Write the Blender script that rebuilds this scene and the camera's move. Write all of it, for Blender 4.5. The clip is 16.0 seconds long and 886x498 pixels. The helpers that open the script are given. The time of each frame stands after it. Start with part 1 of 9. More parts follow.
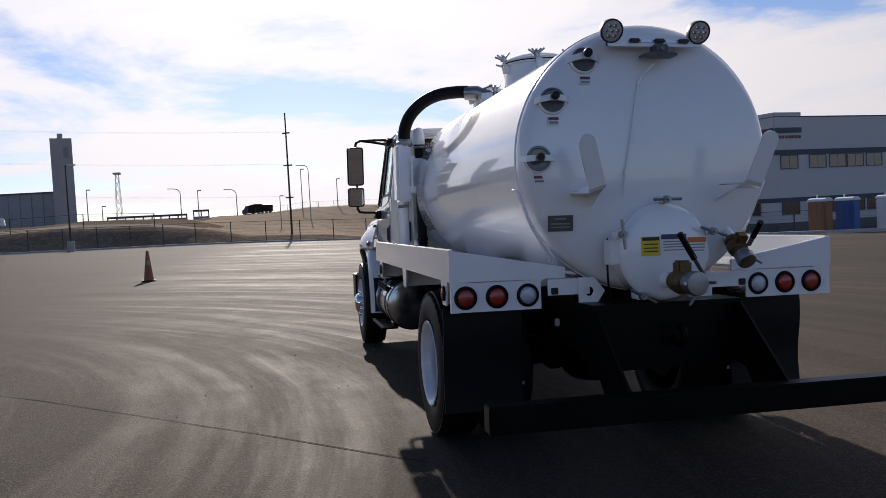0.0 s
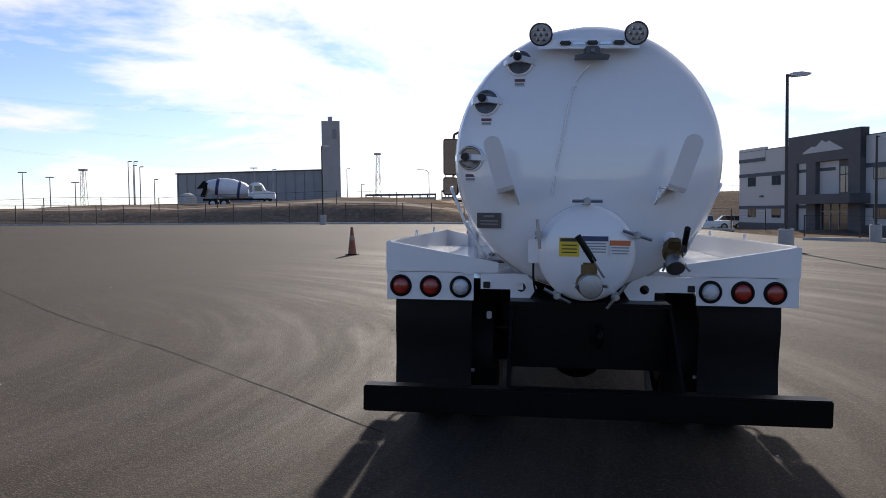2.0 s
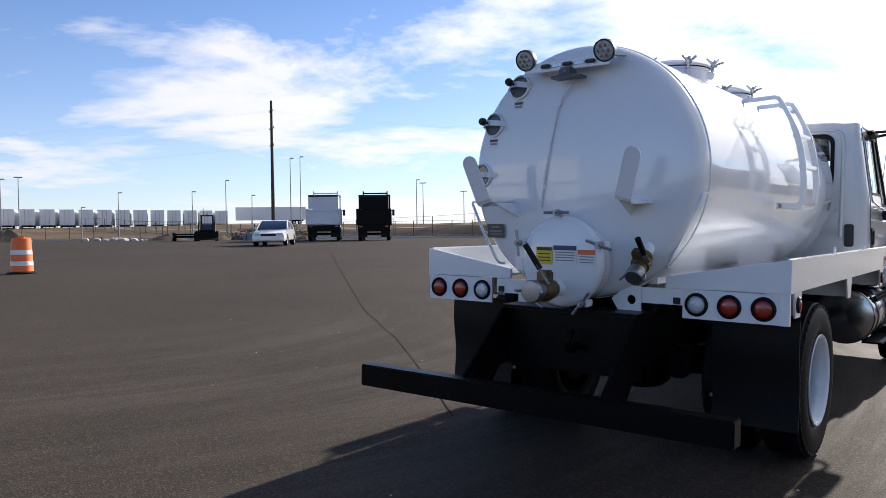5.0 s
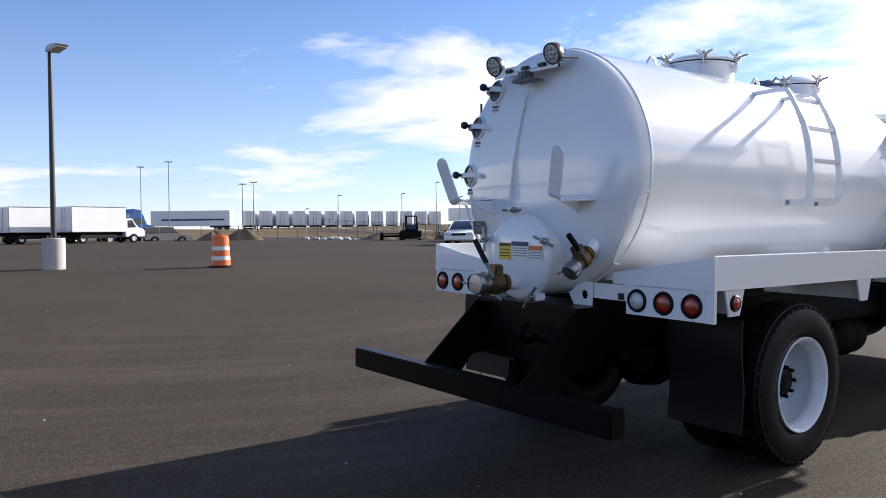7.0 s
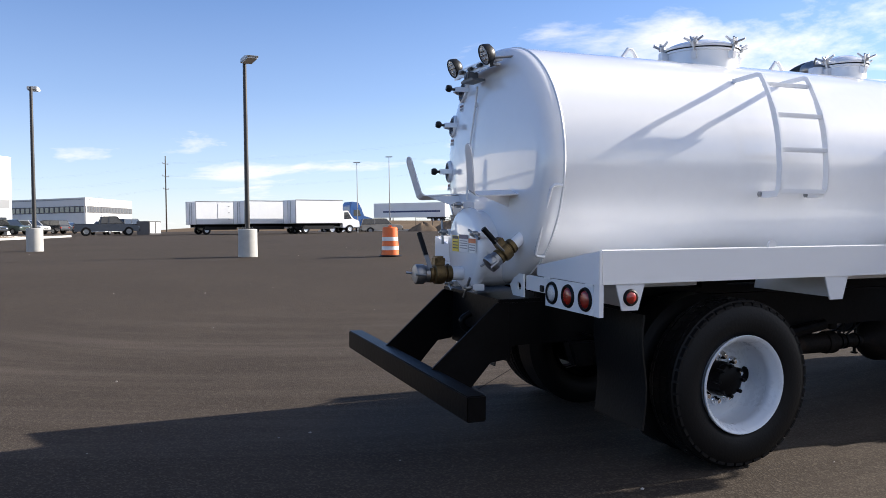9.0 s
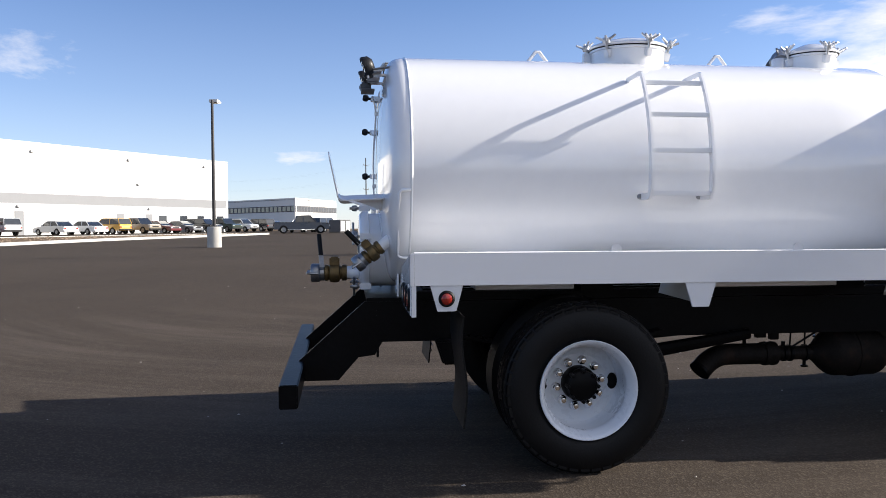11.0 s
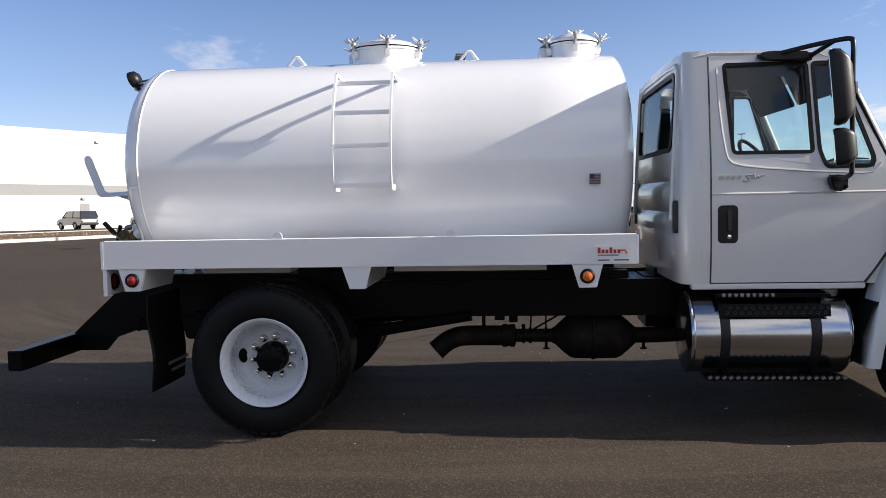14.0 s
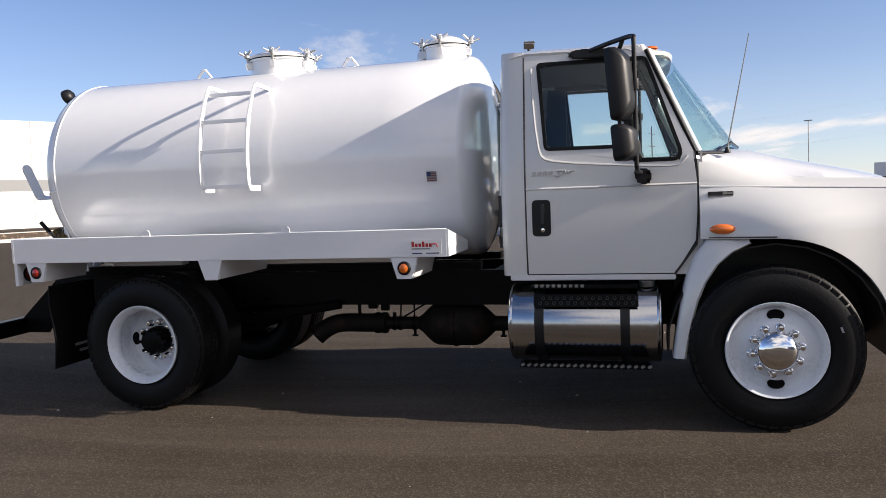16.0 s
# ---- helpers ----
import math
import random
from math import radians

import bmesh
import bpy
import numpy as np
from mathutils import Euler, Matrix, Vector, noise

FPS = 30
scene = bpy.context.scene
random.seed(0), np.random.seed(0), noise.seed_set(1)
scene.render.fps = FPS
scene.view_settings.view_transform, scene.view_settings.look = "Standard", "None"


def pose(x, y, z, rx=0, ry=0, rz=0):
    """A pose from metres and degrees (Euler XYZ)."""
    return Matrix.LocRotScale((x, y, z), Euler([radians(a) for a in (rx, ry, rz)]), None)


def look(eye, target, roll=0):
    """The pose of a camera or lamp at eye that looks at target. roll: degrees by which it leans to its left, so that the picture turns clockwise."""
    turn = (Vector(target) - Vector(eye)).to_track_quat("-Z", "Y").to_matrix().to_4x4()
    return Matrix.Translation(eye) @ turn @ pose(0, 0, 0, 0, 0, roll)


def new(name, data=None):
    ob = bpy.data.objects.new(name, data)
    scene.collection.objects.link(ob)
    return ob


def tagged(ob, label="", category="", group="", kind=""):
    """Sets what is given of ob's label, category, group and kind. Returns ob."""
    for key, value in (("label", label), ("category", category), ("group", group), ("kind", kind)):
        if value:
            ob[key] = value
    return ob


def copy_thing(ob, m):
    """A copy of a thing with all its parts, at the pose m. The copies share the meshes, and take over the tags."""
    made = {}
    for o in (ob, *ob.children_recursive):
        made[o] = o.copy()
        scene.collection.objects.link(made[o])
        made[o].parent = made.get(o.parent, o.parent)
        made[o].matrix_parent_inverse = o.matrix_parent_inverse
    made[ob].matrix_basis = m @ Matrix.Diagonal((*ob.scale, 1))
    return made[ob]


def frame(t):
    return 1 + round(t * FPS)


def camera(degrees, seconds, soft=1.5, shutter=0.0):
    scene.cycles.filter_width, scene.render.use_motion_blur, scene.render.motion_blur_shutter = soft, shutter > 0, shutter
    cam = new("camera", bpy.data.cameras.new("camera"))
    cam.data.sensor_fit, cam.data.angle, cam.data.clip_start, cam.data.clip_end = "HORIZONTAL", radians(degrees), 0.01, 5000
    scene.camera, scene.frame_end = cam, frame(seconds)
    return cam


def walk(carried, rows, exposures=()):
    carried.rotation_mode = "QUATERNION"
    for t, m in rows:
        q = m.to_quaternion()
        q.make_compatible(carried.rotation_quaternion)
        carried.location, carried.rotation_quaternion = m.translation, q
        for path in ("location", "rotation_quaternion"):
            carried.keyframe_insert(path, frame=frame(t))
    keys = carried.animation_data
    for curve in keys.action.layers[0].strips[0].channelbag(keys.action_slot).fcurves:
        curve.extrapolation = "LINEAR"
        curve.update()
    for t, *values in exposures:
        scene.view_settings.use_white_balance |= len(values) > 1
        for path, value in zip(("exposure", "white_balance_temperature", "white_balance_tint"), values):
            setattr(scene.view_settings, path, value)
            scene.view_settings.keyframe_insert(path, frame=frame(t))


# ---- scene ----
cam = camera(58.8, 16.0, 0.85)
METRES, EYE, TILT, LEAN, TURN = 15.071, 1.5975, 0.0, -0.4, -11.0
ROWS = [
    (0.0, 0.0, 0.0, 0.0, -0.14, -2.3, 3.57),
    (0.5, 0.0315, -0.0013, 0.0004, 4.57, -2.49, 3.58),
    (1.0, 0.0638, -0.0072, 0.0001, 8.51, -2.61, 2.85),
    (1.5, 0.0927, -0.0043, 0.0001, 12.26, -3.07, 0.96),
    (2.0, 0.1224, -0.0039, -0.0014, 17.92, -2.68, 1.16),
    (2.5, 0.1511, 0.0023, -0.0024, 23.29, -3.02, 2.31),
    (3.0, 0.1804, 0.0101, -0.0028, 26.81, -2.33, 3.73),
    (3.5, 0.2094, 0.0169, -0.0038, 31.6, -1.67, 2.94),
    (4.0, 0.2348, 0.0306, -0.004, 37.97, -1.67, 1.6),
    (4.5, 0.2616, 0.04, -0.0049, 43.87, -1.45, 1.22),
    (7.0, 0.3655, 0.1217, -0.0096, 64.24, -0.79, 0.85),
    (7.5, 0.3804, 0.1443, -0.0101, 69.03, -1.12, 0.88),
    (8.0, 0.396, 0.1703, -0.0101, 72.47, -0.85, 0.98),
    (8.5, 0.4105, 0.196, -0.0102, 76.1, -0.98, 0.9),
    (11.0, 0.4464, 0.36, -0.0101, 94.49, -1.19, 0.48),
    (11.5, 0.448, 0.3946, -0.0102, 96.42, -0.9, 0.69),
    (12.0, 0.4512, 0.4276, -0.01, 98.53, -1.29, 0.73),
    (12.5, 0.4471, 0.4594, -0.0095, 100.21, -1.43, 0.82),
    (13.0, 0.4488, 0.4945, -0.0097, 102.43, -1.37, 0.82),
    (13.5, 0.4449, 0.5292, -0.0111, 104.78, -1.83, 0.91),
    (14.0, 0.4429, 0.5658, -0.0117, 106.79, -2.01, 1.17),
    (14.5, 0.4413, 0.5977, -0.0129, 108.8, -2.72, 1.38),
    (15.0, 0.4334, 0.6339, -0.0127, 111.01, -2.69, 1.15),
    (15.5, 0.4307, 0.667, -0.0119, 113.97, -2.69, 1.83),
    (16.0, 0.4199, 0.6992, -0.0109, 116.38, -2.73, 2.04),
]
EXPOSURES = [(0.0, 0.04, 6700, 15), (1.5, 0.36, 6600, 14), (3.5, 0.5, 6500, 12), (7.0, 0.78, 6450, 12), (8.7, 0.86, 6500, 12), (11.0, 0.78, 6620, 12), (13.0, 0.65, 6720, 12), (16.0, 0.64, 7050, 14)]
walk(cam, [(t, pose(0, 0, EYE, TILT, LEAN, TURN) @ pose(METRES * x, METRES * y, METRES * z, 90 + pitch, roll, yaw)) for t, x, y, z, yaw, pitch, roll in ROWS], EXPOSURES)

# ---- world and sun ----
SUN_EL, SUN_AZ = 23.6, 1.0  # degrees above the horizon, degrees from +y towards +x
world = bpy.data.worlds.new("world")
scene.world = world
world.use_nodes = True


def wire(tree, kind, **props):
    n = tree.nodes.new(kind)
    for key, value in props.items():
        if key.startswith("i_"):
            n.inputs[key[2:].replace("_", " ")].default_value = value
        else:
            setattr(n, key, value)
    return n


def math_node(tree, op, a, b=None, clamp=False):
    n = tree.nodes.new("ShaderNodeMath")
    n.operation, n.use_clamp = op, clamp
    for k, v in enumerate((a, b)):
        if v is None:
            continue
        if isinstance(v, (int, float)):
            n.inputs[k].default_value = v
        else:
            tree.links.new(v, n.inputs[k])
    return n.outputs[0]


def ramp_node(tree, fac, stops):
    n = tree.nodes.new("ShaderNodeValToRGB")
    tree.links.new(fac, n.inputs[0])
    els = n.color_ramp.elements
    while len(els) < len(stops):
        els.new(0.5)
    for e, (p, c) in zip(els, stops):
        e.position = p
        e.color = (*c, 1) if isinstance(c, tuple) else (c, c, c, 1)
    return n.outputs[0]


def build_sky():
    t = world.node_tree
    t.nodes.clear()
    lk = t.links.new
    sky = wire(t, "ShaderNodeTexSky", sky_type="NISHITA", sun_disc=False, sun_elevation=radians(SUN_EL), sun_rotation=radians(SUN_AZ), altitude=1500, air_density=1.0, dust_density=0.7, ozone_density=2.2)
    co = t.nodes.new("ShaderNodeTexCoord")
    sep = t.nodes.new("ShaderNodeSeparateXYZ")
    lk(co.outputs["Generated"], sep.inputs[0])
    x, y, z = sep.outputs
    up = math_node(t, "ADD", math_node(t, "MAXIMUM", z, 0.0), 0.13)
    px, py = math_node(t, "DIVIDE", x, up), math_node(t, "DIVIDE", y, up)
    com = t.nodes.new("ShaderNodeCombineXYZ")
    lk(px, com.inputs[0]), lk(py, com.inputs[1])
    com.inputs[2].default_value = CLOUD_SEED
    big = wire(t, "ShaderNodeTexNoise", i_Scale=0.75, i_Detail=10.0, i_Roughness=0.6, i_Distortion=0.3)
    lk(com.outputs[0], big.inputs["Vector"])
    # cover grows towards the sun; unseen +x cloud is added to light the truck's side, thinning past x 0.45
    lean = math_node(t, "MULTIPLY", y, 0.12)
    cover = math_node(t, "ADD", math_node(t, "ADD", big.outputs["Fac"], lean), math_node(t, "SUBTRACT", math_node(t, "MULTIPLY", x, 0.088), math_node(t, "MULTIPLY", math_node(t, "MAXIMUM", math_node(t, "SUBTRACT", x, 0.45), 0.0), 0.11)))
    mask = ramp_node(t, cover, [(0.525, 0.0), (0.575, 0.45), (0.625, 0.85), (0.70, 1.0)])
    horizon = ramp_node(t, z, [(0.0, 0.9), (0.05, 0.5), (0.16, 0.18), (0.30, 0.0)])
    # thin haze low over the land, clouds above it
    glow = math_node(t, "POWER", math_node(t, "MAXIMUM", math_node(t, "ADD", math_node(t, "MULTIPLY", y, math.cos(radians(SUN_EL))), math_node(t, "MULTIPLY", z, math.sin(radians(SUN_EL)))), 0.0), 5.0)
    bright = math_node(t, "ADD", 7.6, math_node(t, "MULTIPLY", glow, 5.0))
    white = t.nodes.new("ShaderNodeMix")
    white.data_type, white.blend_type = "RGBA", "MULTIPLY"
    white.inputs["Factor"].default_value = 1.0
    white.inputs["A"].default_value = (1.0, 1.0, 1.0, 1)
    grey = t.nodes.new("ShaderNodeCombineXYZ")
    for k, s in enumerate((1.0, 1.0, 1.03)):
        lk(math_node(t, "MULTIPLY", bright, s), grey.inputs[k])
    lk(grey.outputs[0], white.inputs["B"])
    deep = t.nodes.new("ShaderNodeMix")
    deep.data_type, deep.blend_type = "RGBA", "MULTIPLY"
    deep.inputs["Factor"].default_value = 1.0
    deep.inputs["B"].default_value = (0.88, 1.01, 1.24, 1)
    lk(sky.outputs[0], deep.inputs["A"])
    low = t.nodes.new("ShaderNodeMix")
    low.data_type = "RGBA"
    lk(math_node(t, "MULTIPLY", horizon, 0.58), low.inputs["Factor"])
    lk(deep.outputs["Result"], low.inputs["A"]), lk(white.outputs["Result"], low.inputs["B"])
    mix = t.nodes.new("ShaderNodeMix")
    mix.data_type = "RGBA"
    lk(mask, mix.inputs["Factor"]), lk(low.outputs["Result"], mix.inputs["A"]), lk(white.outputs["Result"], mix.inputs["B"])
    bg = t.nodes.new("ShaderNodeBackground")
    bg.inputs["Strength"].default_value = SKY_STRENGTH
    out = t.nodes.new("ShaderNodeOutputWorld")
    lk(mix.outputs["Result"], bg.inputs[0]), lk(bg.outputs[0], out.inputs[0])


CLOUD_SEED, SKY_STRENGTH = 3.7, 0.083
build_sky()
sun = new("sun", bpy.data.lights.new("sun", "SUN"))
sun.data.energy, sun.data.angle, sun.data.color = 5.5, radians(0.53), (1.0, 0.95, 0.87)
sun.matrix_world = look((0, 0, 0), (-math.sin(radians(SUN_AZ)) * math.cos(radians(SUN_EL)), -math.cos(radians(SUN_AZ)) * math.cos(radians(SUN_EL)), -math.sin(radians(SUN_EL))))


# ---- materials ----
def mat(name, color, rough=0.5, metal=0.0, var=0.12, scale=6.0, fine=60.0, bump=0.0, bump_scale=80.0, coat=0.0, second=None, patch=(0.45, 0.65), alpha=0.0, random=0.0, spec=0.5, gloss=1.5):
    """A surface with colour variation at two sizes, uneven gloss, fine relief, and a second colour in patches."""
    m = bpy.data.materials.new(name)
    m.use_nodes = True
    t = m.node_tree
    lk = t.links.new
    b = t.nodes["Principled BSDF"]
    co = t.nodes.new("ShaderNodeTexCoord")
    big = wire(t, "ShaderNodeTexNoise", i_Scale=scale, i_Detail=5.0, i_Roughness=0.6)
    small = wire(t, "ShaderNodeTexNoise", i_Scale=fine, i_Detail=3.0)
    lk(co.outputs["Object"], big.inputs["Vector"]), lk(co.outputs["Object"], small.inputs["Vector"])
    both = math_node(t, "ADD", math_node(t, "MULTIPLY", big.outputs["Fac"], 0.65), math_node(t, "MULTIPLY", small.outputs["Fac"], 0.35))
    dark, light = tuple(c * (1 - var) for c in color), tuple(min(1.0, c * (1 + var)) for c in color)
    col = ramp_node(t, both, [(0.3, dark), (0.7, light)])
    if second:
        pick = ramp_node(t, big.outputs["Fac"], [(patch[0], 0.0), (patch[1], 1.0)])
        mx = t.nodes.new("ShaderNodeMix")
        mx.data_type = "RGBA"
        lk(pick, mx.inputs["Factor"]), lk(col, mx.inputs["A"])
        mx.inputs["B"].default_value = (*second, 1)
        col = mx.outputs["Result"]
    if random:
        inf = t.nodes.new("ShaderNodeObjectInfo")
        hsv = t.nodes.new("ShaderNodeHueSaturation")
        lk(col, hsv.inputs["Color"])
        lk(math_node(t, "ADD", 1 - random, math_node(t, "MULTIPLY", inf.outputs["Random"], 2 * random)), hsv.inputs["Value"])
        col = hsv.outputs[0]
    lk(col, b.inputs["Base Color"])
    lk(math_node(t, "ADD", rough - 0.06, math_node(t, "MULTIPLY", both, 0.12), True), b.inputs["Roughness"])
    b.inputs["Metallic"].default_value = metal
    b.inputs["Coat Weight"].default_value = coat
    b.inputs["Coat Roughness"].default_value = 0.03
    b.inputs["Coat IOR"].default_value = gloss
    b.inputs["Specular IOR Level"].default_value = spec
    if bump:
        n = wire(t, "ShaderNodeTexNoise", i_Scale=bump_scale, i_Detail=4.0)
        lk(co.outputs["Object"], n.inputs["Vector"])
        bp = wire(t, "ShaderNodeBump", i_Strength=bump, i_Distance=0.01)
        lk(n.outputs["Fac"], bp.inputs["Height"])
        lk(bp.outputs[0], b.inputs["Normal"])
    return m


def glass_mat(name, tint, rough=0.02):
    m = bpy.data.materials.new(name)
    m.use_nodes = True
    t = m.node_tree
    t.nodes.clear()
    lk = t.links.new
    tr = wire(t, "ShaderNodeBsdfTransparent")
    tr.inputs[0].default_value = (*tint, 1)
    gl = wire(t, "ShaderNodeBsdfGlossy", i_Roughness=rough)
    gl.inputs[0].default_value = (0.9, 0.95, 1, 1)
    lw = wire(t, "ShaderNodeLayerWeight", i_Blend=0.5)
    fr = t.nodes.new("ShaderNodeMath")
    fr.operation = "ADD"
    fr.inputs[1].default_value = 0.025
    lk(math_node(t, "MULTIPLY", math_node(t, "POWER", lw.outputs["Facing"], 5.0), 0.45), fr.inputs[0])
    mx = t.nodes.new("ShaderNodeMixShader")
    out = t.nodes.new("ShaderNodeOutputMaterial")
    lk(fr.outputs[0], mx.inputs[0]), lk(tr.outputs[0], mx.inputs[1]), lk(gl.outputs[0], mx.inputs[2]), lk(mx.outputs[0], out.inputs[0])
    return m


def ground_mat(name, base, second, stone, coarse, streak=0.0, spec=0.0, sheen=0.0):
    """Ground: aggregate grains, stains, broad patches and, on the lot, long wheel marks."""
    m = bpy.data.materials.new(name)
    m.use_nodes = True
    t = m.node_tree
    lk = t.links.new
    b = t.nodes["Principled BSDF"]
    co = t.nodes.new("ShaderNodeTexCoord")
    at = co.outputs["Object"]
    broad = wire(t, "ShaderNodeTexNoise", i_Scale=0.16, i_Detail=6.0, i_Roughness=0.62)
    mid = wire(t, "ShaderNodeTexNoise", i_Scale=1.7, i_Detail=6.0, i_Roughness=0.7)
    grain = wire(t, "ShaderNodeTexVoronoi", i_Scale=coarse)
    fine = wire(t, "ShaderNodeTexNoise", i_Scale=coarse * 1.6, i_Detail=3.0)
    for n in (broad, mid, grain, fine):
        lk(at, n.inputs["Vector"])
    v = math_node(t, "ADD", math_node(t, "MULTIPLY", broad.outputs["Fac"], 0.55), math_node(t, "MULTIPLY", mid.outputs["Fac"], 0.45))
    col = ramp_node(t, v, [(0.37, base), (0.65, second)])
    if streak:
        # wheel marks sweep round a turning circle left of the truck
        sp = t.nodes.new("ShaderNodeSeparateXYZ")
        lk(at, sp.inputs[0])
        dx, dy = math_node(t, "ADD", sp.outputs[0], 8.7), math_node(t, "ADD", sp.outputs[1], -5.8)
        rad = math_node(t, "SQRT", math_node(t, "ADD", math_node(t, "MULTIPLY", dx, dx), math_node(t, "MULTIPLY", dy, dy)))
        ang = math_node(t, "ARCTAN2", dy, dx)
        cm = t.nodes.new("ShaderNodeCombineXYZ")
        lk(math_node(t, "MULTIPLY", rad, 1.5), cm.inputs[0]), lk(math_node(t, "MULTIPLY", ang, 1.1), cm.inputs[1])
        wn = wire(t, "ShaderNodeTexNoise", i_Scale=1.0, i_Detail=7.0, i_Roughness=0.7, i_Distortion=0.35)
        lk(cm.outputs[0], wn.inputs["Vector"])
        inside = ramp_node(t, math_node(t, "MULTIPLY", dx, 0.08), [(0.25, 0.0), (0.5, 1.0)])
        sm = math_node(t, "MULTIPLY", math_node(t, "MULTIPLY", ramp_node(t, wn.outputs["Fac"], [(0.44, 0.0), (0.60, 1.0)]), inside), ramp_node(t, broad.outputs["Fac"], [(0.36, 0.35), (0.60, 1.0)]))
        mx = t.nodes.new("ShaderNodeMix")
        mx.data_type = "RGBA"
        lk(math_node(t, "MULTIPLY", sm, streak), mx.inputs["Factor"]), lk(col, mx.inputs["A"])
        mx.inputs["B"].default_value = (*tuple(c * 2.1 for c in second), 1)
        col = mx.outputs["Result"]
    chips = ramp_node(t, grain.outputs["Color"], [(0.55, 0.0), (0.95, 1.0)])
    mx = t.nodes.new("ShaderNodeMix")
    mx.data_type = "RGBA"
    lk(math_node(t, "MULTIPLY", chips, 0.42), mx.inputs["Factor"]), lk(col, mx.inputs["A"])
    mx.inputs["B"].default_value = (*stone, 1)
    lk(mx.outputs["Result"], b.inputs["Base Color"])
    rough = math_node(t, "ADD", 0.74, math_node(t, "MULTIPLY", mid.outputs["Fac"], 0.2), True)
    if streak:
        # tyres have polished the marks a little
        rough = math_node(t, "SUBTRACT", rough, math_node(t, "MULTIPLY", sm, 0.16), True)
    lk(rough, b.inputs["Roughness"])
    b.inputs["Specular IOR Level"].default_value = spec
    # warm sheen added to brighten the ground at grazing angles
    b.inputs["Sheen Weight"].default_value, b.inputs["Sheen Roughness"].default_value = sheen, 0.55
    b.inputs["Sheen Tint"].default_value = (1.0, 0.92, 0.84, 1)
    hgt = math_node(t, "ADD", math_node(t, "MULTIPLY", grain.outputs["Distance"], 1.0), math_node(t, "MULTIPLY", fine.outputs["Fac"], 0.6))
    bp = wire(t, "ShaderNodeBump", i_Strength=0.4, i_Distance=0.006)
    lk(hgt, bp.inputs["Height"]), lk(bp.outputs[0], b.inputs["Normal"])
    return m


WHITE = mat("white_enamel", (0.81, 0.815, 0.825), 0.16, var=0.015, scale=1.2, fine=9, coat=0.6, bump=0.02, bump_scale=5)
CABWHITE = mat("white_cab_enamel", (0.68, 0.68, 0.67), 0.18, var=0.015, scale=1.2, fine=9, coat=0.6, bump=0.02, bump_scale=5)
TANKWHITE = mat("tank_white_paint", (0.825, 0.83, 0.84), 0.22, var=0.025, scale=1.0, fine=14, coat=1.0, bump=0.03, bump_scale=2.2)
BLACKPAINT = mat("black_chassis_paint", (0.0035, 0.0035, 0.004), 0.36, var=0.4, scale=4, fine=40, bump=0.12, bump_scale=30, spec=0.09)
DARKSTEEL = mat("rusty_dark_steel", (0.012, 0.0095, 0.008), 0.65, 0.2, var=0.5, scale=8, fine=60, bump=0.3, second=(0.035, 0.019, 0.012), patch=(0.55, 0.8), spec=0.15)
RUBBER = mat("tyre_rubber", (0.0042, 0.0042, 0.0046), 0.52, var=0.25, scale=7, fine=70, bump=0.15, bump_scale=60, spec=0.2)
PLASTIC = mat("black_plastic", (0.010, 0.010, 0.011), 0.42, var=0.2, scale=9, fine=120, bump=0.08, bump_scale=200, spec=0.3)
CHROME = mat("chrome", (0.86, 0.86, 0.87), 0.07, 1.0, var=0.04, scale=5, fine=30)
POLISHED = mat("polished_aluminium", (0.46, 0.47, 0.49), 0.17, 1.0, var=0.06, scale=3, fine=45, bump=0.015, bump_scale=6)
ZINC = mat("bright_zinc", (0.60, 0.61, 0.62), 0.32, 0.75, var=0.15, scale=14, fine=90, bump=0.05)
STEEL = mat("galvanised_steel", (0.30, 0.305, 0.31), 0.38, 0.9, var=0.2, scale=14, fine=90, bump=0.06)
BRASS = mat("weathered_brass", (0.17, 0.115, 0.05), 0.5, 0.75, var=0.35, scale=12, fine=70, bump=0.15, second=(0.07, 0.05, 0.03), patch=(0.5, 0.72))
WHEELWHITE = mat("white_wheel_paint", (0.66, 0.69, 0.73), 0.28, var=0.025, scale=5, fine=40, coat=0.2)
REDLENS = mat("red_lens", (0.30, 0.018, 0.010), 0.18, var=0.15, scale=40, fine=140, bump=0.2, bump_scale=160, coat=0.6)
AMBERLENS = mat("amber_lens", (0.75, 0.16, 0.02), 0.18, var=0.12, scale=40, fine=140, bump=0.3, bump_scale=160, coat=0.6)
CLEARLENS = mat("clear_lens", (0.50, 0.52, 0.55), 0.12, 0.25, var=0.25, scale=30, fine=120, bump=0.5, bump_scale=140, coat=0.8)
GLASS = glass_mat("green_tinted_glass", (0.91, 0.955, 0.95))
SHIELDGLASS = glass_mat("windshield_glass", (0.89, 0.955, 0.94))
SIGHTGLASS = mat("dark_sight_glass", (0.12, 0.125, 0.135), 0.12, var=0.3, scale=20, spec=0.7)
MIRROR = mat("mirror", (0.75, 0.77, 0.8), 0.03, 1.0, var=0.01)
SEAT = mat("grey_seat_cloth", (0.11, 0.115, 0.12), 0.9, var=0.25, scale=10, fine=160, bump=0.2)
YELLOW = mat("yellow_sticker", (0.72, 0.52, 0.02), 0.4, var=0.06)
BLUEINK = mat("dark_blue_print", (0.03, 0.045, 0.13), 0.4, var=0.1)
ORANGEINK = mat("orange_print", (0.70, 0.16, 0.04), 0.4, var=0.08)
PAPER = mat("white_sticker", (0.75, 0.75, 0.74), 0.4, var=0.04)
BLACKINK = mat("black_print", (0.02, 0.02, 0.022), 0.45, var=0.15)
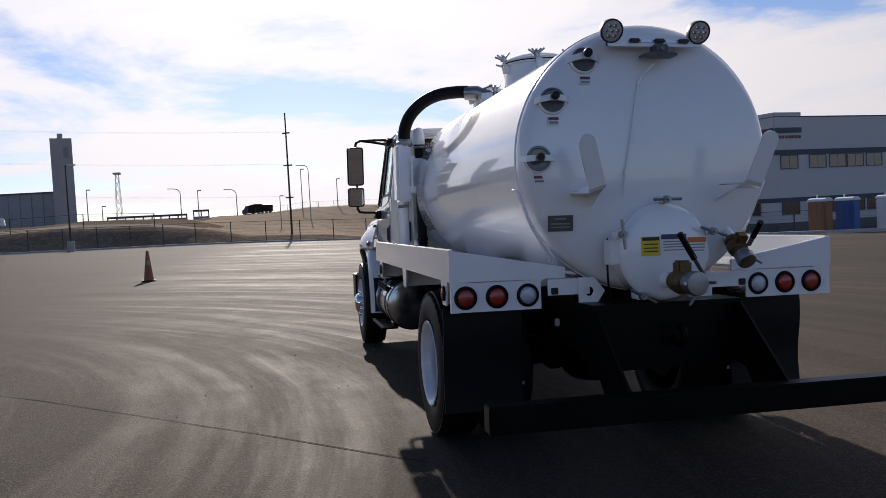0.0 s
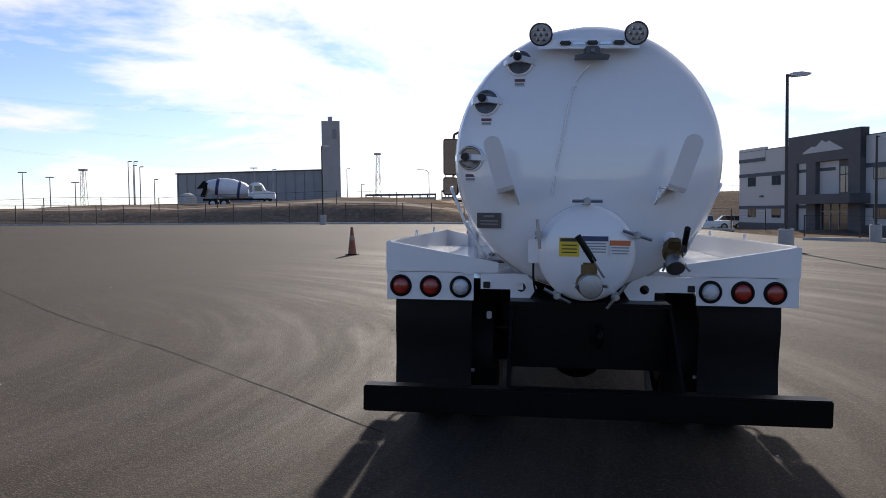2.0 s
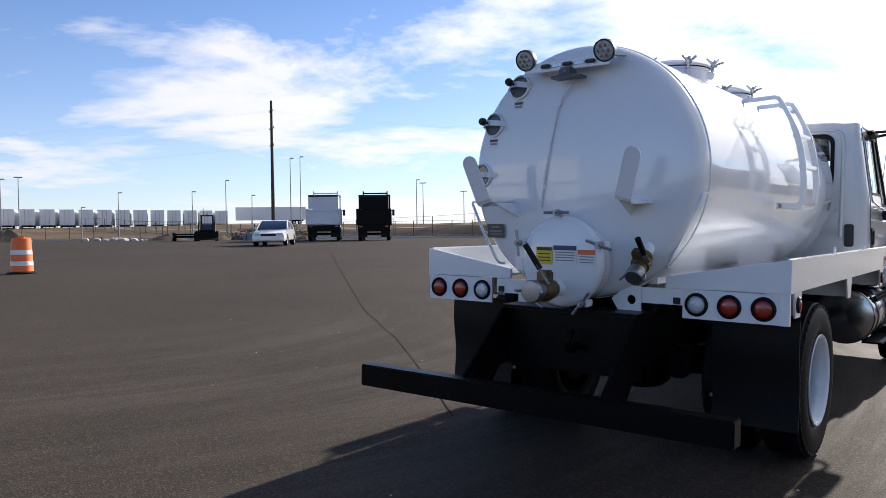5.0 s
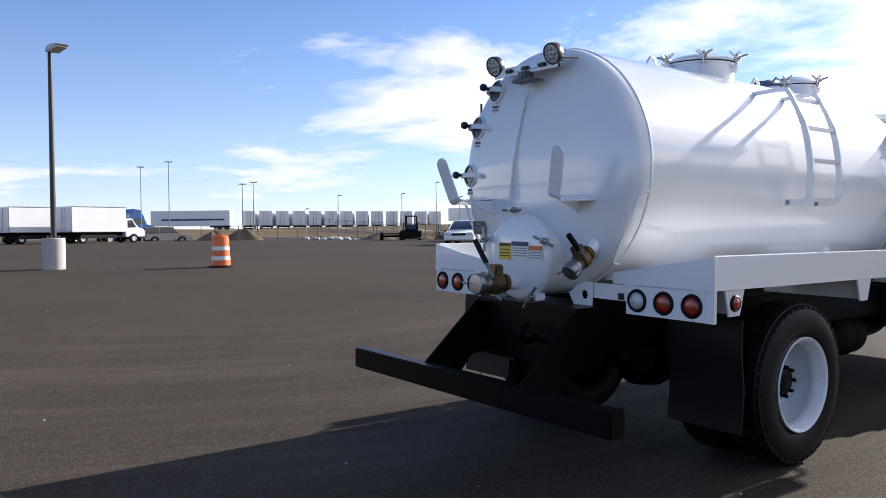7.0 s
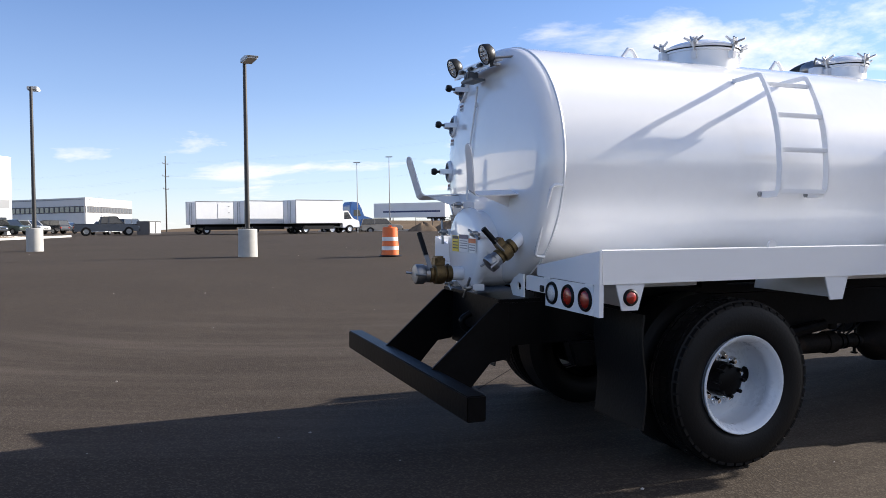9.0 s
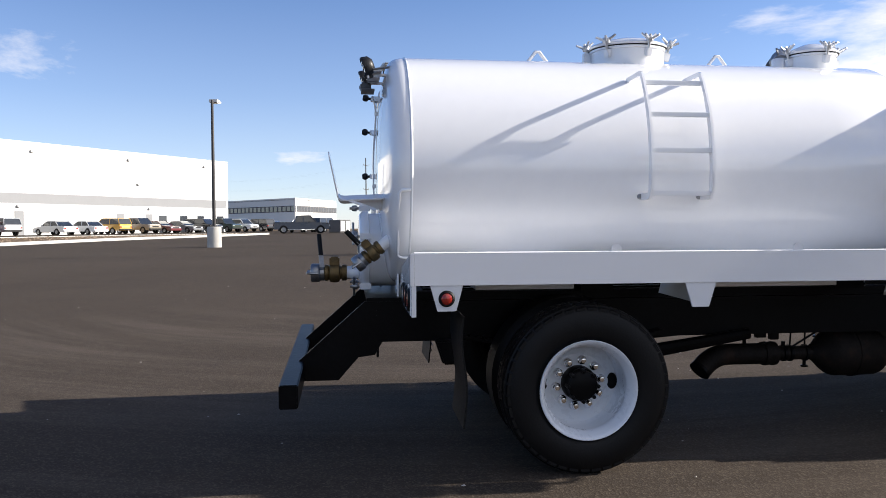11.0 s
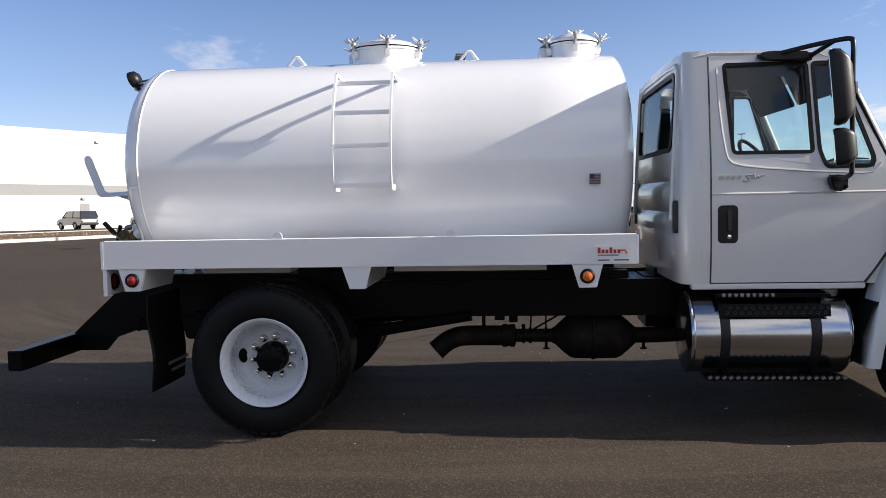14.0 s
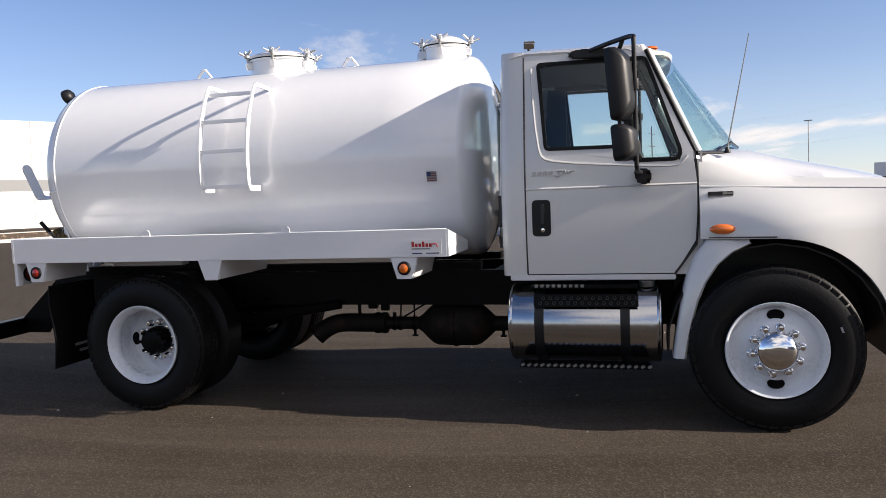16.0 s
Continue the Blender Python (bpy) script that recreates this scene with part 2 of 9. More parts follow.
REDINK = mat("red_print", (0.42, 0.02, 0.025), 0.4, var=0.1)
FADEDRED = mat("faded_red_print", (0.17, 0.055, 0.045), 0.45, var=0.15)
GREYINK = mat("grey_print", (0.25, 0.25, 0.27), 0.45, var=0.1)
DATAPLATE = mat("grey_data_plate", (0.10, 0.10, 0.10), 0.4, 0.5, var=0.2, scale=20)
ASPHALT = ground_mat("asphalt", (0.0325, 0.0254, 0.0194), (0.0522, 0.0409, 0.0315), (0.150, 0.122, 0.096), 90.0, 0.30, 0.05, 0.011)
DIRT = ground_mat("dirt", (0.118, 0.086, 0.061), (0.19, 0.146, 0.104), (0.26, 0.21, 0.16), 14.0)
DRYGRASS = ground_mat("dry_grass", (0.23, 0.185, 0.135), (0.42, 0.345, 0.26), (0.46, 0.39, 0.30), 3.0)
ROADDIRT = ground_mat("graded_dirt_road", (0.22, 0.185, 0.15), (0.33, 0.285, 0.235), (0.38, 0.33, 0.28), 6.0)
BERMSOIL = ground_mat("berm_soil", (0.105, 0.083, 0.066), (0.185, 0.150, 0.118), (0.30, 0.25, 0.20), 4.0)
CONCRETE = mat("concrete", (0.42, 0.41, 0.38), 0.85, var=0.16, scale=2.5, fine=50, bump=0.25, bump_scale=40)
DARKCONC = mat("grey_concrete_wall", (0.34, 0.335, 0.325), 0.88, var=0.12, scale=0.4, fine=6, bump=0.15, bump_scale=8)
WALLWHITE = mat("white_painted_tilt_wall", (0.64, 0.64, 0.62), 0.7, var=0.03, scale=0.3, fine=5, bump=0.05)
WALLGREY = mat("grey_painted_band", (0.22, 0.225, 0.23), 0.7, var=0.05, scale=0.5, fine=5)
SLATE = mat("dark_slate_cladding", (0.10, 0.098, 0.10), 0.75, var=0.15, scale=1.2, fine=12)
NAVY = mat("dark_blue_band", (0.05, 0.06, 0.085), 0.6, var=0.1)
WINDOWDARK = mat("dark_window_glass", (0.03, 0.035, 0.042), 0.08, var=0.2, scale=0.6, coat=0.8)
POLE = mat("bronze_pole_paint", (0.045, 0.042, 0.04), 0.45, 0.3, var=0.15)
GALVPOLE = mat("grey_pole", (0.30, 0.30, 0.30), 0.5, 0.4, var=0.15)
WOODPOLE = mat("dark_wood_pole", (0.05, 0.04, 0.032), 0.85, var=0.3, bump=0.3)
ORANGE = mat("orange_traffic_plastic", (0.78, 0.15, 0.03), 0.45, var=0.12, scale=5, fine=40)
REFLECT = mat("white_reflective_band", (0.75, 0.75, 0.72), 0.4, var=0.08)
TRAILWHITE = mat("white_trailer_panel", (0.74, 0.75, 0.76), 0.4, var=0.05, scale=0.5, fine=6)
CARGLASS = mat("dark_car_glass", (0.02, 0.024, 0.028), 0.05, var=0.2, coat=0.8)
CARBLACK = mat("black_car_paint", (0.015, 0.016, 0.02), 0.22, coat=0.8, var=0.1)
DUMPWHITE = mat("pale_dump_body", (0.62, 0.65, 0.70), 0.45, var=0.1, scale=1, fine=12)
TOILETBROWN = mat("brown_plastic", (0.27, 0.13, 0.065), 0.55, var=0.1)
TOILETBLUE = mat("blue_plastic", (0.03, 0.10, 0.30), 0.5, var=0.1)
TOILETWHITE = mat("pale_plastic", (0.62, 0.64, 0.66), 0.55, var=0.06)
LAMPLENS = mat("pale_lamp_lens", (0.72, 0.72, 0.70), 0.3, var=0.06)
LAMPHEAD = mat("pale_lamp_housing", (0.48, 0.48, 0.47), 0.4, 0.2, var=0.08)
WIRE = mat("power_wire", (0.30, 0.30, 0.31), 0.6, 0.4, var=0.1)


# ---- mesh helpers ----
def part(name, bm, material, parent=None, label="", m=None, smooth=None):
    """Links a bmesh as one mesh object under a thing or a part."""
    me = bpy.data.meshes.new(name)
    bmesh.ops.recalc_face_normals(bm, faces=bm.faces)
    bm.to_mesh(me)
    bm.free()
    mats = material if isinstance(material, (list, tuple)) else [material]
    for k in mats:
        me.materials.append(k)
    if smooth is not None:
        me.shade_smooth()
        if smooth < 180:
            me.set_sharp_from_angle(angle=radians(smooth))
    ob = new(name, me)
    if parent is not None:
        ob.parent = parent
    if m is not None:
        ob.matrix_basis = m
    if label:
        ob["label"] = label
    return ob


def again(ob, m, parent=None):
    """Another part on the same mesh, with its own sub-parts."""
    o = copy_thing(ob, m)
    if parent is not None:
        o.parent = parent
    return o


def thing(name, m, label, category, group=""):
    ob = new(name)
    ob.empty_display_size = 0.2
    ob.matrix_basis = m
    return tagged(ob, label, category, group)


def box(bm, x0, x1, y0, y1, z0, z1, bevel=0.0, m=None):
    vs = [bm.verts.new((x, y, z)) for z in (z0, z1) for y in (y0, y1) for x in (x0, x1)]
    fs = [bm.faces.new([vs[i] for i in f]) for f in ((0, 2, 3, 1), (4, 5, 7, 6), (0, 1, 5, 4), (2, 6, 7, 3), (0, 4, 6, 2), (1, 3, 7, 5))]
    if bevel:
        es = {e for f in fs for e in f.edges}
        r = bmesh.ops.bevel(bm, geom=list(es), offset=bevel, segments=2, affect="EDGES")
        vs = list({v for f in r["faces"] for v in f.verts} | {v for v in vs if v.is_valid})
    if m is not None:
        bmesh.ops.transform(bm, matrix=m, verts=vs)
    return bm


def prism(bm, profile, axis, lo, hi, bevel=0.0):
    """Extrudes a flat outline along an axis. axis x takes (y, z), y takes (x, z), z takes (x, y)."""
    put = {"x": lambda a, b, c: (c, a, b), "y": lambda a, b, c: (a, c, b), "z": lambda a, b, c: (a, b, c)}[axis]
    lo_v = [bm.verts.new(put(a, b, lo)) for a, b in profile]
    hi_v = [bm.verts.new(put(a, b, hi)) for a, b in profile]
    n = len(profile)
    fs = [bm.faces.new(lo_v), bm.faces.new(hi_v)]
    fs += [bm.faces.new((lo_v[i], lo_v[(i + 1) % n], hi_v[(i + 1) % n], hi_v[i])) for i in range(n)]
    if bevel:
        bmesh.ops.bevel(bm, geom=list({e for f in fs for e in f.edges}), offset=bevel, segments=2, affect="EDGES")
    return bm


def lathe(bm, profile, axis="z", at=(0, 0, 0), segs=32, cap=False, m=None):
    """Turns (radius, height) pairs round an axis."""
    put = {"x": lambda c, s, h: (h, c, s), "y": lambda c, s, h: (c, h, s), "z": lambda c, s, h: (c, s, h)}[axis]
    rings, made = [], []
    for r, h in profile:
        if r < 1e-6:
            v = bm.verts.new(Vector(put(0, 0, h)) + Vector(at))
            rings.append([v]), made.append(v)
        else:
            ring = [bm.verts.new(Vector(put(r * math.cos(2 * math.pi * k / segs), r * math.sin(2 * math.pi * k / segs), h)) + Vector(at)) for k in range(segs)]
            rings.append(ring), made.extend(ring)
    for a, b in zip(rings, rings[1:]):
        for k in range(segs):
            j = (k + 1) % segs
            if len(a) == 1 and len(b) == 1:
                continue
            if len(a) == 1:
                bm.faces.new((a[0], b[k], b[j]))
            elif len(b) == 1:
                bm.faces.new((a[k], a[j], b[0]))
            else:
                bm.faces.new((a[k], a[j], b[j], b[k]))
    if cap:
        for ring in (rings[0], rings[-1]):
            if len(ring) > 2:
                bm.faces.new(ring)
    if m is not None:
        bmesh.ops.transform(bm, matrix=m, verts=made)
    return bm


def smooth_path(pts, n=6):
    """Points of a smooth line through pts."""
    P = [Vector(p) for p in pts]
    if len(P) < 3:
        return P
    out = []
    for i in range(len(P) - 1):
        p0, p1, p2, p3 = P[max(i - 1, 0)], P[i], P[i + 1], P[min(i + 2, len(P) - 1)]
        for k in range(n):
            u = k / n
            out.append(0.5 * ((2 * p1) + (p2 - p0) * u + (2 * p0 - 5 * p1 + 4 * p2 - p3) * u * u + (3 * p1 - p0 - 3 * p2 + p3) * u ** 3))
    return out + [P[-1]]


def tube(bm, pts, r, segs=10, flat=1.0):
    """A round bar along points; r may be a list. flat squeezes it along its second axis."""
    P = [Vector(p) for p in pts]
    rings = []
    side = None
    for i, p in enumerate(P):
        d = (P[min(i + 1, len(P) - 1)] - P[max(i - 1, 0)]).normalized()
        if side is None:
            side = d.orthogonal().normalized()
        side = (side - d * side.dot(d)).normalized()
        up = d.cross(side)
        rr = r[i] if isinstance(r, (list, tuple)) else r
        rings.append([bm.verts.new(p + side * rr * math.cos(2 * math.pi * k / segs) + up * rr * flat * math.sin(2 * math.pi * k / segs)) for k in range(segs)])
    for a, b in zip(rings, rings[1:]):
        for k in range(segs):
            bm.faces.new((a[k], a[(k + 1) % segs], b[(k + 1) % segs], b[k]))
    bm.faces.new(rings[0]), bm.faces.new(rings[-1])
    return bm


def loft(bm, rows, closed=False, cap=False):
    """Skins rows of points."""
    V = [[bm.verts.new(p) for p in row] for row in rows]
    for a, b in zip(V, V[1:]):
        n = len(a)
        for k in range(n if closed else n - 1):
            bm.faces.new((a[k], a[(k + 1) % n], b[(k + 1) % n], b[k]))
    if cap:
        bm.faces.new(V[0]), bm.faces.new(V[-1])
    return bm


def thicken(bm, t):
    bmesh.ops.recalc_face_normals(bm, faces=bm.faces)
    bmesh.ops.solidify(bm, geom=list(bm.faces), thickness=t)
    return bm


def rounded(w, h, r, n=4, cx=0.0, cy=0.0):
    """The outline of a rounded rectangle."""
    out = []
    for sx, sy, a0 in ((1, 1, 0), (-1, 1, 90), (-1, -1, 180), (1, -1, 270)):
        for k in range(n + 1):
            a = radians(a0 + 90 * k / n)
            out.append((cx + sx * (w / 2 - r) + r * math.cos(a), cy + sy * (h / 2 - r) + r * math.sin(a)))
    return out


def holed(bm, outer, holes, put, depth=None):
    """A flat panel with openings: outlines in 2D, put() turns them to 3D; depth is the vector of its thickness."""
    edges = []
    for loop in (outer, *holes):
        vs = [bm.verts.new(put(*p)) for p in loop]
        edges += [bm.edges.new((vs[i], vs[(i + 1) % len(vs)])) for i in range(len(vs))]
    r = bmesh.ops.triangle_fill(bm, use_beauty=True, edges=edges)
    fs = [g for g in r["geom"] if isinstance(g, bmesh.types.BMFace)]
    if depth is not None:
        ex = bmesh.ops.extrude_face_region(bm, geom=fs, use_keep_orig=True)
        bmesh.ops.translate(bm, vec=depth, verts=[g for g in ex["geom"] if isinstance(g, bmesh.types.BMVert)])
    return bm


B = bmesh.new


# ---- the tanker truck; its own axes: x to its right side, y forward, z up, origin on the ground under the rear axle ----
SIZE = 1.065  # truck lengths below are in units of 1.065 m
TRUCK = pose(2.050, 5.378, 0.0586, -0.3, 1.4, 0.6) @ Matrix.Scale(SIZE, 4)
truck = thing("vacuum_truck", TRUCK, "white vacuum tank truck with round tank, parked on asphalt", "truck")
TX, TZ, TRAD, TY0, TY1 = -0.016, 1.707, 0.736, -0.97, 2.22  # tank: centre, radius, ends of the straight shell
TWELD = -0.934  # where the rear head is welded on


def head_profile(sign, y, bulge):
    pts = []
    for k in range(9):
        a = k / 8
        pts.append((TRAD * (1 - a ** 2.2 * 0.0) * math.cos(a * math.pi / 2) ** 0.42 if a < 1 else 0.0, y + sign * bulge * math.sin(a * math.pi / 2) ** 1.25))
    return pts


HEAD = [(TRAD - 0.001, TWELD), (TRAD - 0.002, -0.962), (TRAD - 0.007, -0.988), (TRAD - 0.018, -1.012), (TRAD - 0.036, -1.033), (TRAD - 0.060, -1.047), (0.62, -1.062), (0.52, -1.079), (0.40, -1.095), (0.22, -1.108), (0, -1.112)]


def build_tank():
    bm = lathe(B(), [(TRAD, TWELD), (TRAD, TWELD + 0.06), (TRAD, 0.55), (TRAD, 1.7), (TRAD, TY1)] + head_profile(1, TY1, 0.12)[1:], "y", (TX, 0, TZ), 96)
    tank = part("tank", bm, TANKWHITE, truck, smooth=40)
    # weld bead where the rear head meets the shell
    bm = B()
    ring = [(0.006 * math.cos(a) + TRAD - 0.001, 0.008 * math.sin(a) + TWELD) for a in [2 * math.pi * k / 8 for k in range(9)]]
    part("rim_weld", lathe(bm, ring, "y", (TX, 0, TZ), 96), TANKWHITE, tank, smooth=180)
    # rear head, gently domed, with a rounded knuckle
    head = part("rear_head", lathe(B(), HEAD, "y", (TX, 0, TZ), 96), TANKWHITE, truck, smooth=50)
    # tank skirts that carry the tank on the deck
    for s in (-1, 1):
        prism(bm := B(), [(s * 0.41, 1.070), (s * 0.41, 1.135), (s * 0.33, 1.105), (s * 0.33, 1.070)], "y", TY0 + 0.10, 2.1)
        part("tank_saddle", bm, TANKWHITE, truck)
    # flag sticker
    th = math.asin((1.565 - TZ) / (TRAD + 0.002))
    bm = B()
    rows = []
    for k in range(5):
        a = th + (k - 2) * 0.034 / 2 / TRAD
        rows.append([((TRAD + 0.003) * math.cos(a), y, TZ + (TRAD + 0.003) * math.sin(a)) for y in (2.018, 2.088)])
    part("flag_sticker", loft(bm, rows), GREYINK, tank, "small striped flag sticker")
    part("canton", loft(B(), [[((TRAD + 0.006) * math.cos(th + e), y, TZ + (TRAD + 0.006) * math.sin(th + e)) for y in (2.020, 2.049)] for e in (0.002, 0.022, 0.042)]), BLUEINK, tank)
    for k in range(4):
        part("stripe", loft(B(), [[((TRAD + 0.005) * math.cos(th + e), y, TZ + (TRAD + 0.005) * math.sin(th + e)) for y in (2.020, 2.086)] for e in (-0.042 + k * 0.022, -0.033 + k * 0.022)]), FADEDRED, tank)
    return tank, head


tank, head = build_tank()


def head_y(x, z):
    """Where the rear head's face lies, at a place across it."""
    r = min(math.hypot(x - TX, z - TZ), TRAD - 0.006)
    return float(np.interp(r, [p[0] for p in HEAD[::-1]], [p[1] for p in HEAD[::-1]]))


def cylinder(bm, a, b, r, segs=20, r2=None):
    return tube(bm, [a, b], [r, r if r2 is None else r2], segs)


def wing_clamp(at, axis, name="wing_clamp", parent=None, size=1.0, mat_=None):
    """A swing bolt with a four-armed wing nut; axis is where it points."""
    bm = B()
    z = Vector(axis).normalized()
    m = Matrix.Translation(at) @ z.to_track_quat("Z", "Y").to_matrix().to_4x4() @ Matrix.Scale(size, 4)
    tube(bm, [(0, 0, -0.09), (0, 0, 0.035)], 0.009, 8)
    lathe(bm, [(0.0, -0.012), (0.022, -0.012), (0.024, 0.012), (0.014, 0.024), (0, 0.026)], "z", (0, 0, 0), 12)
    for k in range(4):
        a = math.pi / 2 * k + 0.5
        tube(bm, [(0.012 * math.cos(a), 0.012 * math.sin(a), 0.005), (0.062 * math.cos(a), 0.062 * math.sin(a), 0.034)], [0.010, 0.007], 6)
    bm.transform(m)
    nut = part(name, bm, mat_ or STEEL, parent, smooth=40)
    lug = box(B(), -0.018, 0.018, -0.022, 0.022, -0.10, -0.05, 0.004)
    lug.transform(m)
    part("clamp_lug", lug, TANKWHITE, nut)
    return nut


def manhole(y, r, x=0.0, phase=0.0, n=6):
    """A short round neck on the tank's top with a clamped domed lid."""
    zt = TZ + TRAD
    neck = part("manhole", lathe(B(), [(r, -0.06), (r, 0.085), (r + 0.012, 0.088), (r + 0.012, 0.105), (r - 0.01, 0.105)], "z", (x, y, zt), 40), TANKWHITE, truck, "white manhole neck with wing clamps", smooth=40)
    part("lid", lathe(B(), [(r + 0.02, 0.108), (r + 0.022, 0.120), (r + 0.012, 0.129), (r * 0.8, 0.155), (r * 0.45, 0.178), (0.02, 0.186), (0, 0.186)], "z", (x, y, zt), 40), TANKWHITE, neck, smooth=40)
    part("gasket", lathe(B(), [(r + 0.008, 0.098), (r + 0.016, 0.103), (r + 0.008, 0.109)], "z", (x, y, zt), 40), RUBBER, neck, smooth=180)
    for k in range(n):
        a = 2 * math.pi * k / n + radians(phase)
        wing_clamp((x + (r + 0.035) * math.cos(a), y + (r + 0.035) * math.sin(a), zt + 0.130), (0.25 * math.cos(a), 0.25 * math.sin(a), 1), "wing_clamp", neck, 1.05, ZINC)
    bm = B()
    box(bm, x - 0.10, x - 0.05, y - r - 0.045, y - r + 0.01, zt + 0.03, zt + 0.10, 0.006)
    part("hinge", bm, TANKWHITE, neck)
    return neck


def lifting_eye(y):
    zt = TZ + TRAD
    bm = B()
    tube(bm, [(0, y - 0.075, zt - 0.01), (0, y - 0.012, zt + 0.07), (0, y + 0.012, zt + 0.07), (0, y + 0.075, zt - 0.01)], 0.012, 8)
    return part("lifting_eye", bm, TANKWHITE, tank, smooth=60)


manhole(0.622, 0.245, -0.08, phase=11)
manhole(1.985, 0.155, -0.08, n=4)
for y in (-0.03, 1.235):
    lifting_eye(y)


def ladder():
    """The side ladder: two bent flat rails that stand off the shell, four rungs."""
    lad = None
    ys = (0.420, 0.785)
    def rail_pts(y):
        foot = (TRAD * math.cos(radians(-11)) - 0.005, y, 1.537)
        return [foot, (0.80, y, 1.535), (0.862, y, 1.54), (0.880, y, 1.575), (0.885, y, 1.70), (0.874, y, 1.83), (0.856, y, 1.93), (0.828, y, 2.03), (0.786, y, 2.13), (0.742, y, 2.215), (0.716, y, 2.256), (0.690, y, 2.264), (0.60, y, 2.260), (0.475, y, 2.254)]
    out = []
    for i, y in enumerate(ys):
        bm = B()
        pts = rail_pts(y)
        rows = []
        for k, p in enumerate(pts):
            d = (Vector(pts[min(k + 1, len(pts) - 1)]) - Vector(pts[max(k - 1, 0)])).normalized()
            nrm = Vector((d.z, 0, -d.x)) * (0.020 if k < 8 else 0.014)
            c, sv = Vector(p), Vector((0, 0.007, 0))
            rows.append([c - nrm - sv, c + nrm - sv, c + nrm + sv, c - nrm + sv])
        loft(bm, rows, closed=True, cap=True)
        ob = part("ladder_rail", bm, TANKWHITE, truck, smooth=30)
        out.append(ob)
    for x, z in ((0.872, 1.553), (0.879, 1.80), (0.836, 2.008), (0.748, 2.205)):
        p = Vector((x - 0.008, 0, z))
        bm = B()
        box(bm, p.x - 0.022, p.x + (0.020 if z < 2.1 else -0.004), ys[0] + 0.005, ys[1] - 0.005, p.z - 0.014, p.z + 0.013, 0.003)
        part("rung", bm, TANKWHITE, out[0])
    for ob, y in zip(out, ys):
        part("foot_bolt", lathe(B(), [(0.016, 0), (0.016, 0.012), (0.009, 0.016), (0, 0.017)], "x", (0.735, y - 0.012, 1.537), 10), STEEL, ob)


ladder()


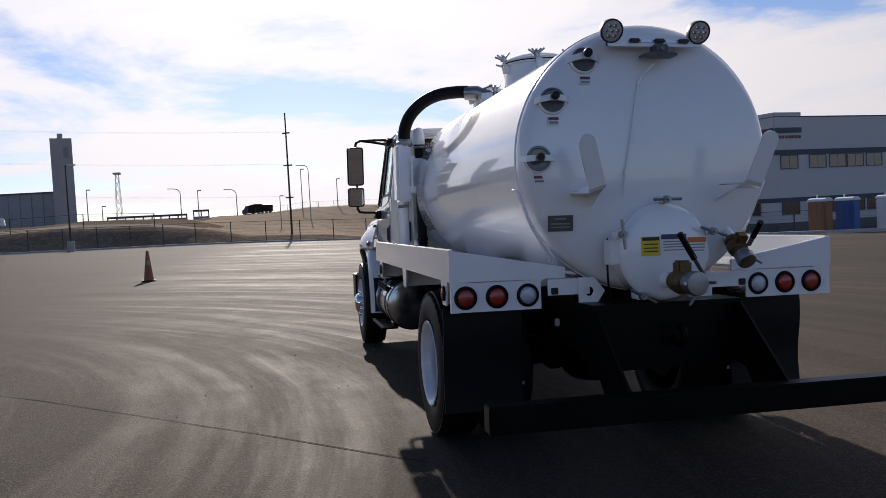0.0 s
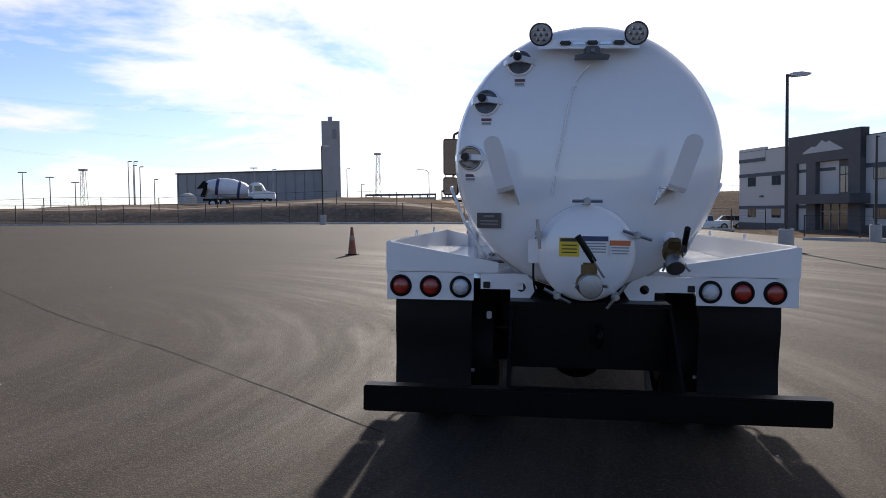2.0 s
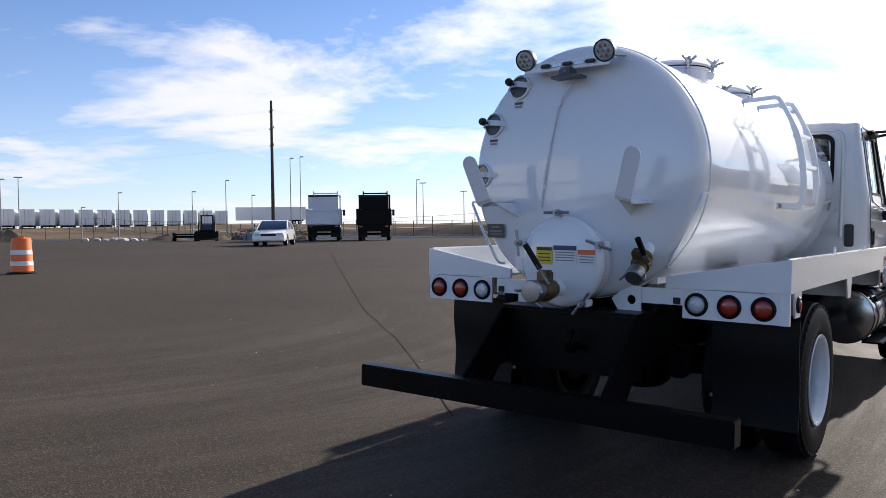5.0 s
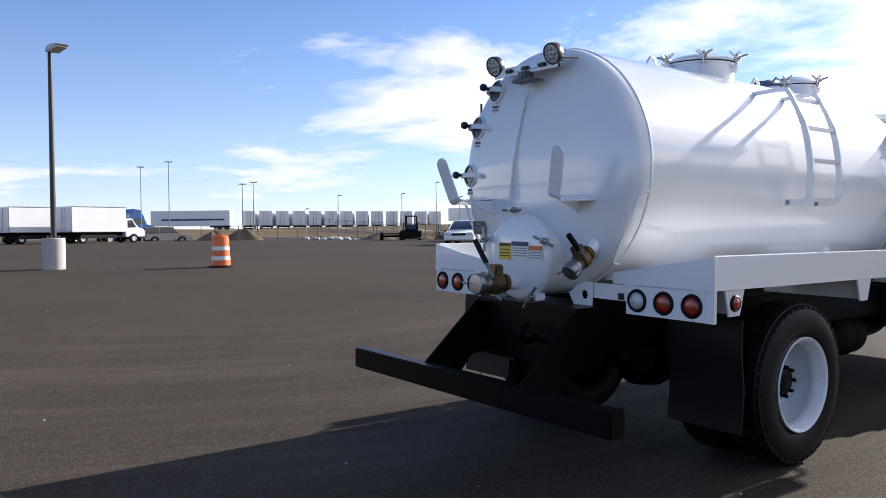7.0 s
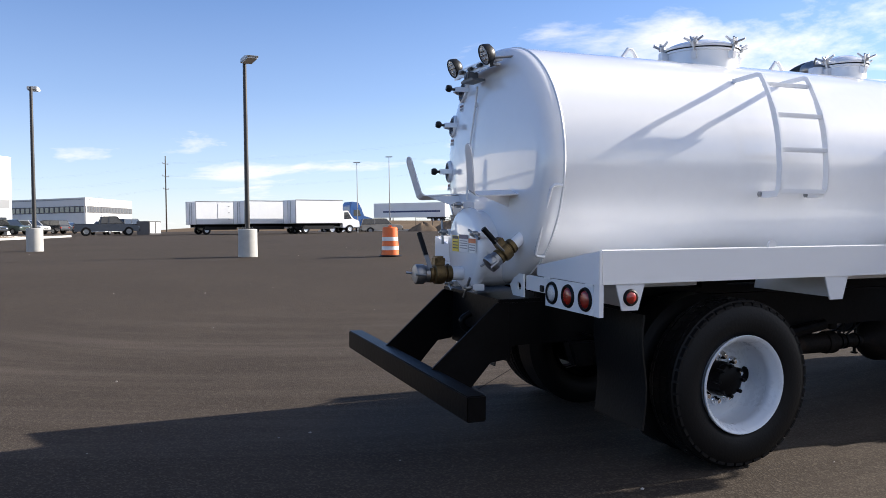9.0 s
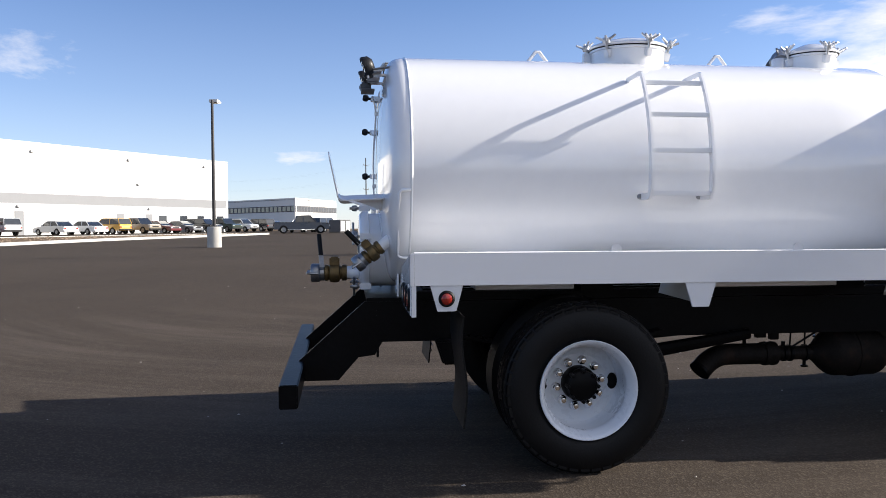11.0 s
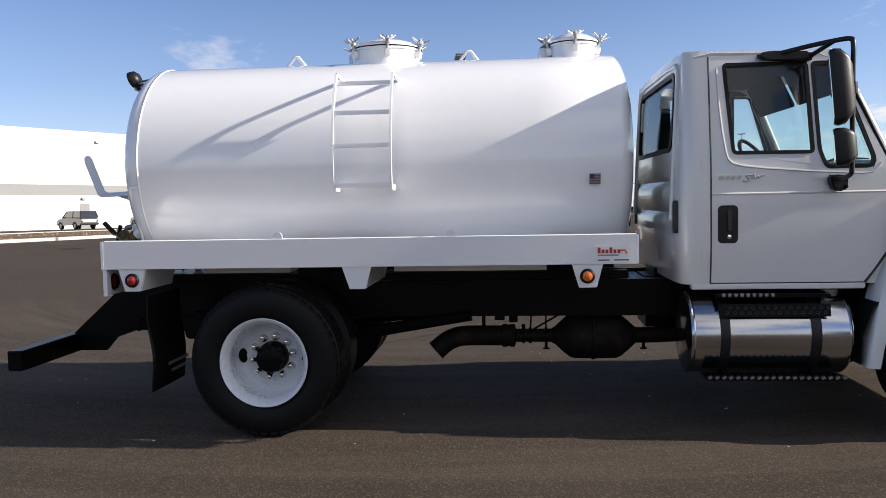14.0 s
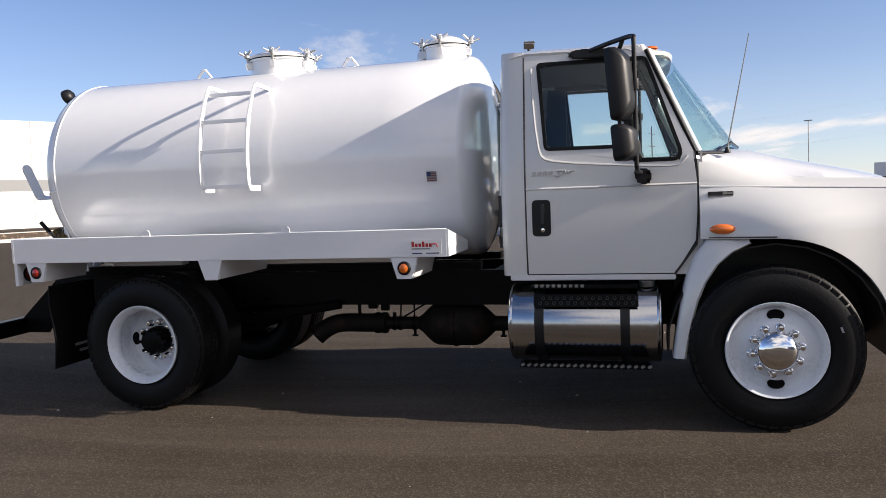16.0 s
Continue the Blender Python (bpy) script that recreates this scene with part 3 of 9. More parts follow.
# ---- deck: two side troughs with tapered rear wings, tail plates and brackets ----
def deck():
    side = {}
    for s, name in ((1, "deck_side"), (-1, "deck_side")):
        # channel: outer skirt, top flange inwards and floor
        bm = B()
        prof = [(s * 1.145, 1.065), (s * 1.145, 1.235), (s * 1.125, 1.240), (s * 1.122, 1.232), (s * 1.122, 1.085), (s * 1.05, 1.083), (s * 1.05, 1.065)]
        prism(bm, prof, "y", TY0 + 0.01, 2.245)
        box(bm, min(s * 0.62, s * 1.052), max(s * 0.62, s * 1.052), TY0 + 0.012, 2.244, 1.066, 1.080)
        d = part(name, bm, WHITE, truck, "white steel deck trough beside the tank")
        side[s] = d
        # wedge-shaped rear face
        bm = B()
        prism(bm, [(s * 1.146, 1.062), (s * 1.146, 1.236), (s * 0.50, 1.122), (s * 0.50, 1.062)], "y", TY0 - 0.012, TY0 + 0.009, 0.003)
        part("tail_face", bm, WHITE, d)
        # front end plate
        bm = B()
        prism(bm, [(s * 1.143, 1.066), (s * 1.143, 1.234), (s * 0.62, 1.13), (s * 0.62, 1.066)], "y", 2.246, 2.258)
        part("front_face", bm, WHITE, d)
        # tail lamp plate with three round lamps
        bm = B()
        x0, x1 = (0.595, 1.09) if s > 0 else (-1.135, -0.64)
        holes = [[(x0 + 0.075 + 0.1725 * k + 0.056 * math.cos(a), 0.979 + 0.056 * math.sin(a)) for a in [2 * math.pi * j / 24 for j in range(24)]] for k in range(3)]
        holed(bm, [(x0, 0.902), (x1, 0.902), (x1, 1.059), (x0, 1.059)], holes, lambda a, b: (a, TY0 - 0.008, b), Vector((0, 0.012, 0)))
        plate = part("lamp_plate", bm, WHITE, truck)
        order = (CLEARLENS, REDLENS, REDLENS) if s > 0 else (REDLENS, REDLENS, CLEARLENS)
        for k in range(3):
            c = (x0 + 0.075 + 0.1725 * k, TY0 - 0.008, 0.979)
            part("tail_lamp", lathe(B(), [(0.047, 0.02), (0.047, -0.008), (0.053, -0.013), (0.060, -0.010), (0.064, 0.0), (0.060, 0.004), (0.055, 0.012)], "y", c, 28), RUBBER, plate, smooth=60)
            lens_name = "reversing_lens" if order[k] is CLEARLENS else "red_lens"
            part(lens_name, lathe(B(), [(0.048, -0.002), (0.046, -0.008), (0.03, -0.013), (0, -0.015)], "y", c, 28), order[k], plate, smooth=60)
        # small bright tabs that hang the plate
        for x in (x0 + 0.03, x1 - 0.03):
            bm = B()
            box(bm, x - 0.035, x + 0.035, TY0 - 0.016, TY0 - 0.012, 1.052, 1.064)
            part("reflector_tab", bm, PAPER, plate)
        # lamp brackets and gussets down the side
        for y, lens, wide in ((-0.79, REDLENS, 0.088), (1.965, AMBERLENS, 0.09)):
            bm = B()
            prism(bm, [(y - wide, 1.066), (y + wide, 1.066), (y + wide * 0.55, 0.928), (y - wide * 0.55, 0.928)], "x", s * 1.132 - 0.006, s * 1.132 + 0.006, 0.002)
            br = part("lamp_bracket", bm, WHITE, d)
            bm = B()
            prism(bm, [(y + wide * 0.9, 1.064), (y + wide * 0.5, 0.93), (y + wide * 0.5 + 0.01, 0.93), (y + wide * 0.9 + 0.01, 1.064)], "x", s * 0.7, s * 1.125)
            part("bracket_web", bm, WHITE, d)
            part("side_lamp", lathe(B(), [(0.026, s * 0.004), (0.034, s * 0.012), (0.042, s * 0.008), (0.044, -s * 0.002)], "x", (s * 1.139, y, 0.995), 24), RUBBER, d, smooth=60)
            part("side_lens", lathe(B(), [(0.031, s * 0.008), (0.024, s * 0.014), (0, s * 0.018)], "x", (s * 1.139, y, 0.995), 24), lens, d, smooth=60)
        y = 0.606
        bm = B()
        prism(bm, [(y - 0.09, 1.066), (y + 0.09, 1.066), (y + 0.05, 0.931), (y - 0.045, 0.931)], "x", s * 1.128, s * 1.140, 0.002)
        part("gusset", bm, WHITE, d)
        prism(bm := B(), [(y + 0.075, 1.064), (y + 0.045, 0.935), (y + 0.055, 0.935), (y + 0.085, 1.064)], "x", s * 0.45, s * 1.127)
        part("gusset_web", bm, WHITE, d)
        for y in (0.13, 1.17):
            bm = B()
            prism(bm, [(y - 0.028, 1.236), (y + 0.028, 1.236), (y + 0.026, 1.262), (y + 0.012, 1.276), (y - 0.012, 1.276), (y - 0.026, 1.262)], "x", s * 1.133 - 0.005, s * 1.133 + 0.005)
            part("tie_lug", bm, WHITE, d)
        # rear corner plate below the deck
        bm = B()
        box(bm, s * 1.115 - 0.025, s * 1.115 + 0.025, TY0 - 0.005, TY0 + 0.02, 0.90, 1.064)
        part("corner_post", bm, WHITE, d)
    return side


decks = deck()


def raised_text(body, size, m, material, parent, name="lettering", extrude=0.0012, shear=0.0, spacing=1.0):
    cu = bpy.data.curves.new(name, "FONT")
    cu.body, cu.size, cu.extrude, cu.shear, cu.align_x, cu.align_y, cu.space_character = body, size, extrude, shear, "CENTER", "CENTER", spacing
    tmp = bpy.data.objects.new(name, cu)
    me = bpy.data.meshes.new_from_object(tmp)
    bpy.data.objects.remove(tmp)
    me.materials.clear()
    me.materials.append(material)
    ob = new(name, me)
    ob.parent, ob.matrix_basis = parent, m
    return ob


SIDE_R = Matrix(((0, 0, 1, 0), (1, 0, 0, 0), (0, 1, 0, 0), (0, 0, 0, 1)))  # text plane facing the truck's right side
REAR = Matrix(((1, 0, 0, 0), (0, 0, -1, 0), (0, 1, 0, 0), (0, 0, 0, 1)))  # text plane facing backwards


def flat_label(parent, m, w, h, material, name="sticker", bars=(), label=""):
    bm = B()
    box(bm, -w / 2, w / 2, -h / 2, h / 2, 0, 0.0012)
    st = part(name, bm, material, parent, label, m)
    for cx, cy, bw, bh, mt in bars:
        bm = B()
        box(bm, cx - bw / 2, cx + bw / 2, cy - bh / 2, cy + bh / 2, 0.0016, 0.0026)
        part("print_bar", bm, mt, parent, "", m)
    return st


# maker's sticker on the deck's right side: brand drawn as plain shapes
m = Matrix.Translation((1.1455, 2.112, 1.124)) @ SIDE_R
flat_label(decks[1], m, 0.205, 0.098, PAPER, "maker_sticker", [(-0.025 + 0.0225 * (k - 2.5), 0.018 + dz, 0.0165, h, REDINK) for k, (h, dz) in enumerate(((0.034, 0.002), (0.022, -0.004), (0.022, -0.004), (0.034, 0.002), (0.022, -0.004), (0.022, -0.004)))] + [(-0.03, -0.008, 0.12, 0.008, GREYINK), (-0.055, -0.036, 0.065, 0.007, BLUEINK), (0.045, -0.036, 0.085, 0.007, BLUEINK)], "white maker's sticker with a row of red blocks")
bm = tube(B(), [Vector((1.147, 2.150, 1.145)), Vector((1.147, 2.180, 1.146)), Vector((1.147, 2.190, 1.125))], 0.004, 6)
part("swoosh", bm, REDINK, decks[1])


# ---- things on the rear head ----
def on_head(x, z, off=0.0):
    return Vector((x, head_y(x, z) - off, z))


DARKRED = mat("faded_red_print", (0.16, 0.05, 0.05), 0.45, var=0.1)


def sight_glass(x, z):
    # its axis stands square on the dished head
    e = 0.02
    n = Vector(((head_y(x + e, z) - head_y(x - e, z)) / (2 * e), -1, (head_y(x, z + e) - head_y(x, z - e)) / (2 * e)))
    up, side = min(0.30, max(-0.3, -n.z * 0.8)), min(0.30, max(-0.3, n.x * 0.8))
    if z > TZ:
        up = abs(up)
    em = Matrix.Translation((x, head_y(x, z), z)) @ Matrix.Rotation(-abs(side) if x < 0 else abs(side), 4, "Z") @ Matrix.Rotation(-up, 4, "X")
    back = em.inverted()
    tx, tz = x, z
    x = y = z = 0.0
    eye = part("sight_glass", lathe(B(), [(0.066, 0.03), (0.066, -0.015), (0.062, -0.022), (0.056, -0.022), (0.052, -0.012), (0.0, -0.010)], "y", (x, y, z), 32), SIGHTGLASS, truck, "round sight glass held by a white bridge", em, 40)
    part("flange", lathe(B(), [(0.076, 0.02), (0.076, -0.012), (0.066, -0.018)], "y", (x, y, z), 32), TANKWHITE, eye, smooth=40)
    bm = B()
    prism(bm, [(x - 0.095, y + 0.01), (x - 0.07, y - 0.035), (x - 0.025, y - 0.072), (x + 0.025, y - 0.072), (x + 0.07, y - 0.035), (x + 0.095, y + 0.01), (x + 0.082, y + 0.01), (x + 0.06, y - 0.028), (x + 0.02, y - 0.060), (x - 0.02, y - 0.060), (x - 0.06, y - 0.028), (x - 0.082, y + 0.01)], "z", z - 0.016, z + 0.016)
    part("bridge", bm, TANKWHITE, eye)
    bm = lathe(B(), [(0, -0.13), (0.018, -0.13), (0.024, -0.118), (0.024, -0.102), (0.016, -0.092), (0.009, -0.09), (0.009, -0.04)], "y", (x, y, z), 12)
    part("knob", bm, PLASTIC, eye, smooth=40)
    lm = back @ Matrix.Translation(on_head(tx, tz - 0.108, 0.004)) @ REAR @ Matrix.Rotation(radians(-6), 4, "X")
    flat_label(eye, lm, 0.062, 0.045, PAPER, "warning_label", [(0, 0.011, 0.056, 0.015, DARKRED), (0, -0.010, 0.05, 0.012, GREYINK)])
    return eye


for x, z in ((-0.395, 2.225), (-0.575, 2.012), (-0.66, 1.705)):
    sight_glass(x, z)

lm = Matrix.Translation(on_head(-0.553, 1.36, 0.016)) @ REAR @ Matrix.Rotation(radians(-9), 4, "Y") @ Matrix.Rotation(radians(6), 4, "X")
plate = flat_label(head, lm, 0.135, 0.085, DATAPLATE, "data_plate", [(0, 0.024, 0.06, 0.010, GREYINK), (0, -0.002, 0.10, 0.008, GREYINK), (0, -0.02, 0.10, 0.006, GREYINK)], "dark metal data plate")


BRACKETGREY = mat("bracket_grey", (0.075, 0.08, 0.088), 0.45, var=0.15, scale=14, fine=90)


def work_lights():
    bm = B()
    box(bm, -0.30, 0.235, TY0 - 0.20, TY0 - 0.192, 2.278, 2.332, 0.002)
    box(bm, -0.30, 0.235, TY0 - 0.192, TY0 - 0.11, 2.324, 2.332)
    bar = part("light_bar", bm, TANKWHITE, truck, "white bracket with marker lamps and two round work lamps")
    for x in (-0.20, 0.14):
        bm = B()
        box(bm, x - 0.02, x + 0.02, TY0 - 0.19, TY0 + 0.06, 2.308, 2.322, 0.002)
        part("strut", bm, TANKWHITE, bar)
    for x in (-0.155, -0.015, 0.125):
        bm = B()
        box(bm, x - 0.03, x + 0.03, TY0 - 0.222, TY0 - 0.2, 2.295, 2.317, 0.006)
        part("marker_lamp", bm, BLACKINK, bar)
    for x in (-0.085, 0.055):
        bm = B()
        box(bm, x - 0.03, x + 0.03, TY0 - 0.206, TY0 - 0.2005, 2.298, 2.313, 0.001)
        part("reflector_strip", bm, POLISHED, bar)
    for x, z in ((-0.285, 2.355), (0.212, 2.355)):
        m = Matrix.Translation((x, TY0 - 0.21, z)) @ Matrix.Rotation(radians(22), 4, "X")
        bm = lathe(B(), [(0, 0.052), (0.03, 0.05), (0.055, 0.03), (0.062, 0.0), (0.062, -0.014), (0.057, -0.018), (0.054, -0.012)], "y", (0, 0, 0), 28)
        lamp = part("work_lamp", bm, PLASTIC, truck, "round work lamp", m, 40)
        part("lens", lathe(B(), [(0.054, -0.012), (0.03, -0.015), (0, -0.016)], "y", (0, 0, 0), 28), CLEARLENS, lamp, smooth=60)
        for k in range(7):
            a = 2 * math.pi * k / 6
            r = 0.03 if k < 6 else 0
            part("led", lathe(B(), [(0.010, -0.0165), (0.007, -0.019), (0, -0.0195)], "y", (r * math.cos(a), 0, r * math.sin(a)), 10), POLISHED, lamp)
        bm = B()
        box(bm, -0.012, 0.012, 0.0, 0.02, -0.08, -0.05)
        part("foot", bm, PLASTIC, lamp)
    # rear-view camera under the bar
    bm = B()
    box(bm, -0.055, 0.025, TY0 - 0.24, TY0 - 0.17, 2.235, 2.285, 0.008)
    prism(bm, [(-0.105, 2.226), (0.075, 2.226), (0.075, 2.238), (0.03, 2.246), (-0.06, 2.246), (-0.105, 2.238)], "y", TY0 - 0.235, TY0 - 0.15)
    cm = part("backup_camera", bm, BRACKETGREY, truck, "dark grey backup camera on a bracket")
    part("camera_lens", lathe(B(), [(0.014, -0.243), (0.010, -0.247), (0, -0.246)], "y", (-0.015, TY0, 2.258), 12), SIGHTGLASS, cm)
    # conduit running down the head
    pts = [(-0.02, TY0 - 0.16, 2.20), (-0.10, head_y(-0.10, 2.1) - 0.012, 2.10), (-0.155, head_y(-0.155, 1.85) - 0.012, 1.85), (-0.195, head_y(-0.2, 1.6) - 0.012, 1.62), (-0.21, head_y(-0.2, 1.5) - 0.012, 1.5)]
    part("conduit", tube(B(), smooth_path(pts), 0.0065, 8), TANKWHITE, head, smooth=60)
    for p in (pts[1], pts[3]):
        bm = B()
        box(bm, p[0] - 0.011, p[0] + 0.011, p[1] - 0.009, p[1] + 0.014, p[2] - 0.014, p[2] + 0.014, 0.003)
        part("conduit_clip", bm, TANKWHITE, head)
    # right-hand strut from the bar to the shell
    part("eye_bolt", tube(B(), [(0.235, TY0 - 0.2, 2.33), (0.27, TY0 - 0.05, 2.345), (0.28, TY0 + 0.05, 2.37)], 0.007, 8), STEEL, bar)


work_lights()


def hose_hook(x, z, lean):
    """A flat hose hook: a shelf standing back from the head, its end bent up; the whole leans outwards."""
    w, y1 = 0.046, -1.352
    y0 = head_y(x, z)
    m = Matrix.Translation((x, 0, z)) @ Matrix.Rotation(radians(lean), 4, "Y")
    pts = [(y0 + 0.02, 0.012), (y1 + 0.03, 0.0), (y1 + 0.008, 0.004), (y1 - 0.008, 0.022), (y1 - 0.052, 0.245)]
    rows = [[(-w, y, h), (w, y, h)] for y, h in pts]
    y, h = pts[-1]
    for a in (25, 50, 75):
        c, q = math.cos(radians(a)), math.sin(radians(a))
        rows.append([(-w * c, y - 0.009 * q, h + 0.044 * q), (w * c, y - 0.009 * q, h + 0.044 * q)])
    hook = part("hose_hook", thicken(loft(B(), rows), 0.008), TANKWHITE, truck, "white flat hose hook", m, 30)
    bm = B()
    side = -w if x > 0 else w - 0.008
    prism(bm, [(y0 + 0.02, 0.006), (y1 + 0.04, -0.002), (y0 - 0.03, -0.075), (y0, -0.088), (y0 + 0.02, -0.088)], "x", side, side + 0.008, 0.002)
    part("web", bm, TANKWHITE, hook)
    return hook


hose_hook(-0.452, 1.515, -17)
hose_hook(0.405, 1.525, 17)


def hatch():
    """The round clean-out door with its rim, clamps, stickers and the lower drain valve."""
    cx, cz, r = -0.025, 1.195, 0.25
    yb = TY0 - 0.09
    body = part("clean_out_door", lathe(B(), [(r - 0.01, 0.10), (r - 0.01, -0.10), (r + 0.006, -0.105), (r + 0.010, -0.125), (r + 0.006, -0.142), (r - 0.012, -0.160), (r - 0.03, -0.167), (0, -0.170)], "y", (cx, yb, cz), 56), TANKWHITE, truck, "white round clean-out door with clamps and warning stickers", smooth=40)
    fy = yb - 0.176
    # swing clamps: a lug, a swing bolt with its nut, and a cross bar
    for a, turn in ((91, 0), (21, -18), (159, 96), (-56, 52), (-124, -28)):
        ca, sa = math.cos(radians(a)), math.sin(radians(a))
        p = (cx + (r + 0.024) * ca, yb - 0.165, cz + (r + 0.024) * sa)
        m = Matrix.Translation(p)
        bm = B()
        box(bm, -0.02, 0.02, 0.0, 0.075, -0.02, 0.02, 0.005)
        cl = part("swing_clamp", bm, TANKWHITE, body, "", m, 40)
        bm = tube(B(), [(0.0, 0.07, 0), (0.0, -0.06, 0)], 0.009, 8)
        lathe(bm, [(0.0, -0.045), (0.018, -0.045), (0.021, -0.03), (0.021, -0.015), (0.012, -0.008)], "y", (0, 0, 0), 10)
        part("swing_bolt", bm, STEEL, cl, smooth=40)
        c, q = math.cos(radians(turn)), math.sin(radians(turn))
        part("cross_bar", tube(B(), [(-0.078 * c, -0.035, -0.078 * q), (0.078 * c, -0.035, 0.078 * q)], 0.0085, 8), STEEL, cl, smooth=40)
    # stickers on the door
    flat_label(body, Matrix.Translation((-0.118, fy + 0.0035, 1.226)) @ REAR, 0.105, 0.10, YELLOW, "caution_sticker", [(0, 0.038, 0.095, 0.018, BLACKINK), (0, -0.01, 0.08, 0.006, BLACKINK), (0, -0.028, 0.08, 0.006, BLACKINK), (0, 0.010, 0.08, 0.006, BLACKINK)], "yellow and black caution sticker")
    flat_label(body, Matrix.Translation((0.013, fy + 0.0035, 1.232)) @ REAR, 0.145, 0.108, PAPER, "warning_sticker", [(0, 0.040, 0.143, 0.026, BLUEINK), (0, 0.014, 0.12, 0.006, GREYINK), (0, 0, 0.125, 0.006, GREYINK), (0, -0.014, 0.12, 0.006, GREYINK), (0, -0.03, 0.12, 0.006, GREYINK)], "white sticker with a dark blue heading")
    flat_label(body, Matrix.Translation((0.146, fy + 0.0035, 1.222)) @ REAR, 0.108, 0.088, PAPER, "warning_sticker", [(0, 0.029, 0.106, 0.027, ORANGEINK), (0, 0.004, 0.09, 0.006, GREYINK), (0, -0.012, 0.09, 0.006, GREYINK), (0, -0.027, 0.08, 0.006, GREYINK)], "white sticker with an orange heading")
    # side lug on the door's hinge
    bm = B()
    box(bm, cx - r - 0.06, cx - r + 0.03, yb - 0.14, yb - 0.06, cz - 0.06, cz + 0.07, 0.008)
    part("hinge_block", bm, TANKWHITE, body)
    return body


door_body = hatch()


def ball_valve(m, parent, base, way, grip=0.235):
    """A brass lever valve with a steel cam coupling cap; local z points out of the tank."""
    bm = B()
    lathe(bm, [(0.058, 0.0), (0.062, 0.01), (0.062, 0.035), (0.05, 0.04), (0.052, 0.05), (0.072, 0.06), (0.076, 0.09), (0.072, 0.125), (0.054, 0.135), (0.062, 0.145), (0.062, 0.165), (0.05, 0.17)], "z", (0, 0, 0), 14)
    box(bm, -0.045, 0.045, 0.05, 0.125, 0.055, 0.13, 0.012)
    v = part("drain_valve", bm, BRASS, parent, "brass drain valve with a steel cap and black lever", m, 35)
    bm = lathe(B(), [(0.056, -0.16), (0.050, -0.12), (0.050, 0.0)], "z", (0, 0, 0), 24)
    part("nozzle", bm, TANKWHITE, v, smooth=40)
    bm = lathe(B(), [(0.052, 0.165), (0.06, 0.172), (0.06, 0.20), (0.066, 0.204), (0.07, 0.21), (0.07, 0.262), (0.064, 0.27), (0.03, 0.274), (0, 0.274)], "z", (0, 0, 0), 28)
    tube(bm, [(0.074, 0, 0.215), (0.078, 0, 0.25), (0.088, 0.004, 0.285), (0.096, 0.006, 0.30)], 0.009, 6)
    tube(bm, [(-0.074, 0, 0.215), (-0.078, 0, 0.25), (-0.088, 0.004, 0.285), (-0.096, 0.006, 0.30)], 0.009, 6)
    part("coupling_cap", bm, STEEL, v, smooth=40)
    handle_m = m.inverted() @ Matrix.Translation(base) @ Vector(way).to_track_quat("Z", "Y").to_matrix().to_4x4()
    lev = B()
    box(lev, -0.016, 0.016, -0.003, 0.003, 0, grip * 0.5, 0.002)
    lev_ob = part("lever", lev, STEEL, v, "", handle_m)
    g = tube(B(), [(0, 0, grip * 0.38), (0, 0, grip)], 0.016, 10)
    part("lever_grip", g, RUBBER, v, "", handle_m, 60)
    return v


# lower valve on the door points straight back; the other leaves the head at a slant
down = Matrix.Translation((-0.025, -1.305, 1.045)) @ Matrix.Rotation(radians(90), 4, "X") @ Matrix.Scale(0.87, 4)
ball_valve(down, truck, (0.046, -1.465, 1.085), (-0.54, -0.09, 0.82), 0.25)
slant = Matrix.Translation((0.43, -1.100, 1.240)) @ Matrix.Rotation(radians(127), 4, "X") @ Matrix.Scale(0.72, 4)
ball_valve(slant, truck, (0.478, -1.185, 1.205), (-0.02, -0.70, 0.72), 0.18)

# safety chains and guard rods at the sides of the head
for rod in ([(-0.772, -0.955, 1.545), (-0.770, -1.005, 1.540), (-0.767, -1.019, 1.530), (-0.691, -0.999, 1.343), (-0.590, -0.998, 1.175), (-0.580, -0.985, 1.160), (-0.575, -0.94, 1.155)],
            [(0.706, -0.94, 1.575), (0.706, -0.99, 1.573), (0.700, -1.004, 1.560), (0.612, -1.006, 1.375), (0.520, -1.005, 1.190), (0.510, -0.99, 1.175), (0.505, -0.94, 1.17)]):
    part("guard_rod", tube(B(), rod, 0.009, 8), TANKWHITE, head, smooth=60)
    x, y, z = rod[3]
    part("guard_stay", tube(B(), [(x, y, z), (x * 0.985, -0.94, z + 0.005)], 0.008, 6), TANKWHITE, head)
# wiring loop beside the door
part("cable_loop", tube(B(), smooth_path([(-0.29, TY0 - 0.10, 1.30), (-0.305, TY0 - 0.13, 1.10), (-0.29, TY0 - 0.12, 0.97), (-0.25, TY0 - 0.10, 0.93)]), 0.006, 6), RUBBER, head, smooth=60)


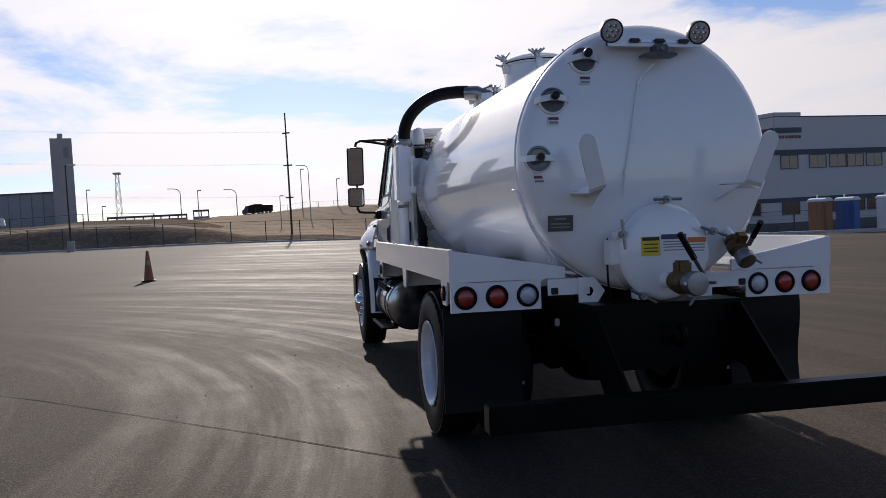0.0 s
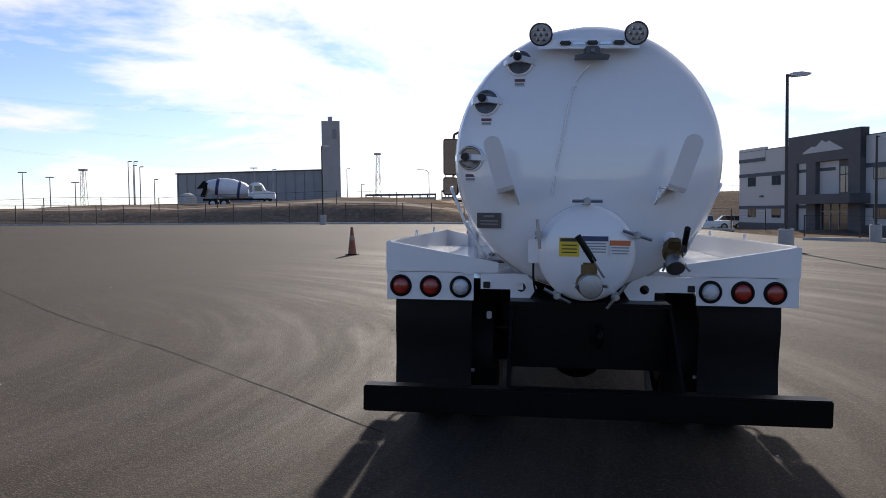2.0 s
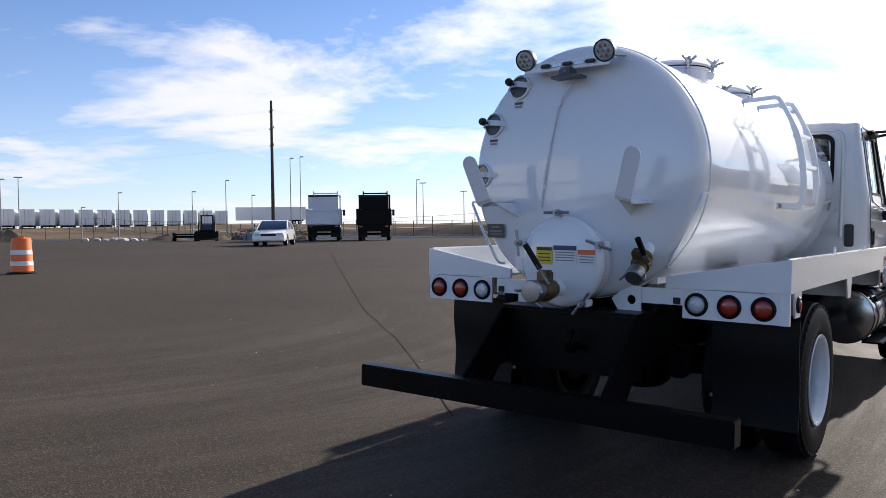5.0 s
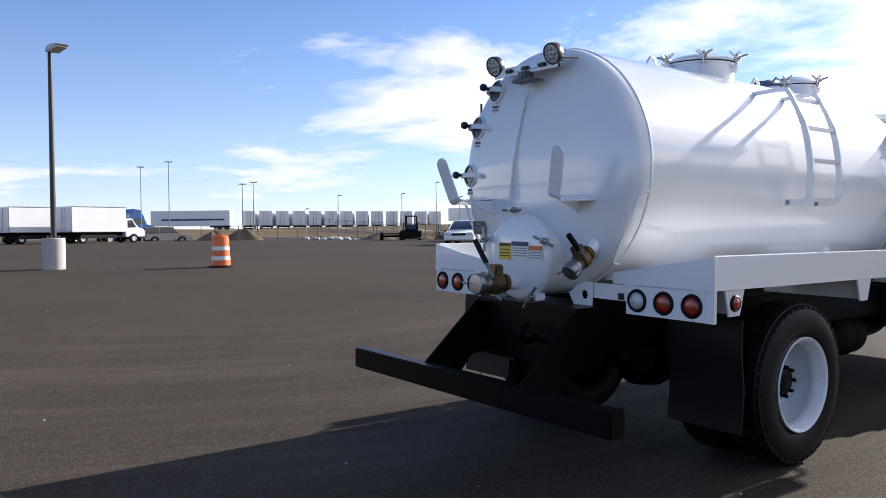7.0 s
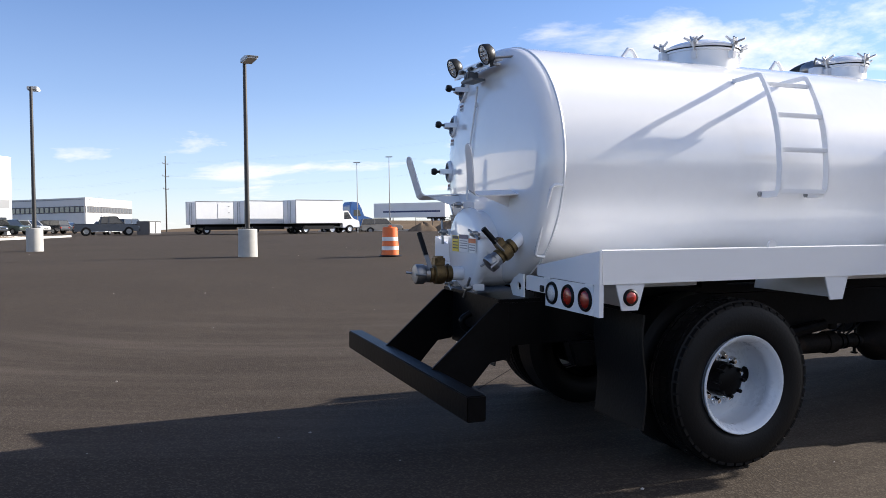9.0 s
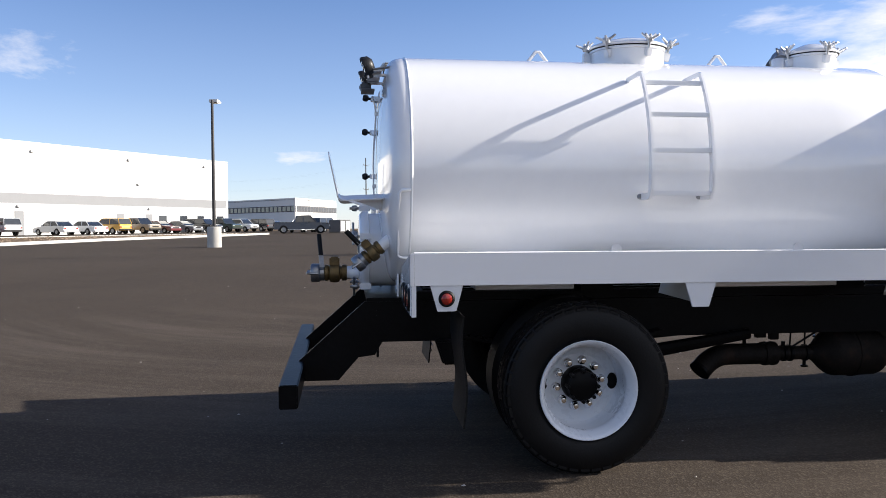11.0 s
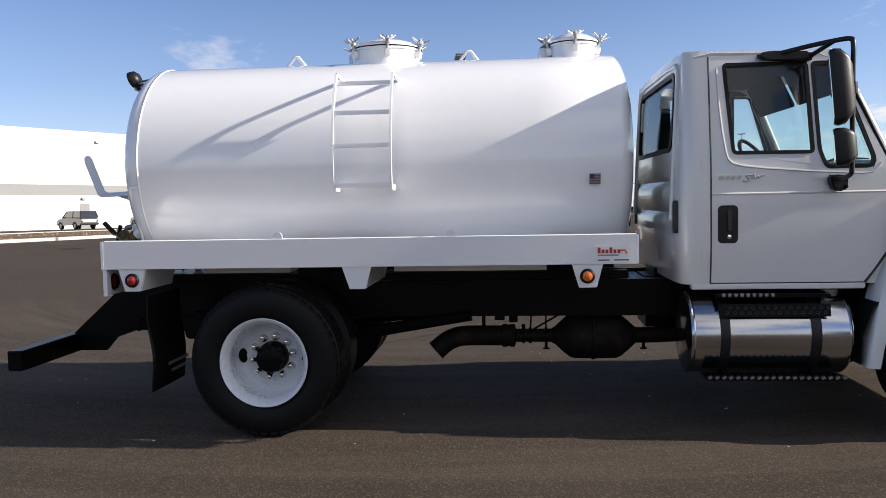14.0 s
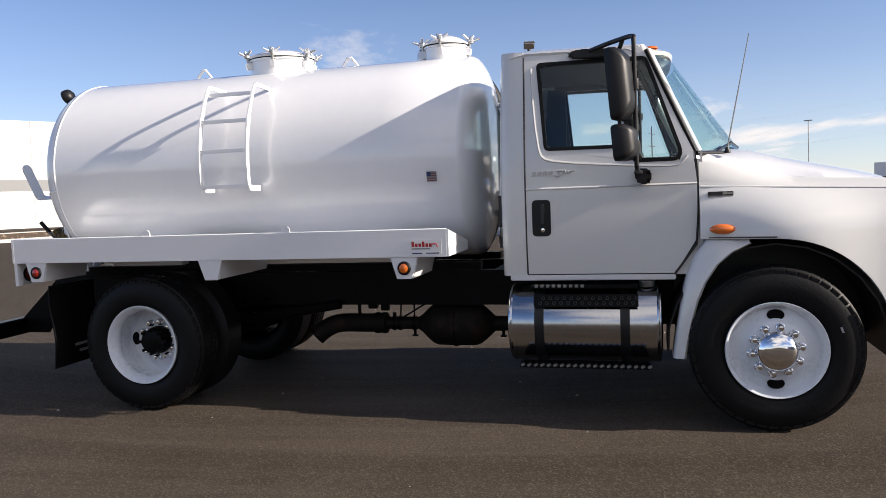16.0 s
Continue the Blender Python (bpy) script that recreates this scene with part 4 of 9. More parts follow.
# ---- chassis ----
def chassis():
    frame_ob = None
    for s in (-1, 1):
        bm = B()
        prism(bm, [(s * 0.43, 0.655), (s * 0.43, 0.90), (s * 0.35, 0.90), (s * 0.35, 0.89), (s * 0.42, 0.89), (s * 0.42, 0.665), (s * 0.35, 0.665), (s * 0.35, 0.655)], "y", -1.12, 5.0)
        part("frame_rail", bm, BLACKPAINT, truck, "black steel frame rail")
        bm = B()
        box(bm, s * 0.39 - 0.045, s * 0.39 + 0.045, TY0 + 0.05, 2.3, 0.905, 0.96, 0.004)
        part("sill_beam", bm, BLACKPAINT, truck)
        # leaf springs
        for y0, ln in ((0.0, 0.66), (4.13, 0.6)):
            bm = B()
            for k in range(5):
                L = ln * (1 - 0.14 * k)
                rows = []
                for j in range(9):
                    u = -1 + j / 4
                    z = 0.52 + 0.10 * u * u - k * 0.014 + (0.06 if y0 > 1 else 0.08)
                    rows.append([(s * 0.44, y0 + u * L, z), (s * 0.52, y0 + u * L, z), (s * 0.52, y0 + u * L, z + 0.012), (s * 0.44, y0 + u * L, z + 0.012)])
                loft(bm, rows, closed=True, cap=True)
            part("leaf_spring", bm, BLACKPAINT, truck)
        # ear brackets with a hole, at the tail
        bm = B()
        x0, x1 = (0.19, 0.365) if s > 0 else (-0.43, -0.28)
        hx = 0.31 if s > 0 else -0.37
        holed(bm, [(x0, 0.985), (x0 + 0.04, 0.925), (x1, 0.925), (x1, 1.062), (x0 + 0.09 if s > 0 else x0, 1.062)] if s > 0 else [(x0, 0.925), (x1 - 0.04, 0.925), (x1, 0.985), (x1 - 0.06, 1.062), (x0, 1.062)],
              [[(hx + 0.026 * math.cos(2 * math.pi * k / 20), 0.985 + 0.026 * math.sin(2 * math.pi * k / 20)) for k in range(20)]], lambda a, b: (a, TY0 - 0.03, b), Vector((0, 0.012, 0)))
        part("tail_bracket", bm, WHITE, truck)
        bm = B()
        box(bm, min(s * 0.36, s * 0.60), max(s * 0.36, s * 0.60), TY0 - 0.01, TY0 + 0.0, 0.97, 1.058)
        part("tail_web", bm, WHITE, truck)
        bm = B()
        box(bm, min(s * 0.545, s * 0.585), max(s * 0.545, s * 0.585), TY0 - 0.02, TY0 - 0.011, 0.975, 1.012, 0.003)
        part("plug_socket", bm, PLASTIC, truck)
    for y in (-1.0, -0.5, 0.6, 1.4, 2.4, 3.3):
        bm = B()
        box(bm, -0.36, 0.36, y - 0.05, y + 0.05, 0.68, 0.88, 0.004)
        part("cross_member", bm, BLACKPAINT, truck)
    # inner fascia: white cross bearers seen between the deck brackets
    for y0, y1 in ((-0.55, 0.05), (0.75, 1.75)):
        bm = B()
        box(bm, -0.62, 0.62, y0, y1, 0.985, 1.055, 0.003)
        part("cross_bearer", bm, WHITE, truck)
    for y in (0.2, 1.85):
        bm = B()
        box(bm, -0.60, 0.60, y - 0.10, y + 0.10, 0.965, 1.06, 0.003)
        part("tank_mount", bm, BLACKPAINT, truck)
    # axle and differential, driveshaft
    bm = tube(B(), [(-0.95, 0, 0.495), (0.95, 0, 0.495)], 0.075, 14)
    part("rear_axle", bm, BLACKPAINT, truck, smooth=50)
    bm = lathe(B(), [(0.0, -0.26), (0.10, -0.25), (0.19, -0.16), (0.215, 0.0), (0.18, 0.16), (0.09, 0.30), (0.0, 0.31)], "y", (0, 0, 0.50), 24)
    part("differential", bm, BLACKPAINT, truck, smooth=60)
    part("driveshaft", tube(B(), [(0, 0.3, 0.58), (0, 2.4, 0.74)], 0.05, 12), BLACKPAINT, truck, smooth=60)
    bm = tube(B(), [(-0.9, 4.14, 0.47), (-0.55, 4.14, 0.40), (0.55, 4.14, 0.40), (0.9, 4.14, 0.47)], 0.055, 10)
    part("front_axle", bm, BLACKPAINT, truck, smooth=50)
    # radius rod and brackets near the rear spring
    part("radius_rod", tube(B(), [(0.47, 0.45, 0.545), (0.47, 0.62, 0.57), (0.47, 1.25, 0.665)], [0.03, 0.045, 0.035], 10), BLACKPAINT, truck)
    for s in (-1, 1):
        for y in (-0.68,):
            bm = B()
            prism(bm, [(y - 0.10, 0.67), (y + 0.10, 0.67), (y + 0.05, 0.52), (y - 0.05, 0.52)], "x", s * 0.48 - 0.04, s * 0.48 + 0.04, 0.01)
            part("spring_hanger", bm, BLACKPAINT, truck)
    # exhaust: muffler with coned ends and a downturned tail pipe
    ex, ez = 0.28, 0.496
    bm = tube(B(), [(ex, y, ez) for y in (1.795, 1.82, 1.875, 1.915, 1.945, 2.06, 2.064, 2.086, 2.09, 2.225, 2.26, 2.31, 2.355, 2.37)], [0.05, 0.066, 0.118, 0.148, 0.158, 0.160, 0.167, 0.167, 0.160, 0.158, 0.146, 0.105, 0.062, 0.05], 32)
    muf = part("muffler", bm, DARKSTEEL, truck, "dark rusty muffler under the frame", smooth=40)
    part("muffler_neck", tube(B(), [(ex, 1.53, ez), (ex, 1.80, ez)], 0.047, 16), DARKSTEEL, muf, smooth=60)
    bm = tube(B(), smooth_path([(ex, 1.46, ez), (ex, 1.33, ez), (ex, 1.21, ez), (ex + 0.008, 1.13, 0.486), (ex + 0.025, 1.06, 0.455), (ex + 0.045, 1.0, 0.408)], 5), 0.070, 20)
    part("tail_pipe", bm, DARKSTEEL, muf, smooth=60)
    part("pipe_mouth", tube(B(), [(ex + 0.044, 1.003, 0.411), (ex + 0.049, 0.988, 0.398)], [0.071, 0.072], 20), BLACKPAINT, muf, smooth=60)
    part("pipe_clamp", lathe(B(), [(0.060, -0.050), (0.078, -0.044), (0.081, -0.02), (0.074, 0.0), (0.081, 0.02), (0.078, 0.044), (0.05, 0.052)], "y", (ex, 1.495, ez), 22), DARKSTEEL, muf, smooth=40)
    for y in (1.60, 1.645, 1.755):
        part("u_bolt", lathe(B(), [(0.047, -0.011), (0.056, -0.009), (0.056, 0.009), (0.047, 0.011)], "y", (ex, y, ez), 18), BLACKPAINT, muf)
    for y in (1.755, 2.42):
        part("bolt_shank", tube(B(), [(ex, y, 0.45), (ex, y, 0.412), (ex, y, 0.410), (ex, y, 0.400)], [0.011, 0.011, 0.024, 0.024], 8), BLACKPAINT, muf)
    part("downpipe", tube(B(), smooth_path([(ex, 2.35, ez), (ex, 2.55, 0.50), (ex - 0.02, 2.8, 0.52), (0.22, 3.1, 0.60)], 4), 0.054, 14), DARKSTEEL, muf, smooth=60)
    for a, b, r in (((ex, 1.324, 0.55), (ex, 1.324, 0.66), 0.013), ((ex, 1.60, 0.54), (ex, 1.60, 0.575), 0.014), ((ex, 1.647, 0.53), (ex, 1.655, 0.66), 0.006), ((ex, 1.67, 0.54), (ex, 1.86, 0.65), 0.007), ((ex, 1.755, 0.53), (ex, 1.755, 0.66), 0.006)):
        part("hanger_rod", tube(B(), [a, b], r, 6), BLACKPAINT, muf)
    for y0, y1, z in ((1.40, 1.47, 0.605), (1.50, 1.56, 0.59)):
        bm = B()
        box(bm, ex - 0.02, ex + 0.02, y0, y1, z, 0.66, 0.004)
        part("hanger_block", bm, BLACKPAINT, muf)
    # air tank, transmission and engine mass between the rails
    part("air_tank", tube(B(), [(-0.5, 1.3, 0.71), (-0.5, 2.1, 0.71)], 0.12, 18), BLACKPAINT, truck, smooth=50)
    bm = B()
    box(bm, -0.24, 0.24, 2.45, 4.6, 0.48, 0.95, 0.06)
    part("gearbox", bm, BLACKPAINT, truck)
    # mud flaps behind the rear wheels
    for s in (-1, 1):
        bm = B()
        n = 8
        rows = []
        for k in range(n + 1):
            z = 0.90 - (0.90 - 0.30) * k / n
            yy = -0.70 - 0.012 * math.sin(k * 0.9) + 0.012 * k / n
            rows.append([(s * 0.67, yy, z), (s * 1.132, yy - 0.004, z)])
        loft(bm, rows)
        fl = part("mud_flap", thicken(bm, 0.010), RUBBER, truck, "black rubber mud flap", smooth=60)
        lm = Matrix.Translation((s * 0.80, -0.668, 0.44)) @ REAR @ Matrix.Rotation(math.pi, 4, "Y")
        for w, dz in ((0.30, 0.0), (0.22, -0.05)):
            bm = B()
            box(bm, -w / 2, w / 2, dz - 0.010, dz + 0.010, 0, 0.002)
            part("flap_print", bm, GREYINK, fl, "", lm)


chassis()


def rear_bumper():
    bm = B()
    box(bm, -1.13, 1.085, -1.665, -1.565, 0.42, 0.548, 0.006)
    beam = part("bumper_beam", bm, BLACKPAINT, truck, "black steel step bumper beam")
    for x in (-0.42, 0.42):
        bm = B()
        prism(bm, [(-1.03, 0.905), (-1.20, 0.905), (-1.60, 0.548), (-1.60, 0.425), (-1.36, 0.425), (-1.24, 0.565), (-1.14, 0.575), (-1.08, 0.68), (-0.80, 0.68), (-0.80, 0.905)], "x", x - 0.009, x + 0.009, 0.002)
        part("bumper_arm", bm, BLACKPAINT, truck, "black plate arm that carries the bumper")
    bm = B()
    box(bm, -0.43, 0.43, -1.19, -0.80, 0.905, 0.925, 0.003)
    part("tail_shelf", bm, BLACKPAINT, truck)
    bm = B()
    box(bm, -0.43, 0.43, -1.13, -1.115, 0.56, 0.90, 0.003)
    part("rear_cross_plate", bm, BLACKPAINT, truck)
    # tow hook and air couplings that show under the tail
    part("tow_hook", tube(B(), smooth_path([(0.05, -1.13, 0.72), (0.05, -1.22, 0.70), (0.05, -1.26, 0.76), (0.05, -1.20, 0.80)]), 0.02, 8), BLACKPAINT, truck, smooth=60)
    for x in (-0.55, -0.30):
        bm = B()
        box(bm, x - 0.014, x + 0.014, -0.98, -0.95, 0.80, 0.84, 0.004)
        part("coupling", bm, STEEL, truck)


rear_bumper()


# ---- wheels: local x points outwards ----
def tyre_profile(R, w):
    r = 0.285
    return [(r, -w * 0.36), (r + 0.03, -w * 0.46), (r + 0.10, -w * 0.52), (R - 0.07, -w * 0.50), (R - 0.02, -w * 0.42), (R, -w * 0.36), (R, w * 0.36), (R - 0.02, w * 0.42), (R - 0.035, w * 0.455), (R - 0.07, w * 0.50), (r + 0.10, w * 0.52), (r + 0.05, w * 0.49), (r + 0.03, w * 0.46), (r, w * 0.36)]


def tread_blocks(R, w, n=44):
    bm = B()
    for k in range(n):
        for j, (a0, a1) in enumerate(((-0.46, -0.24), (-0.20, -0.03), (0.03, 0.20), (0.24, 0.46))):
            t0 = 2 * math.pi * (k + 0.1 + 0.25 * (j % 2)) / n
            t1 = t0 + 2 * math.pi * 0.78 / n
            vs = []
            for rr in (R - 0.012, R + 0.005):
                for a, t in ((a0, t0), (a1, t0), (a1, t1), (a0, t1)):
                    dr = -0.02 if abs(a) > 0.4 else 0.0
                    vs.append(bm.verts.new((a * w, (rr + dr) * math.cos(t), (rr + dr) * math.sin(t))))
            for f in ((4, 5, 6, 7), (0, 1, 5, 4), (1, 2, 6, 5), (2, 3, 7, 6), (3, 0, 4, 7)):
                bm.faces.new([vs[i] for i in f])
    return bm


def wheel(front, R=0.512, w=0.275):
    """Returns a wheel part at the truck's origin, outwards along +x."""
    tyre = part("tyre", lathe(B(), tyre_profile(R - 0.006, w), "x", (0, 0, 0), 64), RUBBER, None, smooth=35)
    part("tread", tread_blocks(R - 0.006, w), RUBBER, tyre)
    if front:
        prof = [(0.295, 0.125), (0.300, 0.135), (0.296, 0.142), (0.286, 0.139), (0.276, 0.124), (0.266, 0.088), (0.254, 0.074), (0.240, 0.072), (0.215, 0.082), (0.192, 0.094), (0.182, 0.108), (0.172, 0.113), (0.0, 0.115)]
    else:
        prof = [(0.290, 0.125), (0.300, 0.135), (0.296, 0.142), (0.283, 0.138), (0.272, 0.122), (0.263, 0.100), (0.257, 0.092), (0.252, 0.072), (0.252, 0.050), (0.260, 0.036), (0.266, 0.010), (0.267, -0.04), (0.268, -0.085), (0.262, -0.108), (0.250, -0.118), (0.228, -0.116), (0.185, -0.106), (0.180, -0.100), (0.0, -0.098)]
    off = prof[-1][1]
    rim = part("rim", lathe(B(), prof, "x", (0, 0, 0), 56), WHEELWHITE, tyre, "white painted steel disc wheel", smooth=40)
    part("rim_back", lathe(B(), [(0.296, 0.12), (0.27, 0.0), (0.296, -0.13)], "x", (0, 0, 0), 40), WHEELWHITE, tyre, smooth=40)
    # hand holes
    for a in ((90, 270) if front else (0, 180)):
        ca, sa = math.cos(radians(a)), math.sin(radians(a))
        bm = lathe(B(), [(0.043, 0.0), (0.041, 0.007), (0.036, 0.006), (0.0, 0.0045)], "x", (0, 0, 0), 24)
        bm.transform(Matrix.Translation((0.088 if front else off - 0.0165, (0.213 if front else 0.222) * ca, (0.213 if front else 0.222) * sa)) @ Matrix.Rotation(radians(a), 4, "X") @ Matrix.Diagonal((1, 0.82, 1.2, 1)))
        part("hand_hole", bm, BLACKPAINT, tyre)
    # lug nuts and hub
    for k in range(10):
        a = 2 * math.pi * (k + 0.25) / 10
        bm = lathe(B(), [(0.027, 0.0), (0.028, 0.010), (0.023, 0.014), (0.0225, 0.038), (0.015, 0.050), (0, 0.053)], "x", (off, 0.143 * math.cos(a), 0.143 * math.sin(a)), 10)
        part("lug_nut", bm, CHROME, tyre, smooth=40)
    if front:
        part("hub_cap", lathe(B(), [(0.124, 0.0), (0.123, 0.045), (0.112, 0.072), (0.08, 0.092), (0.035, 0.10), (0, 0.101)], "x", (off, 0, 0), 36), CHROME, tyre, "domed chrome hub cap", smooth=60)
    else:
        bm = lathe(B(), [(0.108, 0.0), (0.106, 0.055), (0.100, 0.068), (0.096, 0.074), (0.090, 0.112), (0.070, 0.122), (0, 0.124)], "x", (off, 0, 0), 28)
        part("axle_hub", bm, BLACKPAINT, tyre, "black axle hub", smooth=40)
        for k in range(8):
            a = 2 * math.pi * k / 8
            part("hub_stud", lathe(B(), [(0.012, 0.07), (0.012, 0.132), (0, 0.136)], "x", (off, 0.092 * math.cos(a), 0.092 * math.sin(a)), 8), BLACKPAINT, tyre)
    # pale moulded marks on the sidewall
    for a in ((20,) if front else ()):
        bm = B()
        box(bm, w * 0.515, w * 0.522, -0.006, 0.006, -0.018, 0.018)
        part("sidewall_mark", bm, GREYINK, tyre, "", Matrix.Rotation(radians(a), 4, "X") @ Matrix.Translation((0, 0.385, 0)))
    tyre.name = "wheel"
    return tyre


FLIP = Matrix.Rotation(math.pi, 4, "Z")
HUB_Z, HUB_F, WS = 0.474, 0.500, Matrix.Scale(0.925, 4)
w_front = wheel(True)
w_front.parent, w_front.matrix_basis = truck, Matrix.Translation((0.99, 4.132, HUB_F)) @ WS
again(w_front, Matrix.Translation((-0.99, 4.132, HUB_F)) @ FLIP, truck)
w_rear = wheel(False)
w_rear.parent, w_rear.matrix_basis = truck, Matrix.Translation((0.965, 0, HUB_Z)) @ WS
again(w_rear, Matrix.Translation((-0.965, 0, HUB_Z)) @ FLIP, truck)
for s in (-1, 1):
    part("inner_tyre", lathe(B(), tyre_profile(0.474, 0.255), "x", (s * 0.64, 0, HUB_Z), 56), RUBBER, truck, smooth=35)
    # inner rims are black instead of white, to carry the shade under the truck
    part("inner_rim", lathe(B(), [(0.27, -0.11), (0.25, 0), (0.27, 0.11)], "x", (s * 0.64, 0, HUB_Z), 40), BLACKPAINT, truck, smooth=40)
    part("brake_drum", lathe(B(), [(0, -0.14), (0.20, -0.14), (0.20, 0.14), (0, 0.14)], "x", (s * 0.68, 0, HUB_Z), 28), BLACKPAINT, truck, smooth=40)


# ---- cab ----
LINING = mat("dark_grey_lining", (0.014, 0.016, 0.020), 0.85, var=0.15, scale=8, fine=120, bump=0.1)


def side_x(z):
    """Half width of the cab at a height."""
    if z < 1.12:
        return 0.925 + (z - 0.915) * 0.10
    if z < 1.62:
        return 0.9455 - (z - 1.12) * 0.02
    return 0.9355 - (z - 1.62) * 0.135


def round_corners(poly, r, n=4):
    """A polygon with its corners rounded off."""
    out = []
    for i, p in enumerate(poly):
        p, a, b = Vector(p), Vector(poly[i - 1]), Vector(poly[(i + 1) % len(poly)])
        u, v = (a - p).normalized() * r, (b - p).normalized() * r
        for k in range(n + 1):
            q = k / n
            out.append(tuple(p + u * (1 - q) ** 2 + v * q ** 2))
    return out


def shrink(poly, d):
    """A closed outline moved inwards by d."""
    n = len(poly)
    area = sum(poly[i][0] * poly[(i + 1) % n][1] - poly[(i + 1) % n][0] * poly[i][1] for i in range(n))
    out = []
    for i in range(n):
        p, a, b = Vector(poly[i]), Vector(poly[i - 1]), Vector(poly[(i + 1) % n])
        e = ((p - a).normalized() + (b - p).normalized()).normalized()
        nrm = Vector((-e.y, e.x)) * (1 if area > 0 else -1)
        out.append(tuple(p + nrm * d))
    return out


def cab_shell():
    shell = None
    # back wall with rounded corners, a window opening and two pressed ribs
    bm = B()
    xs = [-1.0, -0.998, -0.988, -0.962, -0.91, -0.80, -0.71, -0.40, -0.15, 0.15, 0.40, 0.71, 0.80, 0.91, 0.962, 0.988, 0.998, 1.0]
    ys = [2.66, 2.61, 2.578, 2.556, 2.543, 2.535, 2.532, 2.53, 2.53]
    ys = ys + ys[::-1]
    zs = [0.915, 1.15, 1.30, 1.34, 1.38, 1.50, 1.54, 1.58, 1.75, 1.86, 2.10, 2.20, 2.27, 2.31]
    ins = {1.34: 0.02, 1.54: 0.02}
    V = [[bm.verts.new((x * side_x(z), y + 0.03 * max(0, z - 1.62) / 0.65 * (1 if abs(x) < 0.95 else 0.3) + (ins.get(z, 0) if abs(x) < 0.75 else 0), z)) for x, y in zip(xs, ys)] for z in zs]
    for i in range(len(zs) - 1):
        for k in range(len(xs) - 1):
            if 1.75 <= zs[i] < 2.20 and -0.71 <= xs[k] < 0.71:
                continue
            bm.faces.new((V[i][k], V[i][k + 1], V[i + 1][k + 1], V[i + 1][k]))
    shell = part("cab", thicken(bm, 0.03), CABWHITE, truck, "white conventional truck cab", smooth=50)
    # rear window glass and rubber
    zf = lambda z: 2.545 + 0.03 * (z - 1.62) / 0.65
    bm = B()
    loft(bm, [[(x, zf(z), z) for x in (-0.655, -0.4, 0, 0.4, 0.655)] for z in (1.735, 1.9, 2.215)])
    part("rear_window", thicken(bm, 0.005), GLASS, shell)
    bm = B()
    holed(bm, rounded(1.33, 0.50, 0.09, 5, 0, 1.975), [rounded(1.265, 0.435, 0.075, 5, 0, 1.975)], lambda a, b: (a, zf(b) - 0.02, b), Vector((0, 0.025, 0)))
    part("window_rubber", bm, RUBBER, shell)
    # pressed frame in the back wall round the window
    arch_ = [(0.735, 1.30), (0.735, 1.75), (0.732, 2.16), (0.715, 2.225), (0.66, 2.255), (0.4, 2.265)]
    path = [(x, zf(z) - 0.012, z) for x, z in arch_]
    part("pressed_frame", tube(B(), path + [(-x, y, z) for x, y, z in path[::-1]], 0.016, 8), CABWHITE, shell, smooth=60)
    for s in (-1, 1):
        bm = B()
        prism(bm, rounded(0.075, 0.20, 0.02, 3, s * 0.80, 1.32), "y", 2.520, 2.545)
        part("vent", bm, BLACKINK, shell, "black cab vent")
        # sill and lower side behind the door
        put = lambda a, b, s=s: (s * side_x(b), a, b)
        # lower door skin: gently curved, as strips
        bm = B()
        zr = [0.925, 1.0, 1.12, 1.30, 1.447, 1.455, 1.463, 1.58]
        rows = []
        for z in zr:
            yf = 3.59 + 0.125 * min(1, (z - 0.925) / 0.175) + (0.012 if 1.2 < z < 1.5 else 0)
            bulge = 0.006 if abs(z - 1.455) < 0.004 else 0.0
            rows.append([(s * (side_x(z) + bulge), 2.715 + (yf - 2.715) * k / 6, z) for k in range(7)])
        loft(bm, rows)
        door = part("door", thicken(bm, 0.02), CABWHITE, shell, smooth=30)
        # upper door frame with window and vent-window openings
        bm = B()
        up = [(2.715, 1.58), (3.713, 1.58), (3.706, 1.645), (3.63, 1.80), (3.545, 1.98), (3.466, 2.14), (3.445, 2.225), (3.43, 2.27), (3.40, 2.297), (2.715, 2.297)]
        h1 = round_corners([(2.832, 1.686), (3.306, 1.682), (3.284, 2.230), (2.788, 2.234)], 0.035)
        h2 = round_corners([(3.322, 1.70), (3.362, 1.592), (3.628, 1.592), (3.652, 1.645), (3.452, 2.228), (3.298, 2.230)], 0.035)
        holed(bm, up, [h1, h2], put, Vector((-s * 0.02, 0, 0)))
        part("door_frame", bm, CABWHITE, shell)
        holed(bm := B(), up, [h1, h2], lambda a, b, s=s: (s * (side_x(b) - 0.026), a, b), Vector((-s * 0.006, 0, 0)))
        part("frame_lining", bm, LINING, shell)
        # broad rubber round the windows
        for h in (h1, h2):
            inner = shrink(h, 0.022)
            bm = B()
            holed(bm, h, [inner], lambda a, b, s=s: (s * (side_x(b) - 0.010), a, b), Vector((s * 0.014, 0, 0)))
            part("window_rubber", bm, RUBBER, shell)
            bm = B()
            bm.faces.new([bm.verts.new((s * (side_x(b) - 0.008), a, b)) for a, b in inner])
            part("side_window", thicken(bm, 0.004), GLASS, shell)
        # strip of body behind the door
        bm = B()
        loft(bm, [[(s * side_x(z), 2.655, z), (s * side_x(z), 2.708, z)] for z in (0.915, 1.12, 1.58, 1.62, 2.305)])
        part("rear_jamb", thicken(bm, 0.02), CABWHITE, shell)
